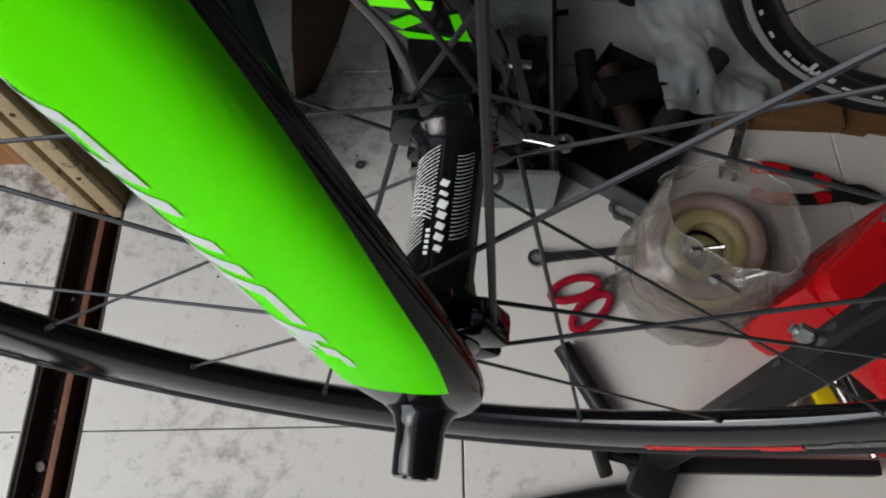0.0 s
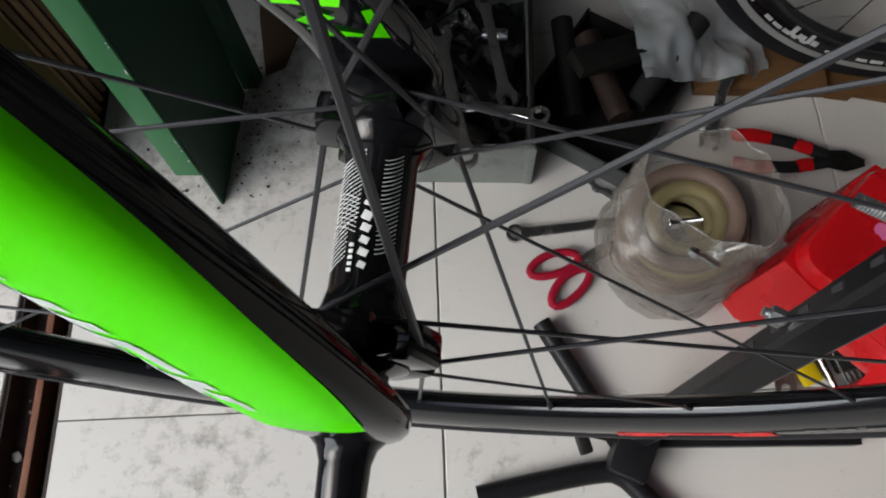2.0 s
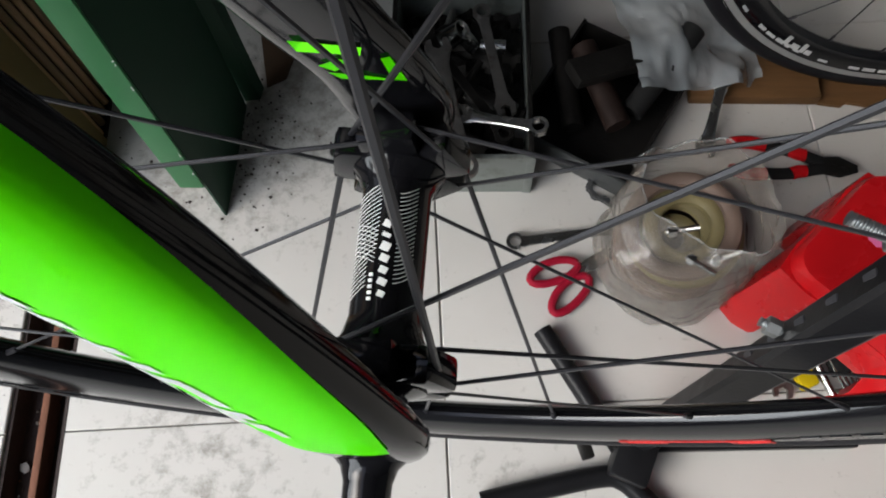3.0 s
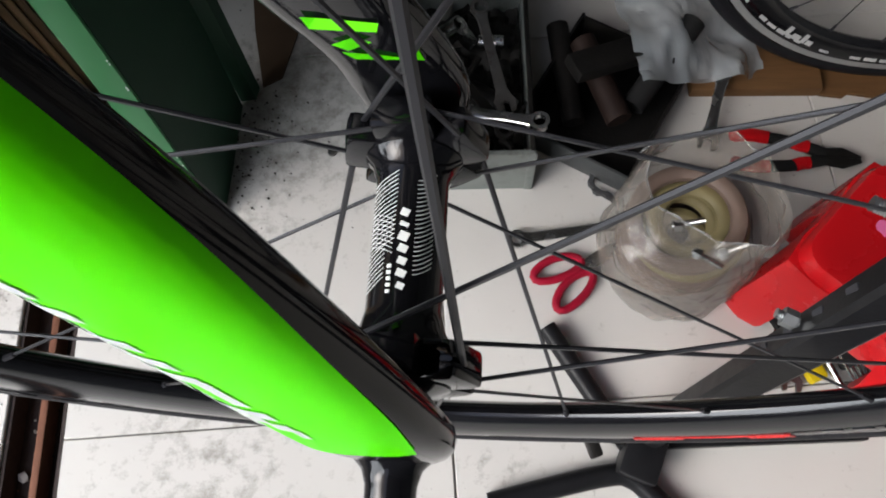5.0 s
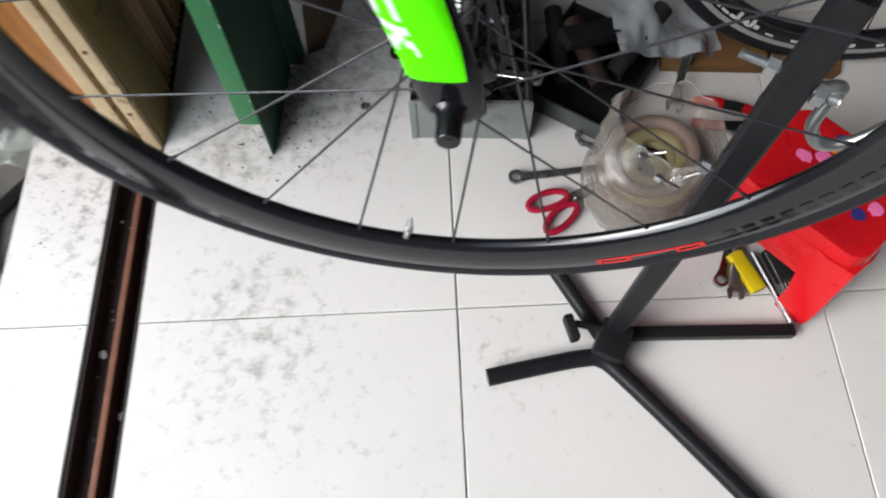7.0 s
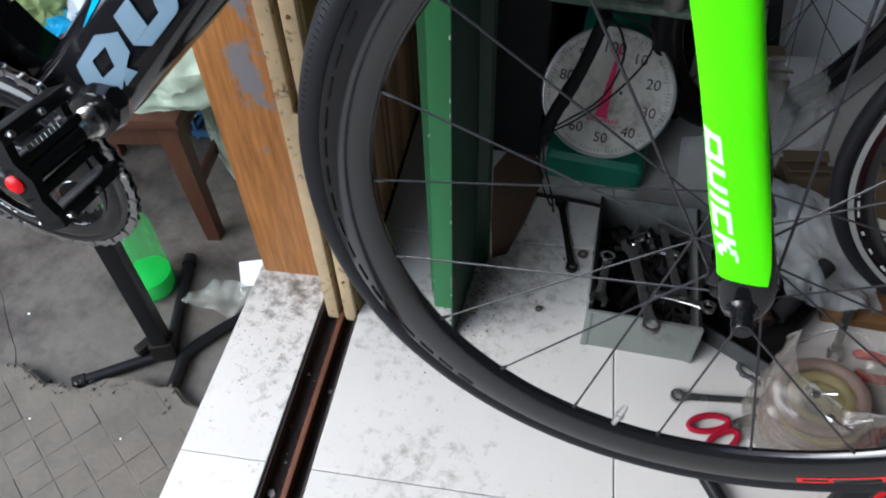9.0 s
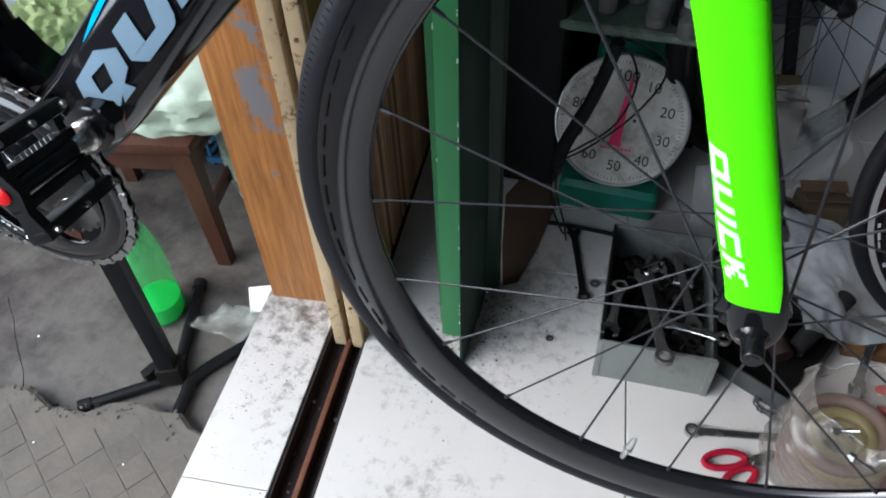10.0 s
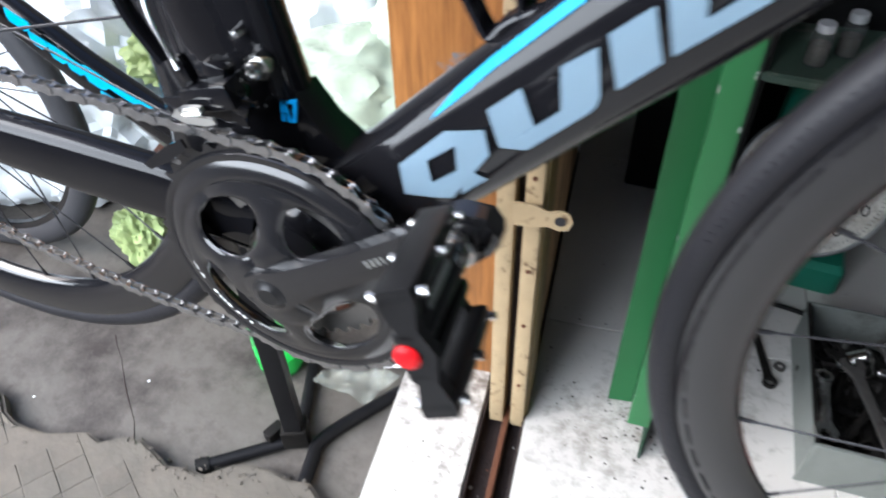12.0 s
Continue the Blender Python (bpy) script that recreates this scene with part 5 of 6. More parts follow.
for nm, c, s in (("front_wall", (0, -BD / 2, BH / 2), (BW, TH, BH)), ("back_wall", (0, BD / 2, BH / 2), (BW, TH, BH)), ("side_wall", (-BW / 2, 0, BH / 2), (TH, BD - TH, BH)), ("side_wall", (BW / 2, 0, BH / 2), (TH, BD - TH, BH)), ("bottom", (0, 0, 0.002), (BW - TH, BD - TH, 0.003))):
    part(nm, box(bmesh.new(), c, s), M_BOX, toolbox)
for c, s in (((0, -BD / 2, BH), (BW + 0.006, 0.006, 0.005)), ((0, BD / 2, BH), (BW + 0.006, 0.006, 0.005)), ((-BW / 2, 0, BH), (0.006, BD, 0.005)), ((BW / 2, 0, BH), (0.006, BD, 0.005))):
    part("rolled_rim", box(bmesh.new(), c, s, bevel=0.0018), M_GREASE if abs(c[0]) > 0 else M_BOX, toolbox)
for sx in (-1, 1):
    part("corner_strap", box(bmesh.new(), (sx * BW / 2, -BD / 2 - 0.001, BH / 2), (0.010, 0.004, BH), bevel=0.001), M_BOX, toolbox)


def spanner_mesh(L, w, t, ring_r, open_r, bend=0.0):
    """A combination spanner along +x: ring at x = 0, jaws at x = L."""
    b = bmesh.new()
    lathe(b, [(ring_r, -t * 0.75), (ring_r * 1.02, 0), (ring_r, t * 0.75), (ring_r * 0.62, t * 0.75), (ring_r * 0.60, 0), (ring_r * 0.62, -t * 0.75)], 24, closed=True)
    rings = []
    for x, ww, tt in ((ring_r * 0.85, w * 0.62, t * 0.55), (ring_r * 1.6, w * 0.48, t * 0.45), (L * 0.5, w * 0.42, t * 0.42), (L - open_r * 1.5, w * 0.5, t * 0.45), (L - open_r * 0.6, w * 0.75, t * 0.55)):
        rings.append([(x, ww * c, tt * e) for c, e in ((1, 0.5), (0.8, 1), (-0.8, 1), (-1, 0.5), (-1, -0.5), (-0.8, -1), (0.8, -1), (1, -0.5))])
    loft(b, rings)
    a0 = radians(15)
    out = [(L - open_r * 0.9, -w * 0.5), (L - open_r * 0.2, -open_r), (L + open_r * 0.9, -open_r * 0.78), (L + open_r * 0.85, -open_r * 0.45), (L + open_r * 0.1, -open_r * 0.42), (L - open_r * 0.15, 0.0), (L + open_r * 0.1, open_r * 0.42), (L + open_r * 0.95, open_r * 0.45), (L + open_r * 0.75, open_r * 0.9), (L - open_r * 0.2, open_r), (L - open_r * 0.9, w * 0.5)]
    plate(b, out, t * 1.1, Matrix.Translation((0, 0, -t * 0.55)))
    return b


def spanner(label, a, b, size, material, roll=0, group=""):
    a, b = Vector(a), Vector(b)
    L = (b - a).length
    m = Matrix.Translation(a) @ (b - a).to_track_quat("X", "Z").to_matrix().to_4x4() @ Matrix.Rotation(radians(roll), 4, "X")
    return solo("spanner", spanner_mesh(L, size, size * 0.34, size * 0.82, size * 0.95), material, label, "spanner", m, group)


spanner("worn steel ring spanner lying on the tiles by the scissors", (0.066, 0.251, 0.006), (0.235, 0.283, 0.006), 0.0135, M_STEEL)
spanner("dark combination spanner lying on the tiles beside the toolbox", (-0.132, 0.468, 0.006), (-0.178, 0.628, 0.006), 0.013, M_GREASE)
spanner("heavy brown-grey spanner sticking out over the toolbox rim", (0.004, 0.300, 0.101), (-0.040, 0.470, 0.085), 0.017, M_STEELD)
spanner("bright chrome spanner lying across the toolbox rim", (0.083, 0.352, 0.108), (-0.005, 0.372, 0.094), 0.014, M_STEEL)
spanner("chrome open-ended spanner in the toolbox corner", (-0.075, 0.45, 0.07), (-0.079, 0.338, 0.092), 0.016, M_STEEL)
spanner("dark spanner lying among the tools in the toolbox", (0.045, 0.36, 0.075), (-0.06, 0.50, 0.075), 0.014, M_GREASE)
spanner("greasy spanner lying among the tools in the toolbox", (0.01, 0.54, 0.07), (0.045, 0.40, 0.07), 0.014, M_STEELD)
spanner("small ring spanner lying under the stool", (0.348, 0.108, 0.006), (0.372, 0.190, 0.006), 0.012, M_STEEL)
spanner("small dark open-ended spanner under the stool", (0.372, 0.165, 0.014), (0.366, 0.092, 0.008), 0.012, M_STEELD)
spanner("bright ring spanner propped on the plank", (0.320, 0.475, 0.034), (0.300, 0.390, 0.012), 0.014, M_STEEL)
rt = random.Random(9)
for k in range(15):
    x, y = rt.uniform(-0.072, 0.050), rt.uniform(0.36, 0.565)
    r = rt.uniform(0.009, 0.015)
    b = bmesh.new()
    h = rt.uniform(0.028, 0.045)
    lathe(b, [(r * 0.62, 0.0), (r, 0.0), (r, h * 0.45), (r * 0.94, h * 0.5), (r * 0.94, h), (r * 0.86, h), (r * 0.62, h - 0.004), (r * 0.58, h * 0.5)], 16, closed=True)
    rot = Matrix.Rotation(radians(rt.choice((0, 75, 90, 80))), 4, "X") @ Matrix.Rotation(radians(rt.uniform(0, 360)), 4, "Y")
    solo("socket", b, M_STEEL if k % 3 == 0 else M_GREASE, "greasy steel socket in the toolbox", "socket", Matrix.Translation((x, y, 0.022 + 0.03 * rt.random())) @ rot, "tools in the toolbox")
for k in range(12):
    a = Vector((rt.uniform(-0.075, 0.05), rt.uniform(0.35, 0.56), rt.uniform(0.015, 0.06)))
    an = rt.uniform(0, 360)
    L = rt.uniform(0.06, 0.12)
    bb = a + Vector((L * math.cos(radians(an)), L * math.sin(radians(an)), rt.uniform(-0.005, 0.012)))
    bb.x, bb.y = max(-0.08, min(0.055, bb.x)), max(0.34, min(0.57, bb.y))
    solo("tool_rod", sweep(bmesh.new(), [a, a.lerp(bb, 0.4), bb], [0.006, 0.006, 0.004], 8), M_GREASE if k % 4 else M_STEELD, "dark greasy tool shank in the toolbox", "tool", group="tools in the toolbox")
bm = bmesh.new()
bmesh.ops.create_grid(bm, x_segments=26, y_segments=36, size=0.5, matrix=Matrix.Diagonal((0.158, 0.254, 1, 1)))
for v in bm.verts:
    v.co.z = 0.020 + 0.018 * noise.noise(v.co * 40) + 0.01 * noise.noise(v.co * 110)
solo("grease_and_scrap", bm, M_GREASE, "black oily scrap in the bottom of the toolbox", "scrap", pose(-0.012, 0.450, 0, 0, 0, 3), kind="stuff")

M_SHEET = mat("dull_dark_sheet", (0.060, 0.063, 0.063), 0.42, 0.3, var=0.3, scale=30, bump=0.1)
# ---- dark tray with pipes beside the toolbox ----
tray = thing("tray", "dark sheet metal tray with a grey folded edge", "tray", pose(0.162, 0.430, 0, 0, 0, -28))
for nm, c, s, mt in (("wall", (0.005, -0.080, 0.018), (0.155, 0.004, 0.036), M_SHEET), ("wall", (-0.072, 0.01, 0.025), (0.004, 0.18, 0.05), M_GREASE), ("wall", (0.080, 0.01, 0.018), (0.004, 0.18, 0.036), M_GREASE), ("bottom", (0.004, 0.01, 0.003), (0.15, 0.18, 0.004), M_GREASE), ("wall", (0.004, 0.10, 0.022), (0.155, 0.004, 0.044), M_GREASE)):
    part(nm, box(bmesh.new(), c, s, bevel=0.001), mt, tray)
solo("pipe", sweep(bmesh.new(), [(0.140, 0.500, 0.06), (0.185, 0.395, 0.045)], 0.016, 16), mat("dark_rusty_pipe", (0.018, 0.011, 0.009), 0.6, var=0.4, scale=40, bump=0.2, spec=0.15), "rusty reddish pipe end in the dark tray", "pipe")
solo("pipe", sweep(bmesh.new(), [(0.110, 0.530, 0.05), (0.132, 0.400, 0.03)], 0.014, 16), M_GREASE, "greasy black pipe in the dark tray", "pipe")
bm = bmesh.new()
box(bm, (0.165, 0.455, 0.085), (0.10, 0.035, 0.018), Matrix.Rotation(radians(28), 3, "Z") @ Matrix.Rotation(radians(12), 3, "Y"), 0.004)
solo("black_bar", bm, M_GREASE, "flat black bar lying across the tray", "bar")
bm = bmesh.new()
sweep(bm, [(0.202, 0.418, 0.040), (0.275, 0.520, 0.075)], 0.015, 14)
solo("rubber_grip", bm, M_RUBBER, "black rubber handle grip on the floor", "grip")
# piece of chain on the tiles
cb = thing("chain_piece", "short oily length of bicycle chain on the tiles", "chain", pose(0, 0, 0.0045))
cp = curve_pts([(0.150, 0.356, 0), (0.158, 0.345, 0), (0.155, 0.330, 0), (0.162, 0.318, 0), (0.176, 0.314, 0), (0.186, 0.303, 0)], 1)
for i, (p, q) in enumerate(zip(cp, cp[1:])):
    part("link", LINK, None, cb, m=Matrix.Translation((p + q) / 2) @ Matrix.Rotation(math.atan2(q.y - p.y, q.x - p.x), 4, "Z") @ Matrix.Rotation(radians(90), 4, "X"))

# ---- scissors ----
sc = thing("scissors", "scissors with red plastic handles lying half under the bag", "scissors", pose(0.150, 0.222, 0.006, 0, 0, 36))


def loop_pts(cx, cy, a, b, rot, n=18):
    out = []
    for k in range(n + 1):
        t = 2 * math.pi * k / n
        x, y = a * math.cos(t) * (1 - 0.12 * math.sin(t)), b * math.sin(t)
        out.append((cx + x * math.cos(rot) - y * math.sin(rot), cy + x * math.sin(rot) + y * math.cos(rot), 0.001))
    return out


for s in (-1, 1):
    bm = bmesh.new()
    sweep(bm, loop_pts(-0.034, 0.0165 * s, 0.030, 0.0125, radians(-13 * s)), 0.0050, 8, 0.8, up=(0, 0, 1))
    part("handle", bm, M_RED, sc, "red plastic handle loop")
    bm = bmesh.new()
    plate(bm, [(-0.006, 0.006 * s), (0.006, -0.004 * s), (0.075, -0.001 * s), (0.060, 0.005 * s), (0.008, 0.008 * s)], 0.0016, pose(0, 0, 0.0018 * s))
    part("blade", bm, M_STEEL, sc, "steel blade")
bm = bmesh.new()
lathe(bm, [(0.0, 0.0), (0.003, 0.0), (0.0025, 0.0045), (0.0, 0.005)], 10)
part("rivet", bm, M_STEEL, sc, m=pose(0.004, 0, 0))

# ---- clear bag with coils ----
def bag_mesh(seed, r0, r1, h, amp, tip=0.0, tip_a=0.0, n=72, rows=26, close=True, fold=None):
    b = bmesh.new()
    rings = []
    off = Vector((seed * 3.1, seed * 1.7, 0))
    for j in range(rows + 1):
        f = j / rows
        ring = []
        for k in range(n):
            a = 2 * math.pi * k / n
            base = r0 + (r1 - r0) * f
            if f < 0.08:
                base *= 0.86 + 0.14 * (f / 0.08) ** 0.5
            d = Vector((math.cos(a), math.sin(a), 0))
            q = d * base * 22 + Vector((0, 0, f * 3.2)) + off
            rr = base * (1 + amp * noise.noise(q * 0.8) + amp * 0.6 * noise.noise(q * 2.3) + 0.25 * amp * math.sin(f * 44 + 3 * noise.noise(d * 2 + off)))
            z = h * f
            if f > 0.6:
                w = (f - 0.6) / 0.4
                z += w * (tip * math.exp(-((((a - tip_a + math.pi) % (2 * math.pi)) - math.pi) / 0.35) ** 2) + 0.022 * noise.noise(d * 2.2 + off * 2))
                rr *= 1 + w * 0.10 * noise.noise(d * 3 + off * 3)
            p = Vector((rr * math.cos(a), rr * math.sin(a), z))
            if fold and f > 0.62:
                # the near side of the mouth leans in along a straight fold
                A, B = Vector((*fold[0], 0)), Vector((*fold[1], 0))
                nrm = Vector((B.y - A.y, A.x - B.x, 0)).normalized()
                out = (p - A).dot(nrm)
                if out > 0:
                    w = ((f - 0.62) / 0.38) ** 0.8
                    p = p - nrm * out * w * 0.94
                    p.z -= 0.022 * w * min(1, out / 0.03)
            ring.append(p)
        rings.append(ring)
    vs = [[b.verts.new(p) for p in ring] for ring in rings]
    for a_, c_ in zip(vs, vs[1:]):
        for k in range(n):
            b.faces.new((a_[k], a_[(k + 1) % n], c_[(k + 1) % n], c_[k]))
    if close:
        b.faces.new(vs[0][::-1])
    return b


bag = thing("plastic_bag", "crumpled clear plastic bag standing open on the tiles", "plastic bag", pose(0.245, 0.240, 0.001))
film_bm = bag_mesh(2, 0.086, 0.074, 0.158, 0.12, 0.050, radians(172), fold=((-0.074, 0.015), (0.033, -0.039)))
film_bm.verts.ensure_lookup_table()
mouth = [v.co.copy() for v in film_bm.verts][-72:]
part("film", film_bm, M_BAGP, bag, "crumpled brownish clear film")
bm = bmesh.new()
rr = random.Random(6)
sweep(bm, mouth[8:66], [0.0005 + 0.0012 * rr.random() ** 2 for _ in mouth[8:66]], 6)
part("rolled_edge", bm, M_POLY, bag, "shiny rolled edge of the film")
for i, (z, r, mt) in enumerate(((0.012, 0.064, M_HOSE), (0.028, 0.067, M_HOSE), (0.043, 0.066, M_HOSE), (0.058, 0.066, M_HOSE), (0.073, 0.064, M_TAPE), (0.087, 0.064, M_HOSE), (0.062, 0.047, M_TAPE), (0.078, 0.046, M_TAPE), (0.050, 0.031, M_TAPE))):
    bm = bmesh.new()
    prof = [(r - 0.010 + 0.0095 * math.cos(t), 0.0085 * math.sin(t)) for t in (2 * math.pi * k / 10 for k in range(10))]
    lathe(bm, prof, 40, closed=True)
    solo("coil", bm, mt, "yellowed coil of hose inside the clear bag", "coil", Matrix.Translation((0.244 + 0.004 * math.sin(i * 2), 0.247 + 0.003 * math.cos(i), z)) @ pose(0, 0, 0, 6 + 3 * math.sin(i), -9 + 4 * math.cos(i * 2), 0), "coils in the bag")
for i, (x, y, z, an) in enumerate(((0.214, 0.222, 0.126, 10), (0.238, 0.202, 0.112, -35), (0.262, 0.198, 0.110, 20))):
    m = Matrix.Translation((x, y, z)) @ pose(0, 0, 0, 0, 0, an) @ pose(0, 0, 0, 0, 84, 0)
    solo("bolt", bolt_mesh(0.034, 0.0035), M_STEEL, "bright steel bolt lying on the coils in the bag", "bolt", m, "bolts in the bag")

# ---- pliers and small tools ----
pl = thing("pliers", "pliers with red and black grips on the tiles", "pliers", pose(0.430, 0.372, 0.012, 0, 0, 176))
for s in (-1, 1):
    bm = bmesh.new()
    sweep(bm, curve_pts([(-0.01, 0.004 * s, 0), (0.03, 0.016 * s, 0), (0.06, 0.020 * s, 0)], 5), [0.008] * 11, 10, 0.7)
    part("grip", bm, M_RUBBER, pl, "black grip sleeve")
    bm = bmesh.new()
    sweep(bm, curve_pts([(0.058, 0.020 * s, 0), (0.080, 0.022 * s, 0), (0.104, 0.018 * s, 0)], 5), [0.009] * 10 + [0.006], 10, 0.7)
    part("grip_end", bm, M_REDP, pl, "red grip end")
    bm = bmesh.new()
    sweep(bm, [(-0.008, 0.003 * s, 0), (-0.03, 0.007 * s, 0), (-0.052, 0.002 * s, 0)], [0.009, 0.008, 0.003], 8, 0.6)
    part("jaw", bm, M_GREASE, pl)
    bm = bmesh.new()
    sweep(bm, curve_pts([(0.010, 0.011 * s, 0.001), (0.02, 0.0125 * s, 0.001), (0.028, 0.0165 * s, 0.001)], 3), [0.0086] * 7, 10, 0.7)
    part("grip_band", bm, M_REDP, pl)
cut = thing("cutter", "yellow-handled cutter lying on the tiles under the stool", "cutter", pose(0.382, 0.122, 0.009, 0, 0, 118))
part("handle", box(bmesh.new(), (0, 0, 0), (0.062, 0.021, 0.013), bevel=0.004), M_YELL, cut, "yellow plastic handle")
part("cap", box(bmesh.new(), (0.045, 0, 0), (0.03, 0.018, 0.010), bevel=0.003), M_RUBBER, cut)
kb = thing("hex_key_set", "folded set of chrome hex keys on the tiles", "hex keys", pose(0.428, 0.125, 0.010, 0, 0, 110))
part("holder", box(bmesh.new(), (0.01, 0, 0), (0.05, 0.020, 0.018), bevel=0.004), M_RUBBER, kb)
for k in range(4):
    part("key", sweep(bmesh.new(), curve_pts([(0.03, -0.009 + k * 0.006, 0.004), (-0.02, -0.009 + k * 0.006, 0.006), (-0.038, -0.006 + k * 0.005, 0.006), (-0.036, 0.002 + k * 0.004, 0.003)], 4), 0.002, 6), M_STEEL, kb)
bm = bmesh.new()
sweep(bm, [(0.432, 0.052, 0.012), (0.393, 0.150, 0.010)], 0.0045, 10)
solo("chrome_rod", bm, M_STEEL, "bright chrome rod lying against the stand foot", "rod")
for i, (x, y, r) in enumerate(((-0.118, 0.508, 0.009), (-0.055, 0.345, 0.0)) + ((-0.172, 0.365, 0.006),)):
    if r:
        bm = bmesh.new()
        lathe(bm, [(r * 0.5, 0.0005), (r, 0.0005), (r, 0.0035), (r * 0.5, 0.0035)], 16, closed=True)
        solo("washer", bm, M_STEELD, "grey steel washer on the tiles", "washer", pose(x, y, 0), "small parts on the floor")

# ---- plank and the spare wheels ----
bm = bmesh.new()
box(bm, (0.365, 0.500, 0.010), (0.165, 0.075, 0.018), Matrix.Rotation(radians(2), 3, "Z"), 0.003)
solo("plank", bm, M_PLANK, "short dirty brown plank on the tiles", "plank")
bm = bmesh.new()
plate(bm, [(0.4495, 0.466), (0.478, 0.463), (0.486, 0.469), (0.520, 0.464), (0.548, 0.459), (0.562, 0.472), (0.566, 0.496), (0.556, 0.512), (0.560, 0.536), (0.449, 0.540)], 0.005, pose(0, 0, 0.0005))
solo("brown_sheet", bm, M_PLANK, "torn brown cardboard lying under the spare wheel", "cardboard")
M_MARKW = mat("worn_white_decal", (0.42, 0.42, 0.41), 0.4, var=0.1)
M_RIMW = mat("worn_brake_track", (0.22, 0.22, 0.215), 0.35, var=0.06, scale=20)


def spare_wheel(label, m, rim_label, count=24, dark=False, fat=0.0):
    w = thing("spare_wheel", label, "bicycle wheel", m)
    rim = part("rim", RIM, None, w, rim_label)
    if fat:
        b = bmesh.new()
        lathe(b, [(0.3245 + 0.0105 * fat * math.cos(t), 0.0125 * fat * math.sin(t)) for t in (2 * math.pi * k / 14 for k in range(14))], 90, "y", closed=True)
        part("tyre", b, M_TYRE, w, "wide black tyre")
    else:
        part("tyre", TYRE, None, w)
    if not dark:
        for s in (-1, 1):
            b = bmesh.new()
            lathe(b, [(0.3055, s * 0.0117), (0.3135, s * 0.0120), (0.3135, s * 0.0126), (0.3055, s * 0.0124)], 96, "y", closed=True)
            part("brake_track", b, M_RIMW, rim, "worn grey brake track")
        rr = random.Random(3)
        a0 = 196.0
        while a0 < 330:
            wd = rr.uniform(0.8, 3.4)
            part("white_mark", rim_band(a0, a0 + wd, 0.2965 + 0.002 * rr.random(), 0.3010, -0.0110, -0.0120, 2), M_MARKW, rim)
            a0 += wd + rr.choice((0.7, 0.9, 1.4, 6.0))
        for a0, wd, low in ((236.0, 1.3, 0.2870), (238.6, 2.4, 0.2925), (241.6, 1.2, 0.2870), (243.2, 1.8, 0.2930), (267.5, 1.2, 0.2905), (269.3, 2.0, 0.2940), (272.2, 1.0, 0.2905), (274.0, 1.6, 0.2945)):
            part("white_mark", rim_band(a0, a0 + wd, low, 0.2990, -0.0092 - (low - 0.2875) * 0.19, -0.0119, 2), M_MARKW, rim)
    b = bmesh.new()
    lathe(b, [(0.005, -0.05), (0.012, -0.045), (0.020, -0.034), (0.012, -0.026), (0.012, 0.026), (0.020, 0.034), (0.012, 0.045), (0.005, 0.05)], 24, "y")
    part("hub", b, M_ANO, w)
    for k in range(count):
        a = 2 * math.pi * (k + 0.5) / count
        h = a + radians(70 if (k // 2) % 2 else -70)
        y = -0.034 if k % 2 else 0.034
        part("spoke", spoke_mesh((0.019 * math.cos(h), y, 0.019 * math.sin(h)), (RN * math.cos(a), 0, RN * math.sin(a))), M_SPOKE, w)
    return w


spare_wheel("spare wheel with white-marked black rim behind the plank", pose(0.540, 0.505, 0.3375), "black rim with white marks")
spare_wheel("dark spare wheel leaning on the shop wall", pose(0.195, 0.99, 0.342, 0, 0, 38), "dark deep rim", dark=True, fat=1.7)
spare_wheel("dark spare wheel standing deep in the shop", pose(0.70, 0.86, 0.338, 4, 0, -24), "dark deep rim", dark=True)
bm = bmesh.new()
box(bm, (0.325, 1.27, 0.305), (0.17, 0.012, 0.60), Matrix.Rotation(radians(-3), 3, "X"), 0.002)
solo("white_board", bm, M_WHITEB, "white board leaning on the shop wall behind the wheel", "board")


# ---- milky plastic sheets and cartons behind ----
def lump(seed, rx, ry, rz, amp=0.2, sub=5):
    b = bmesh.new()
    bmesh.ops.create_icosphere(b, subdivisions=sub, radius=1)
    off = Vector((seed * 7.3, seed, -seed))
    for v in b.verts:
        q = v.co * 1.6 + off
        r = 1 + amp * noise.noise(q) + amp * 0.55 * noise.noise(q * 2.7) + amp * 0.34 * noise.noise(Vector((q.x * 5, q.y * 5, q.z * 1.3))) + amp * 0.12 * noise.noise(Vector((q.x * 11, q.y * 11, q.z * 3)))
        r += amp * (0.30 * (1 - abs(noise.noise(q * 1.9))) ** 5 + 0.16 * (1 - abs(noise.noise(q * 4.4))) ** 5)
        p = v.co * r
        if p.z < -0.55:
            p.z = -0.55 + (p.z + 0.55) * 0.15
        v.co = Vector((p.x * rx, p.y * ry, (p.z + 0.60) * rz))
    return b


def drape(pts_u, seed, amp, res=36):
    """A crumpled sheet over four corners."""
    b = bmesh.new()
    A, B, C, D = (Vector(p) for p in pts_u)
    g = []
    for i in range(res + 1):
        row = []
        for j in range(res + 1):
            u, v = i / res, j / res
            p = A.lerp(B, u).lerp(D.lerp(C, u), v)
            nrm = (B - A).cross(D - A).normalized()
            q = p * 9 + Vector((seed, seed * 2, 0))
            p = p + nrm * (amp * noise.noise(q) + amp * 0.5 * noise.noise(q * 2.6) + amp * 0.22 * abs(noise.noise(q * 6)))
            p.z = max(p.z, 0.004 if p.x > -0.6 else -0.15)
            row.append(b.verts.new(p))
        g.append(row)
    for i in range(res):
        for j in range(res):
            b.faces.new((g[i][j], g[i + 1][j], g[i + 1][j + 1], g[i][j + 1]))
    return b


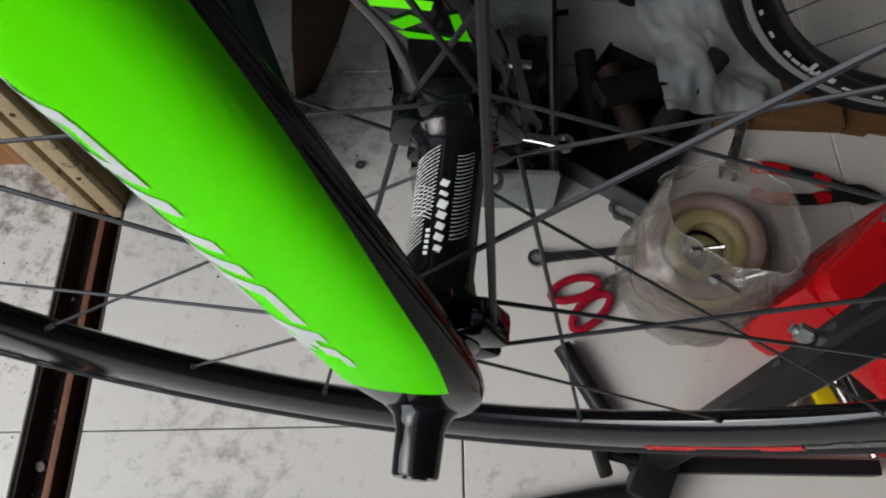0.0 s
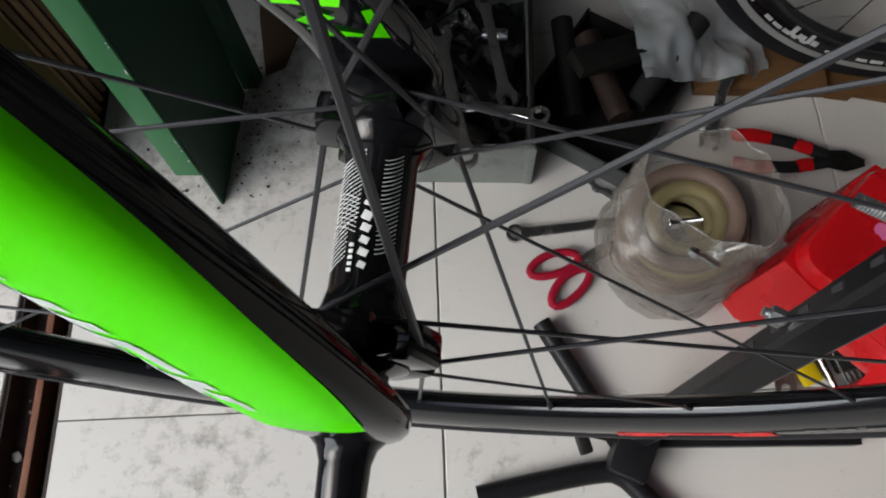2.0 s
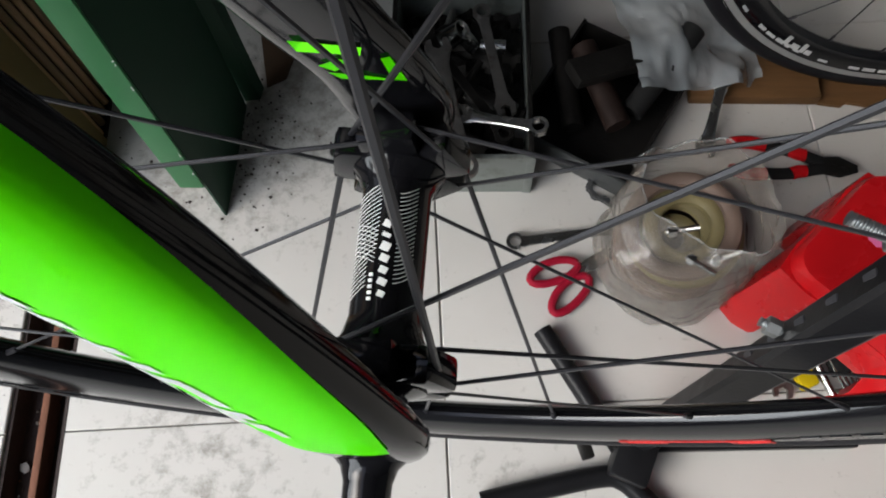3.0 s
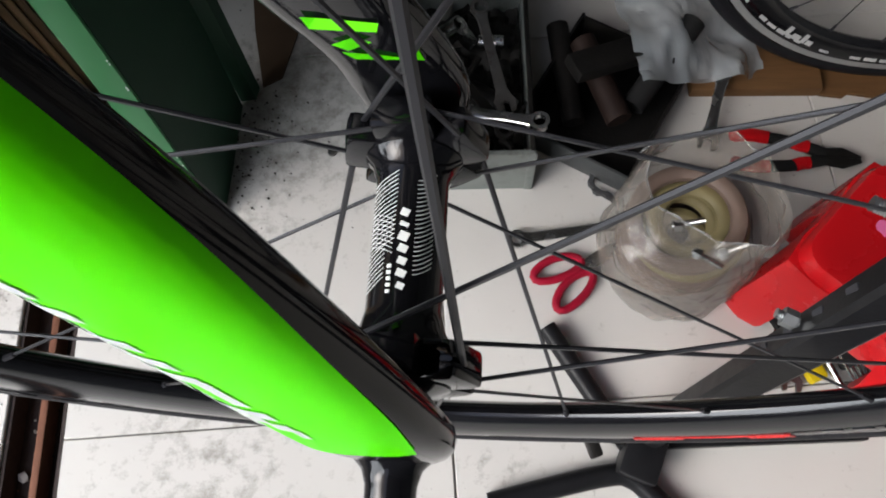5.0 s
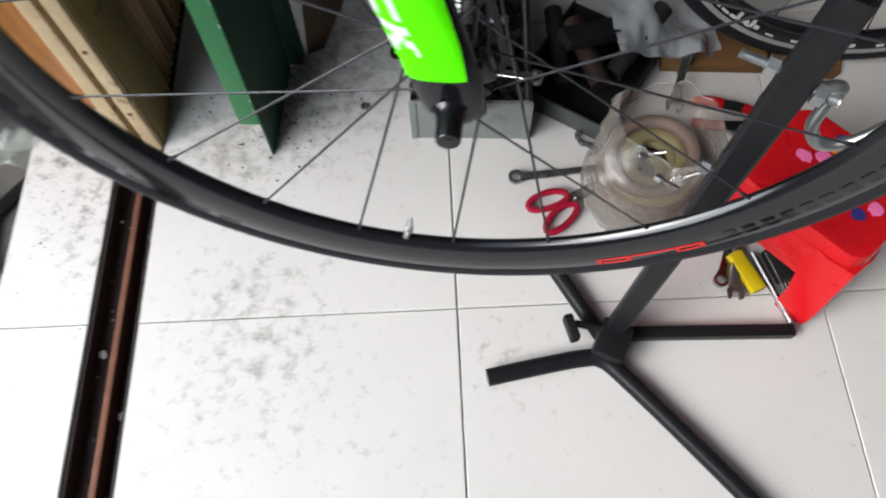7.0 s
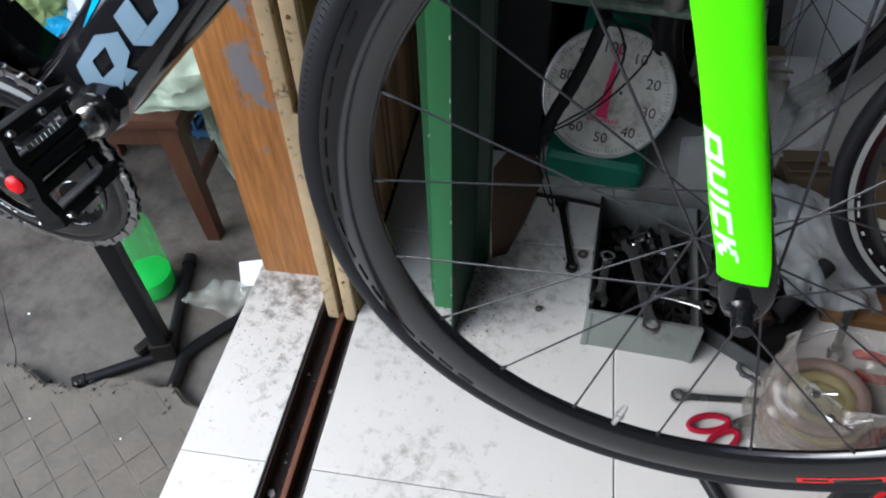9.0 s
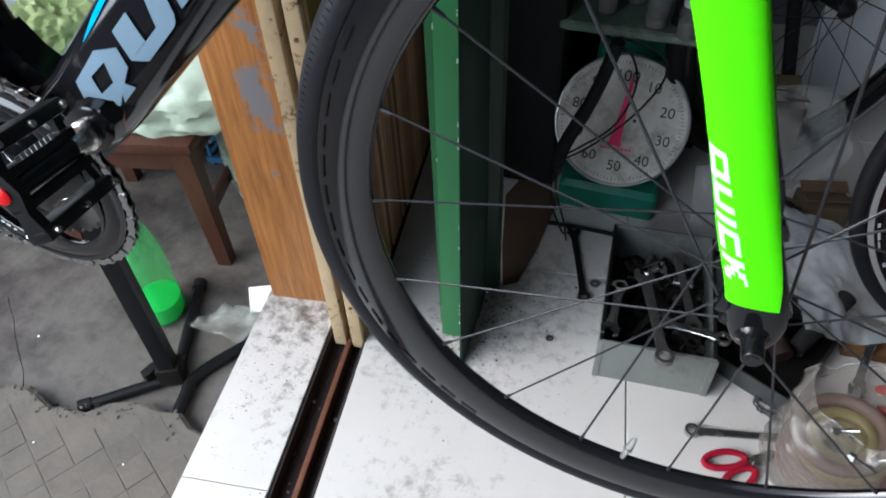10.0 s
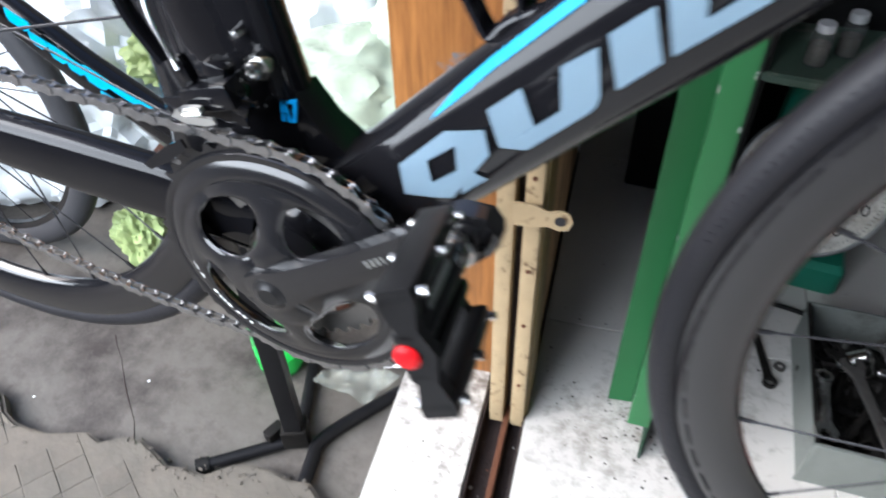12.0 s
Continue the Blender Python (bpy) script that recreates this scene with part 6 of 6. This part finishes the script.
solo("plastic_sheet", drape([(0.135, 0.665, 0.13), (0.205, 0.430, 0.070), (0.385, 0.480, 0.030), (0.305, 0.640, 0.09)], 1, 0.035), M_POLYW, "milky crumpled plastic sheeting on the floor", "plastic sheet")
solo("plastic_sheet", drape([(0.105, 0.80, 0.27), (0.165, 0.76, 0.07), (0.285, 0.86, 0.08), (0.27, 0.93, 0.21)], 5, 0.05), M_POLY, "clear crumpled plastic bag over cartons", "plastic sheet")
solo("plastic_sheet", drape([(0.02, 0.74, 0.12), (0.03, 0.66, 0.01), (0.16, 0.66, 0.01), (0.16, 0.76, 0.14)], 8, 0.03), M_POLY, "clear crumpled plastic bag beside the scale", "plastic sheet")
for x, y, s, rz, z in ((0.135, 0.885, (0.10, 0.09, 0.20), 8, 0.0), (0.42, 0.80, (0.16, 0.12, 0.10), -15, 0.0), (0.255, 0.765, (0.085, 0.06, 0.075), 12, 0.0), (0.205, 0.735, (0.05, 0.045, 0.05), -20, 0.0)):
    carton = thing("carton", "brown cardboard carton with open flaps", "carton", pose(x, y, z, 0, 0, rz))
    part("body", box(bmesh.new(), (0, 0, s[2] / 2), s, bevel=0.003), M_CARD, carton)
    for sy in (-1, 1):
        part("flap", box(bmesh.new(), (0, sy * s[1] * 0.30, s[2] + 0.012), (s[0] * 0.98, s[1] * 0.40, 0.003), Matrix.Rotation(radians(sy * 18), 3, "X")), M_CARD, carton)

solo("rubber_lump", lump(41, 0.050, 0.042, 0.055, 0.2, 4), M_RUBBER, "black rubber lump among the clear bags", "rubber", pose(0.178, 0.700, 0.002))
solo("black_pole", sweep(bmesh.new(), [(0.205, 0.99, 0.0), (0.085, 0.97, 0.55)], 0.013, 14), M_RUBBER, "black pole standing by the wheel in the shade", "pole")

# ---- the dial scale ----
scale_ob = thing("dial_scale", "turquoise enamelled spring scale with a large grimy round dial", "scale", pose(-0.128, 0.80, 0, 0, 0, -2))
bm = bmesh.new()
rings = [rrect(0.094, 0.095, 0.012, 0.0), rrect(0.096, 0.097, 0.012, 0.006), rrect(0.096, 0.097, 0.012, 0.050), rrect(0.088, 0.088, 0.012, 0.062)]
part("base", loft(bm, rings), M_SCALE, scale_ob, "turquoise enamelled base")
bm = bmesh.new()
rings = [rrect(0.080, 0.050, 0.02, 0.05), rrect(0.070, 0.040, 0.02, 0.28), rrect(0.05, 0.035, 0.02, 0.352)]
part("housing", tilted(loft(bm, rings), pose(0, 0.075, 0)), M_SCALE, scale_ob)
DIAL = pose(0, -0.052, 0.186, 66, 0, 0)
bm = bmesh.new()
lathe(bm, [(0.0, -0.045), (0.105, -0.045), (0.120, -0.034), (0.1225, -0.01), (0.1225, 0.004), (0.120, 0.0065), (0.117, 0.0065), (0.1165, 0.001)], 72)
part("dial_case", bm, M_ZINC, scale_ob, "pale metal dial case", DIAL)
bm = bmesh.new()
lathe(bm, [(0.0, 0.0015), (0.117, 0.0015), (0.117, 0.0), (0.0, 0.0)], 72)
dial = part("dial_face", bm, M_DIAL, scale_ob, "grimy cream dial face with black figures", DIAL)
for txt, ang in (("100", 90), ("10", 54), ("20", 18), ("30", -18), ("40", -54), ("50", -90), ("60", -126), ("70", -162), ("80", 162), ("90", 126)):
    a = radians(ang + 2)
    lettering("figure", txt, 0.027 if txt != "100" else 0.029, pose(0.083 * math.cos(a), 0.083 * math.sin(a), 0.0022), M_INK, dial)
for k in range(100):
    a = radians(k * 3.6 + 2)
    bm = bmesh.new()
    L = 0.008 if k % 5 == 0 else 0.0045
    box(bm, (0.108 * math.cos(a), 0.108 * math.sin(a), 0.0018), (L, 0.0009, 0.0005), Matrix.Rotation(a, 3, "Z"))
    part("tick", bm, M_INK, dial)
bm = bmesh.new()
plate(bm, [(-0.0015, 0.088), (-0.0095, -0.030), (-0.013, -0.044), (0.013, -0.044), (0.0095, -0.030), (0.0015, 0.088)], 0.0012, pose(0.0, 0.0, 0.0045, 0, 0, -5))
part("pointer", bm, M_PINK, dial, "magenta pointer")
for k in range(9):
    bm = bmesh.new()
    box(bm, (-0.026 + k * 0.0065, -0.050, 0.0019), (0.0042, 0.0042, 0.0005))
    part("red_mark", bm, M_PINK, dial)
bm = bmesh.new()
lathe(bm, [(0.0, 0.0), (0.003, 0.0), (0.003, 0.003), (0.0, 0.003)], 10)
part("screw", bm, M_INK, dial, m=pose(0.024, 0.006, 0.001))
bm = bmesh.new()
rings = [rrect(0.150, 0.125, 0.02, 0.352), rrect(0.155, 0.130, 0.02, 0.356), rrect(0.155, 0.130, 0.02, 0.366), rrect(0.150, 0.125, 0.018, 0.370), rrect(0.140, 0.115, 0.016, 0.3685)]
M_PLATF = mat("grimy_green_platform", (0.10, 0.16, 0.12), 0.5, var=0.2, scale=10, bump=0.1, stain=(0.40, 0.39, 0.33), stain_scale=7, stain_at=(0.5, 0.7))
part("platform", tilted(loft(bm, rings), pose(0.02, 0.075, 0)), M_PLATF, scale_ob, "grimy green weighing platform")

# jars on the platform
def jar(x, y, h, r, fill):
    j = thing("jar", "small clear jar with a white cap and dark contents", "jar", pose(x, y, 0.3703), "jars on the scale")
    b = bmesh.new()
    lathe(b, [(0.0, 0.0), (r * 0.94, 0.0), (r, 0.004), (r, h * 0.70), (r * 0.72, h * 0.80), (r * 0.72, h * 0.84)], 24, caps=False)
    part("glass", b, M_GLASS, j)
    b = bmesh.new()
    lathe(b, [(0.0, 0.002), (r * 0.90, 0.002), (r * 0.92, h * fill), (r * 0.5, h * fill + 0.003), (0.0, h * fill)], 20, caps=False)
    part("contents", b, M_SEED, j)
    b = bmesh.new()
    lathe(b, [(r * 0.74, h * 0.80), (r * 0.80, h * 0.81), (r * 0.80, h * 0.97), (r * 0.76, h), (0.0, h)], 24, caps=False)
    part("cap", b, M_CAP, j, "white plastic cap")
    return j


for x, y, h, r, fl in ((-0.050, 0.743, 0.066, 0.0180, 0.42), (-0.055, 0.804, 0.068, 0.0170, 0.3), (-0.060, 0.858, 0.068, 0.0170, 0.4), (-0.102, 0.768, 0.066, 0.0180, 0.25), (-0.141, 0.848, 0.068, 0.0170, 0.45), (-0.186, 0.802, 0.066, 0.0170, 0.5)):
    jar(x, y, h, r, fl)

# pouch and cables hanging in front of the dial
bm = bmesh.new()
sweep(bm, curve_pts([(-0.150, 0.655, 0.395), (-0.176, 0.640, 0.300), (-0.212, 0.625, 0.210), (-0.222, 0.622, 0.165)], 6), [0.020] * 8 + [0.022] * 8 + [0.018] * 3, 12, 0.55)
solo("inner_tube", bm, M_RUBBER, "black rubber inner tube hanging before the dial", "inner tube")
for pts in ([(-0.170, 0.66, 0.40), (-0.128, 0.64, 0.385), (-0.112, 0.63, 0.335), (-0.135, 0.625, 0.262), (-0.185, 0.62, 0.212), (-0.222, 0.62, 0.180)], [(-0.150, 0.66, 0.40), (-0.085, 0.64, 0.392), (-0.072, 0.63, 0.355), (-0.110, 0.625, 0.282), (-0.170, 0.62, 0.215), (-0.222, 0.62, 0.172)], [(-0.222, 0.62, 0.175), (-0.218, 0.61, 0.120), (-0.196, 0.60, 0.05), (-0.188, 0.60, 0.006)], [(-0.228, 0.62, 0.165), (-0.225, 0.61, 0.09), (-0.200, 0.61, 0.02), (-0.192, 0.62, 0.004)]):
    solo("cable", sweep(bmesh.new(), curve_pts(pts, 8), 0.0019, 6), M_RUBBER, "thin black cable hanging in a loop", "cable", group="cables before the dial")
solo("cable", sweep(bmesh.new(), curve_pts([(-0.23, 0.64, 0.006), (-0.12, 0.640, 0.006), (-0.02, 0.625, 0.006), (0.09, 0.64, 0.006)], 8), 0.004, 8), M_RUBBER, "thick black cable on the tiles behind the toolbox", "cable")

# ---- the yard behind the bicycle ----
YD = pose(-1.10, 0.60, -0.155, 0, 0, 12)
low = thing("low_table", "low brown varnished wooden table in the yard", "table", YD)
part("tabletop", box(bmesh.new(), (0, 0, 0.315), (0.36, 0.30, 0.022), bevel=0.004), M_TABLE, low)
for sx in (-1, 1):
    for sy in (-1, 1):
        b = bmesh.new()
        rings = []
        for z, o, w in ((0.0, 0.020, 0.015), (0.15, 0.008, 0.018), (0.305, 0.0, 0.021)):
            X, Y = sx * (0.145 + o), sy * (0.115 + o)
            rings.append([(X + w, Y + w, z), (X - w, Y + w, z), (X - w, Y - w, z), (X + w, Y - w, z)])
        part("leg", loft(b, rings), M_TABLE, low)
for c, s in (((0, -0.118, 0.275), (0.27, 0.016, 0.055)), ((0, 0.118, 0.275), (0.27, 0.016, 0.055)), ((-0.148, 0, 0.275), (0.016, 0.22, 0.055)), ((0.148, 0, 0.275), (0.016, 0.22, 0.055)), ((0.155, 0, 0.13), (0.014, 0.22, 0.025)), ((-0.155, 0, 0.13), (0.014, 0.22, 0.025))):
    part("rail", box(bmesh.new(), c, s, bevel=0.002), M_TABLE, low)


def heap(label, cat, seed, x, y, z, rx, ry, rz, material, amp=0.25):
    return solo("bag", lump(seed, rx, ry, rz, amp), material, label, cat, pose(x, y, z, 0, 0, seed * 40), "bags in the yard")


heap("pale green woven sack lying on the low table", "sack", 1, -0.94, 0.66, 0.166, 0.20, 0.16, 0.115, M_SACK, 0.13)
heap("pale green woven sack slumped behind the door post", "sack", 2, -0.86, 0.80, -0.150, 0.17, 0.15, 0.33, M_SACK, 0.11)
heap("bulging white carrier bag in the yard", "bag", 3, -1.38, 0.98, -0.150, 0.24, 0.20, 0.30, M_WHITEB)
heap("bulging white carrier bag in the yard", "bag", 4, -1.72, 0.80, -0.150, 0.26, 0.22, 0.27, M_WHITEB)
heap("crumpled blue carrier bag on the white ones", "bag", 5, -1.32, 0.78, 0.08, 0.105, 0.08, 0.070, M_BLUEB, 0.3)
heap("lime green net bag on the white ones", "bag", 6, -1.42, 0.78, 0.15, 0.095, 0.08, 0.080, M_LIMEB, 0.35)
heap("bulging white carrier bag in the yard", "bag", 7, -1.12, 1.08, -0.150, 0.24, 0.20, 0.38, M_WHITEB)
heap("bulging white carrier bag in the yard", "bag", 8, -2.15, 0.62, -0.150, 0.28, 0.24, 0.26, M_WHITEB)
heap("lime green net bag on the yard concrete", "bag", 9, -1.40, 0.50, -0.150, 0.06, 0.05, 0.07, M_LIMEB, 0.35)
printed = heap("crumpled white bag with orange prints on the yard concrete", "bag", 10, -1.70, 0.72, -0.150, 0.28, 0.14, 0.20, M_WHITEB, 0.28)
heap("crumpled white bag beside the blue crate", "bag", 11, -0.74, 0.56, -0.150, 0.05, 0.05, 0.10, M_WHITEB, 0.35)
for k, (x, y, z, w) in enumerate(((-1.741, 0.532, -0.038, 0.036), (-1.757, 0.532, 0.016, 0.030), (-1.700, 0.534, 0.004, 0.020))):
    part("print", lump(17 + k, w, 0.010, 0.024, 0.35, 3), M_ORANGE, printed, "orange printed flower", printed.matrix_local.inverted() @ pose(x, y, z - 0.0145, 0, 0, 20 - 15 * k))
heap("crumpled pale blue carrier bag on the white ones", "bag", 12, -1.33, 0.90, 0.02, 0.10, 0.08, 0.09, M_BLUEB, 0.3)
crate = thing("crate", "blue plastic lattice crate in the yard", "crate", pose(-0.98, 0.95, -0.155, 0, 0, 8))
for s in (-1, 1):
    for k in range(9):
        part("bar", box(bmesh.new(), (-0.16 + k * 0.04, s * 0.13, 0.13), (0.008, 0.008, 0.26)), M_CRATE, crate)
    for z in (0.02, 0.09, 0.16, 0.25):
        part("bar", box(bmesh.new(), (0, s * 0.132, z), (0.34, 0.010, 0.016)), M_CRATE, crate)
        part("bar", box(bmesh.new(), (s * 0.165, 0, z), (0.010, 0.26, 0.016)), M_CRATE, crate)
yw = thing("yard_wheel", "large dark wheel with a fat tyre standing in the yard", "wheel", pose(-1.755, 0.42, 0.235, 0, 0, 4))
b = lathe(bmesh.new(), [(0.362 + 0.028 * math.cos(t), 0.024 * math.sin(t)) for t in (2 * math.pi * k / 14 for k in range(14))], 90, "y", closed=True)
part("tyre", b, mat("grey_worn_tyre", (0.035, 0.036, 0.040), 0.6, var=0.25, scale=30, bump=0.2), yw, "worn grey tyre")
b = lathe(bmesh.new(), [(0.342, 0.012), (0.336, 0.012), (0.326, 0.006), (0.326, -0.006), (0.336, -0.012), (0.342, -0.012)], 90, "y", closed=True)
part("rim", b, M_CARBON, yw)
b = lathe(bmesh.new(), [(0.0, -0.04), (0.018, -0.035), (0.012, -0.02), (0.012, 0.02), (0.018, 0.035), (0.0, 0.04)], 20, "y")
part("hub", b, M_ANO, yw)
for k in range(24):
    a = 2 * math.pi * (k + 0.5) / 24
    h = a + radians(75 if k % 4 < 2 else -75)
    y = -0.03 if k % 2 else 0.03
    part("spoke", sweep(bmesh.new(), [(0.016 * math.cos(h), y, 0.016 * math.sin(h)), (0.328 * math.cos(a), 0, 0.328 * math.sin(a))], 0.0012, 6), M_SPOKE, yw)
bot = thing("bottle", "green plastic drink bottle standing in the yard", "bottle", pose(-0.958, 0.333, -0.155))
bm = bmesh.new()
lathe(bm, [(0.0, 0.006), (0.02, 0.002), (0.040, 0.004), (0.046, 0.02), (0.046, 0.08), (0.044, 0.10), (0.046, 0.12), (0.046, 0.17), (0.036, 0.225), (0.018, 0.268), (0.0135, 0.275), (0.0135, 0.30)], 28, caps=False)
part("body", bm, M_BOTTLE, bot, "translucent green bottle body")
bm = bmesh.new()
lathe(bm, [(0.0, 0.008), (0.038, 0.007), (0.0445, 0.022), (0.0445, 0.052), (0.0, 0.056)], 28, caps=False)
part("liquid", bm, mat("green_liquid", (0.02, 0.85, 0.10), 0.12, var=0.05, trans=0.15), bot, "bright green liquid")
bm = bmesh.new()
lathe(bm, [(0.0155, 0.293), (0.0155, 0.312), (0.0, 0.313)], 20)
part("cap", bm, M_GREEN, bot)
bm = bmesh.new()
plate(bm, [(-0.03, -0.024), (0.028, -0.028), (0.032, 0.022), (-0.026, 0.028)], 0.001)
solo("paper", bm, M_PAPER, "small white card leaning on the sill step", "paper", pose(-0.765, 0.405, -0.128, 38, -12, 20))
solo("plastic_wrapper", drape([(-0.87, 0.30, -0.135), (-0.76, 0.29, -0.13), (-0.73, 0.37, -0.11), (-0.85, 0.385, -0.13)], 3, 0.050, 44), M_WRAP, "crumpled clear plastic wrapper on the concrete", "wrapper")

# ---- tiles, paving pieces ----
def tile_mesh(name, w, d, material, h=0.010, c=0.0012):
    b = bmesh.new()
    lo = [(-w / 2, -d / 2), (w / 2, -d / 2), (w / 2, d / 2), (-w / 2, d / 2)]
    hi = [(x - math.copysign(c, x), y - math.copysign(c, y)) for x, y in lo]
    loft(b, [[(x, y, -h) for x, y in lo], [(x, y, -c) for x, y in lo], [(x, y, 0) for x, y in hi]])
    return mesh_of(name, b, material, False)


TS, GAP = 0.490, 0.0013
full = tile_mesh("tile", TS - GAP, TS - GAP, M_TILE)
cutw = 0.433
edge_t = tile_mesh("tile", cutw - GAP, TS - GAP, M_TILE)
sill_t = tile_mesh("tile", 0.135 - 0.001, TS - GAP, M_SILL)
for j in range(-4, 4):
    v = (j + 0.5) * TS
    if abs(v) < 1.95:
        part("tile", edge_t, None, floor, m=pose(-cutw / 2 - GAP / 2, v, 0.0))
        for i in range(0, 5):
            if (i + 0.5) * TS < 2.0:
                part("tile", full, None, floor, m=pose((i + 0.5) * TS, v, 0.0))
for j in range(-4, 2):
    part("tile", sill_t, None, sill, m=pose(-0.5675, (j + 0.5) * TS, 0.0035))
pv = random.Random(8)
cell = 0.050
pave_me = tile_mesh("paver", cell - 0.0016, cell - 0.0016, M_PAVE, 0.008, 0.0009)
rot = radians(-33)
for i in range(-30, 30):
    for j in range(-30, 30):
        x = -0.95 + (i * math.cos(rot) - j * math.sin(rot)) * cell
        y = -0.25 + (i * math.sin(rot) + j * math.cos(rot)) * cell
        lim = 0.02 + 0.045 * min(1, max(0, (x + 1.15) / 0.2)) + 0.02 * math.sin(x * 21)
        if -1.62 < x < -0.69 and -0.45 < y < lim - 0.012 + pv.uniform(-0.02, 0.015):
            part("paver", pave_me, None, pavement, m=pose(x, y, -0.1210 + pv.uniform(-0.0007, 0.0007), pv.uniform(-0.8, 0.8), pv.uniform(-0.8, 0.8), math.degrees(rot)))
rb = random.Random(12)
bm = bmesh.new()
for k in range(1900):
    if rb.random() < 0.55:
        w_ = rb.choice((0.04, 0.04, 0.10))
        u, v, z = rb.gauss(-0.25, w_), rb.gauss(0.36, w_ * 1.2), 0.0006
    elif rb.random() < 0.5:
        u, v, z = rb.uniform(-0.63, -0.505), 0.34 - abs(rb.gauss(0, 0.14)), 0.0042
    else:
        u, v, z = rb.uniform(-0.49, -0.44), rb.uniform(-0.4, 0.28), -0.026
    if -0.505 < u < -0.43 and z > 0:
        continue
    p = SHOP @ Vector((u, v, z))
    s = 0.0004 + (0.0026 if z < 0.004 else 0.0014) * rb.random() ** 5 + (0.003 if z < 0 and rb.random() < 0.3 else 0)
    bmesh.ops.create_cube(bm, size=s, matrix=Matrix.Translation(p) @ Matrix.Rotation(rb.uniform(0, 3), 4, "Z") @ Matrix.Diagonal((1, rb.uniform(0.5, 1.5), 0.5, 1)))
solo("crumbs", bm, M_DIRT_SHADE, "dark crumbs of dirt scattered on the floor", "dirt", kind="stuff")
CRACK = ((-1.31, 0.275), (-1.295, 0.257), (-1.262, 0.232), (-1.227, 0.198), (-1.19, 0.166), (-1.147, 0.127), (-1.118, 0.092), (-1.085, 0.058))
bm = bmesh.new()
ck = random.Random(21)
pts = [(CX + ck.uniform(-0.004, 0.004), CY, -0.1555) for CX, CY in CRACK]
sweep(bm, pts, [0.0011 + 0.0012 * ck.random() for _ in pts], 4)
solo("crack", bm, M_DIRT_SHADE, "dark crack in the yard concrete", "crack", kind="structure")
rb = random.Random(31)
bm = bmesh.new()
for k in range(220):
    x = rb.choice((rb.uniform(-1.9, -0.70), rb.gauss(-0.93, 0.09)))
    y = 0.055 + 0.045 * min(1, max(0, (x + 1.15) / 0.2)) + 0.02 * math.sin(x * 21) + rb.gauss(-0.004, 0.016)
    z = -0.153 if y > 0.06 + 0.045 * min(1, max(0, (x + 1.15) / 0.2)) + 0.02 * math.sin(x * 21) else -0.121
    r = 0.0008 + 0.0032 * rb.random() ** 3
    q = bmesh.ops.create_icosphere(bm, subdivisions=1, radius=r, matrix=Matrix.Translation((x, y, z + r * 0.3)) @ Matrix.Rotation(rb.uniform(0, 6), 4, "Z") @ Matrix.Diagonal((1.4, 0.8, 0.6, 1)))
    for v in q["verts"]:
        v.co += Vector((rb.uniform(-1, 1), rb.uniform(-1, 1), rb.uniform(-1, 1))) * r * 0.25
solo("rubble", bm, M_PAVE, "small grey stone chips along the broken paving", "rubble", kind="stuff")
rl = random.Random(52)
bm = bmesh.new()
for k in range(7):
    x, y = rl.uniform(-1.5, -0.72), rl.uniform(-0.35, 0.30)
    lim = 0.055 + 0.045 * min(1, max(0, (x + 1.15) / 0.2)) + 0.02 * math.sin(x * 21)
    w, d = rl.uniform(0.002, 0.006), rl.uniform(0.002, 0.005)
    plate(bm, [(-w / 2, -d / 2), (w * 0.4, -d * 0.6), (w / 2, d * 0.3), (-w * 0.2, d / 2)], 0.0006, pose(x, y, -0.1199 if y < lim else -0.1545, rl.uniform(-4, 4), rl.uniform(-4, 4), rl.uniform(0, 360)))
solo("litter", bm, M_PAPER, "small white paper scraps on the yard", "litter", kind="stuff")
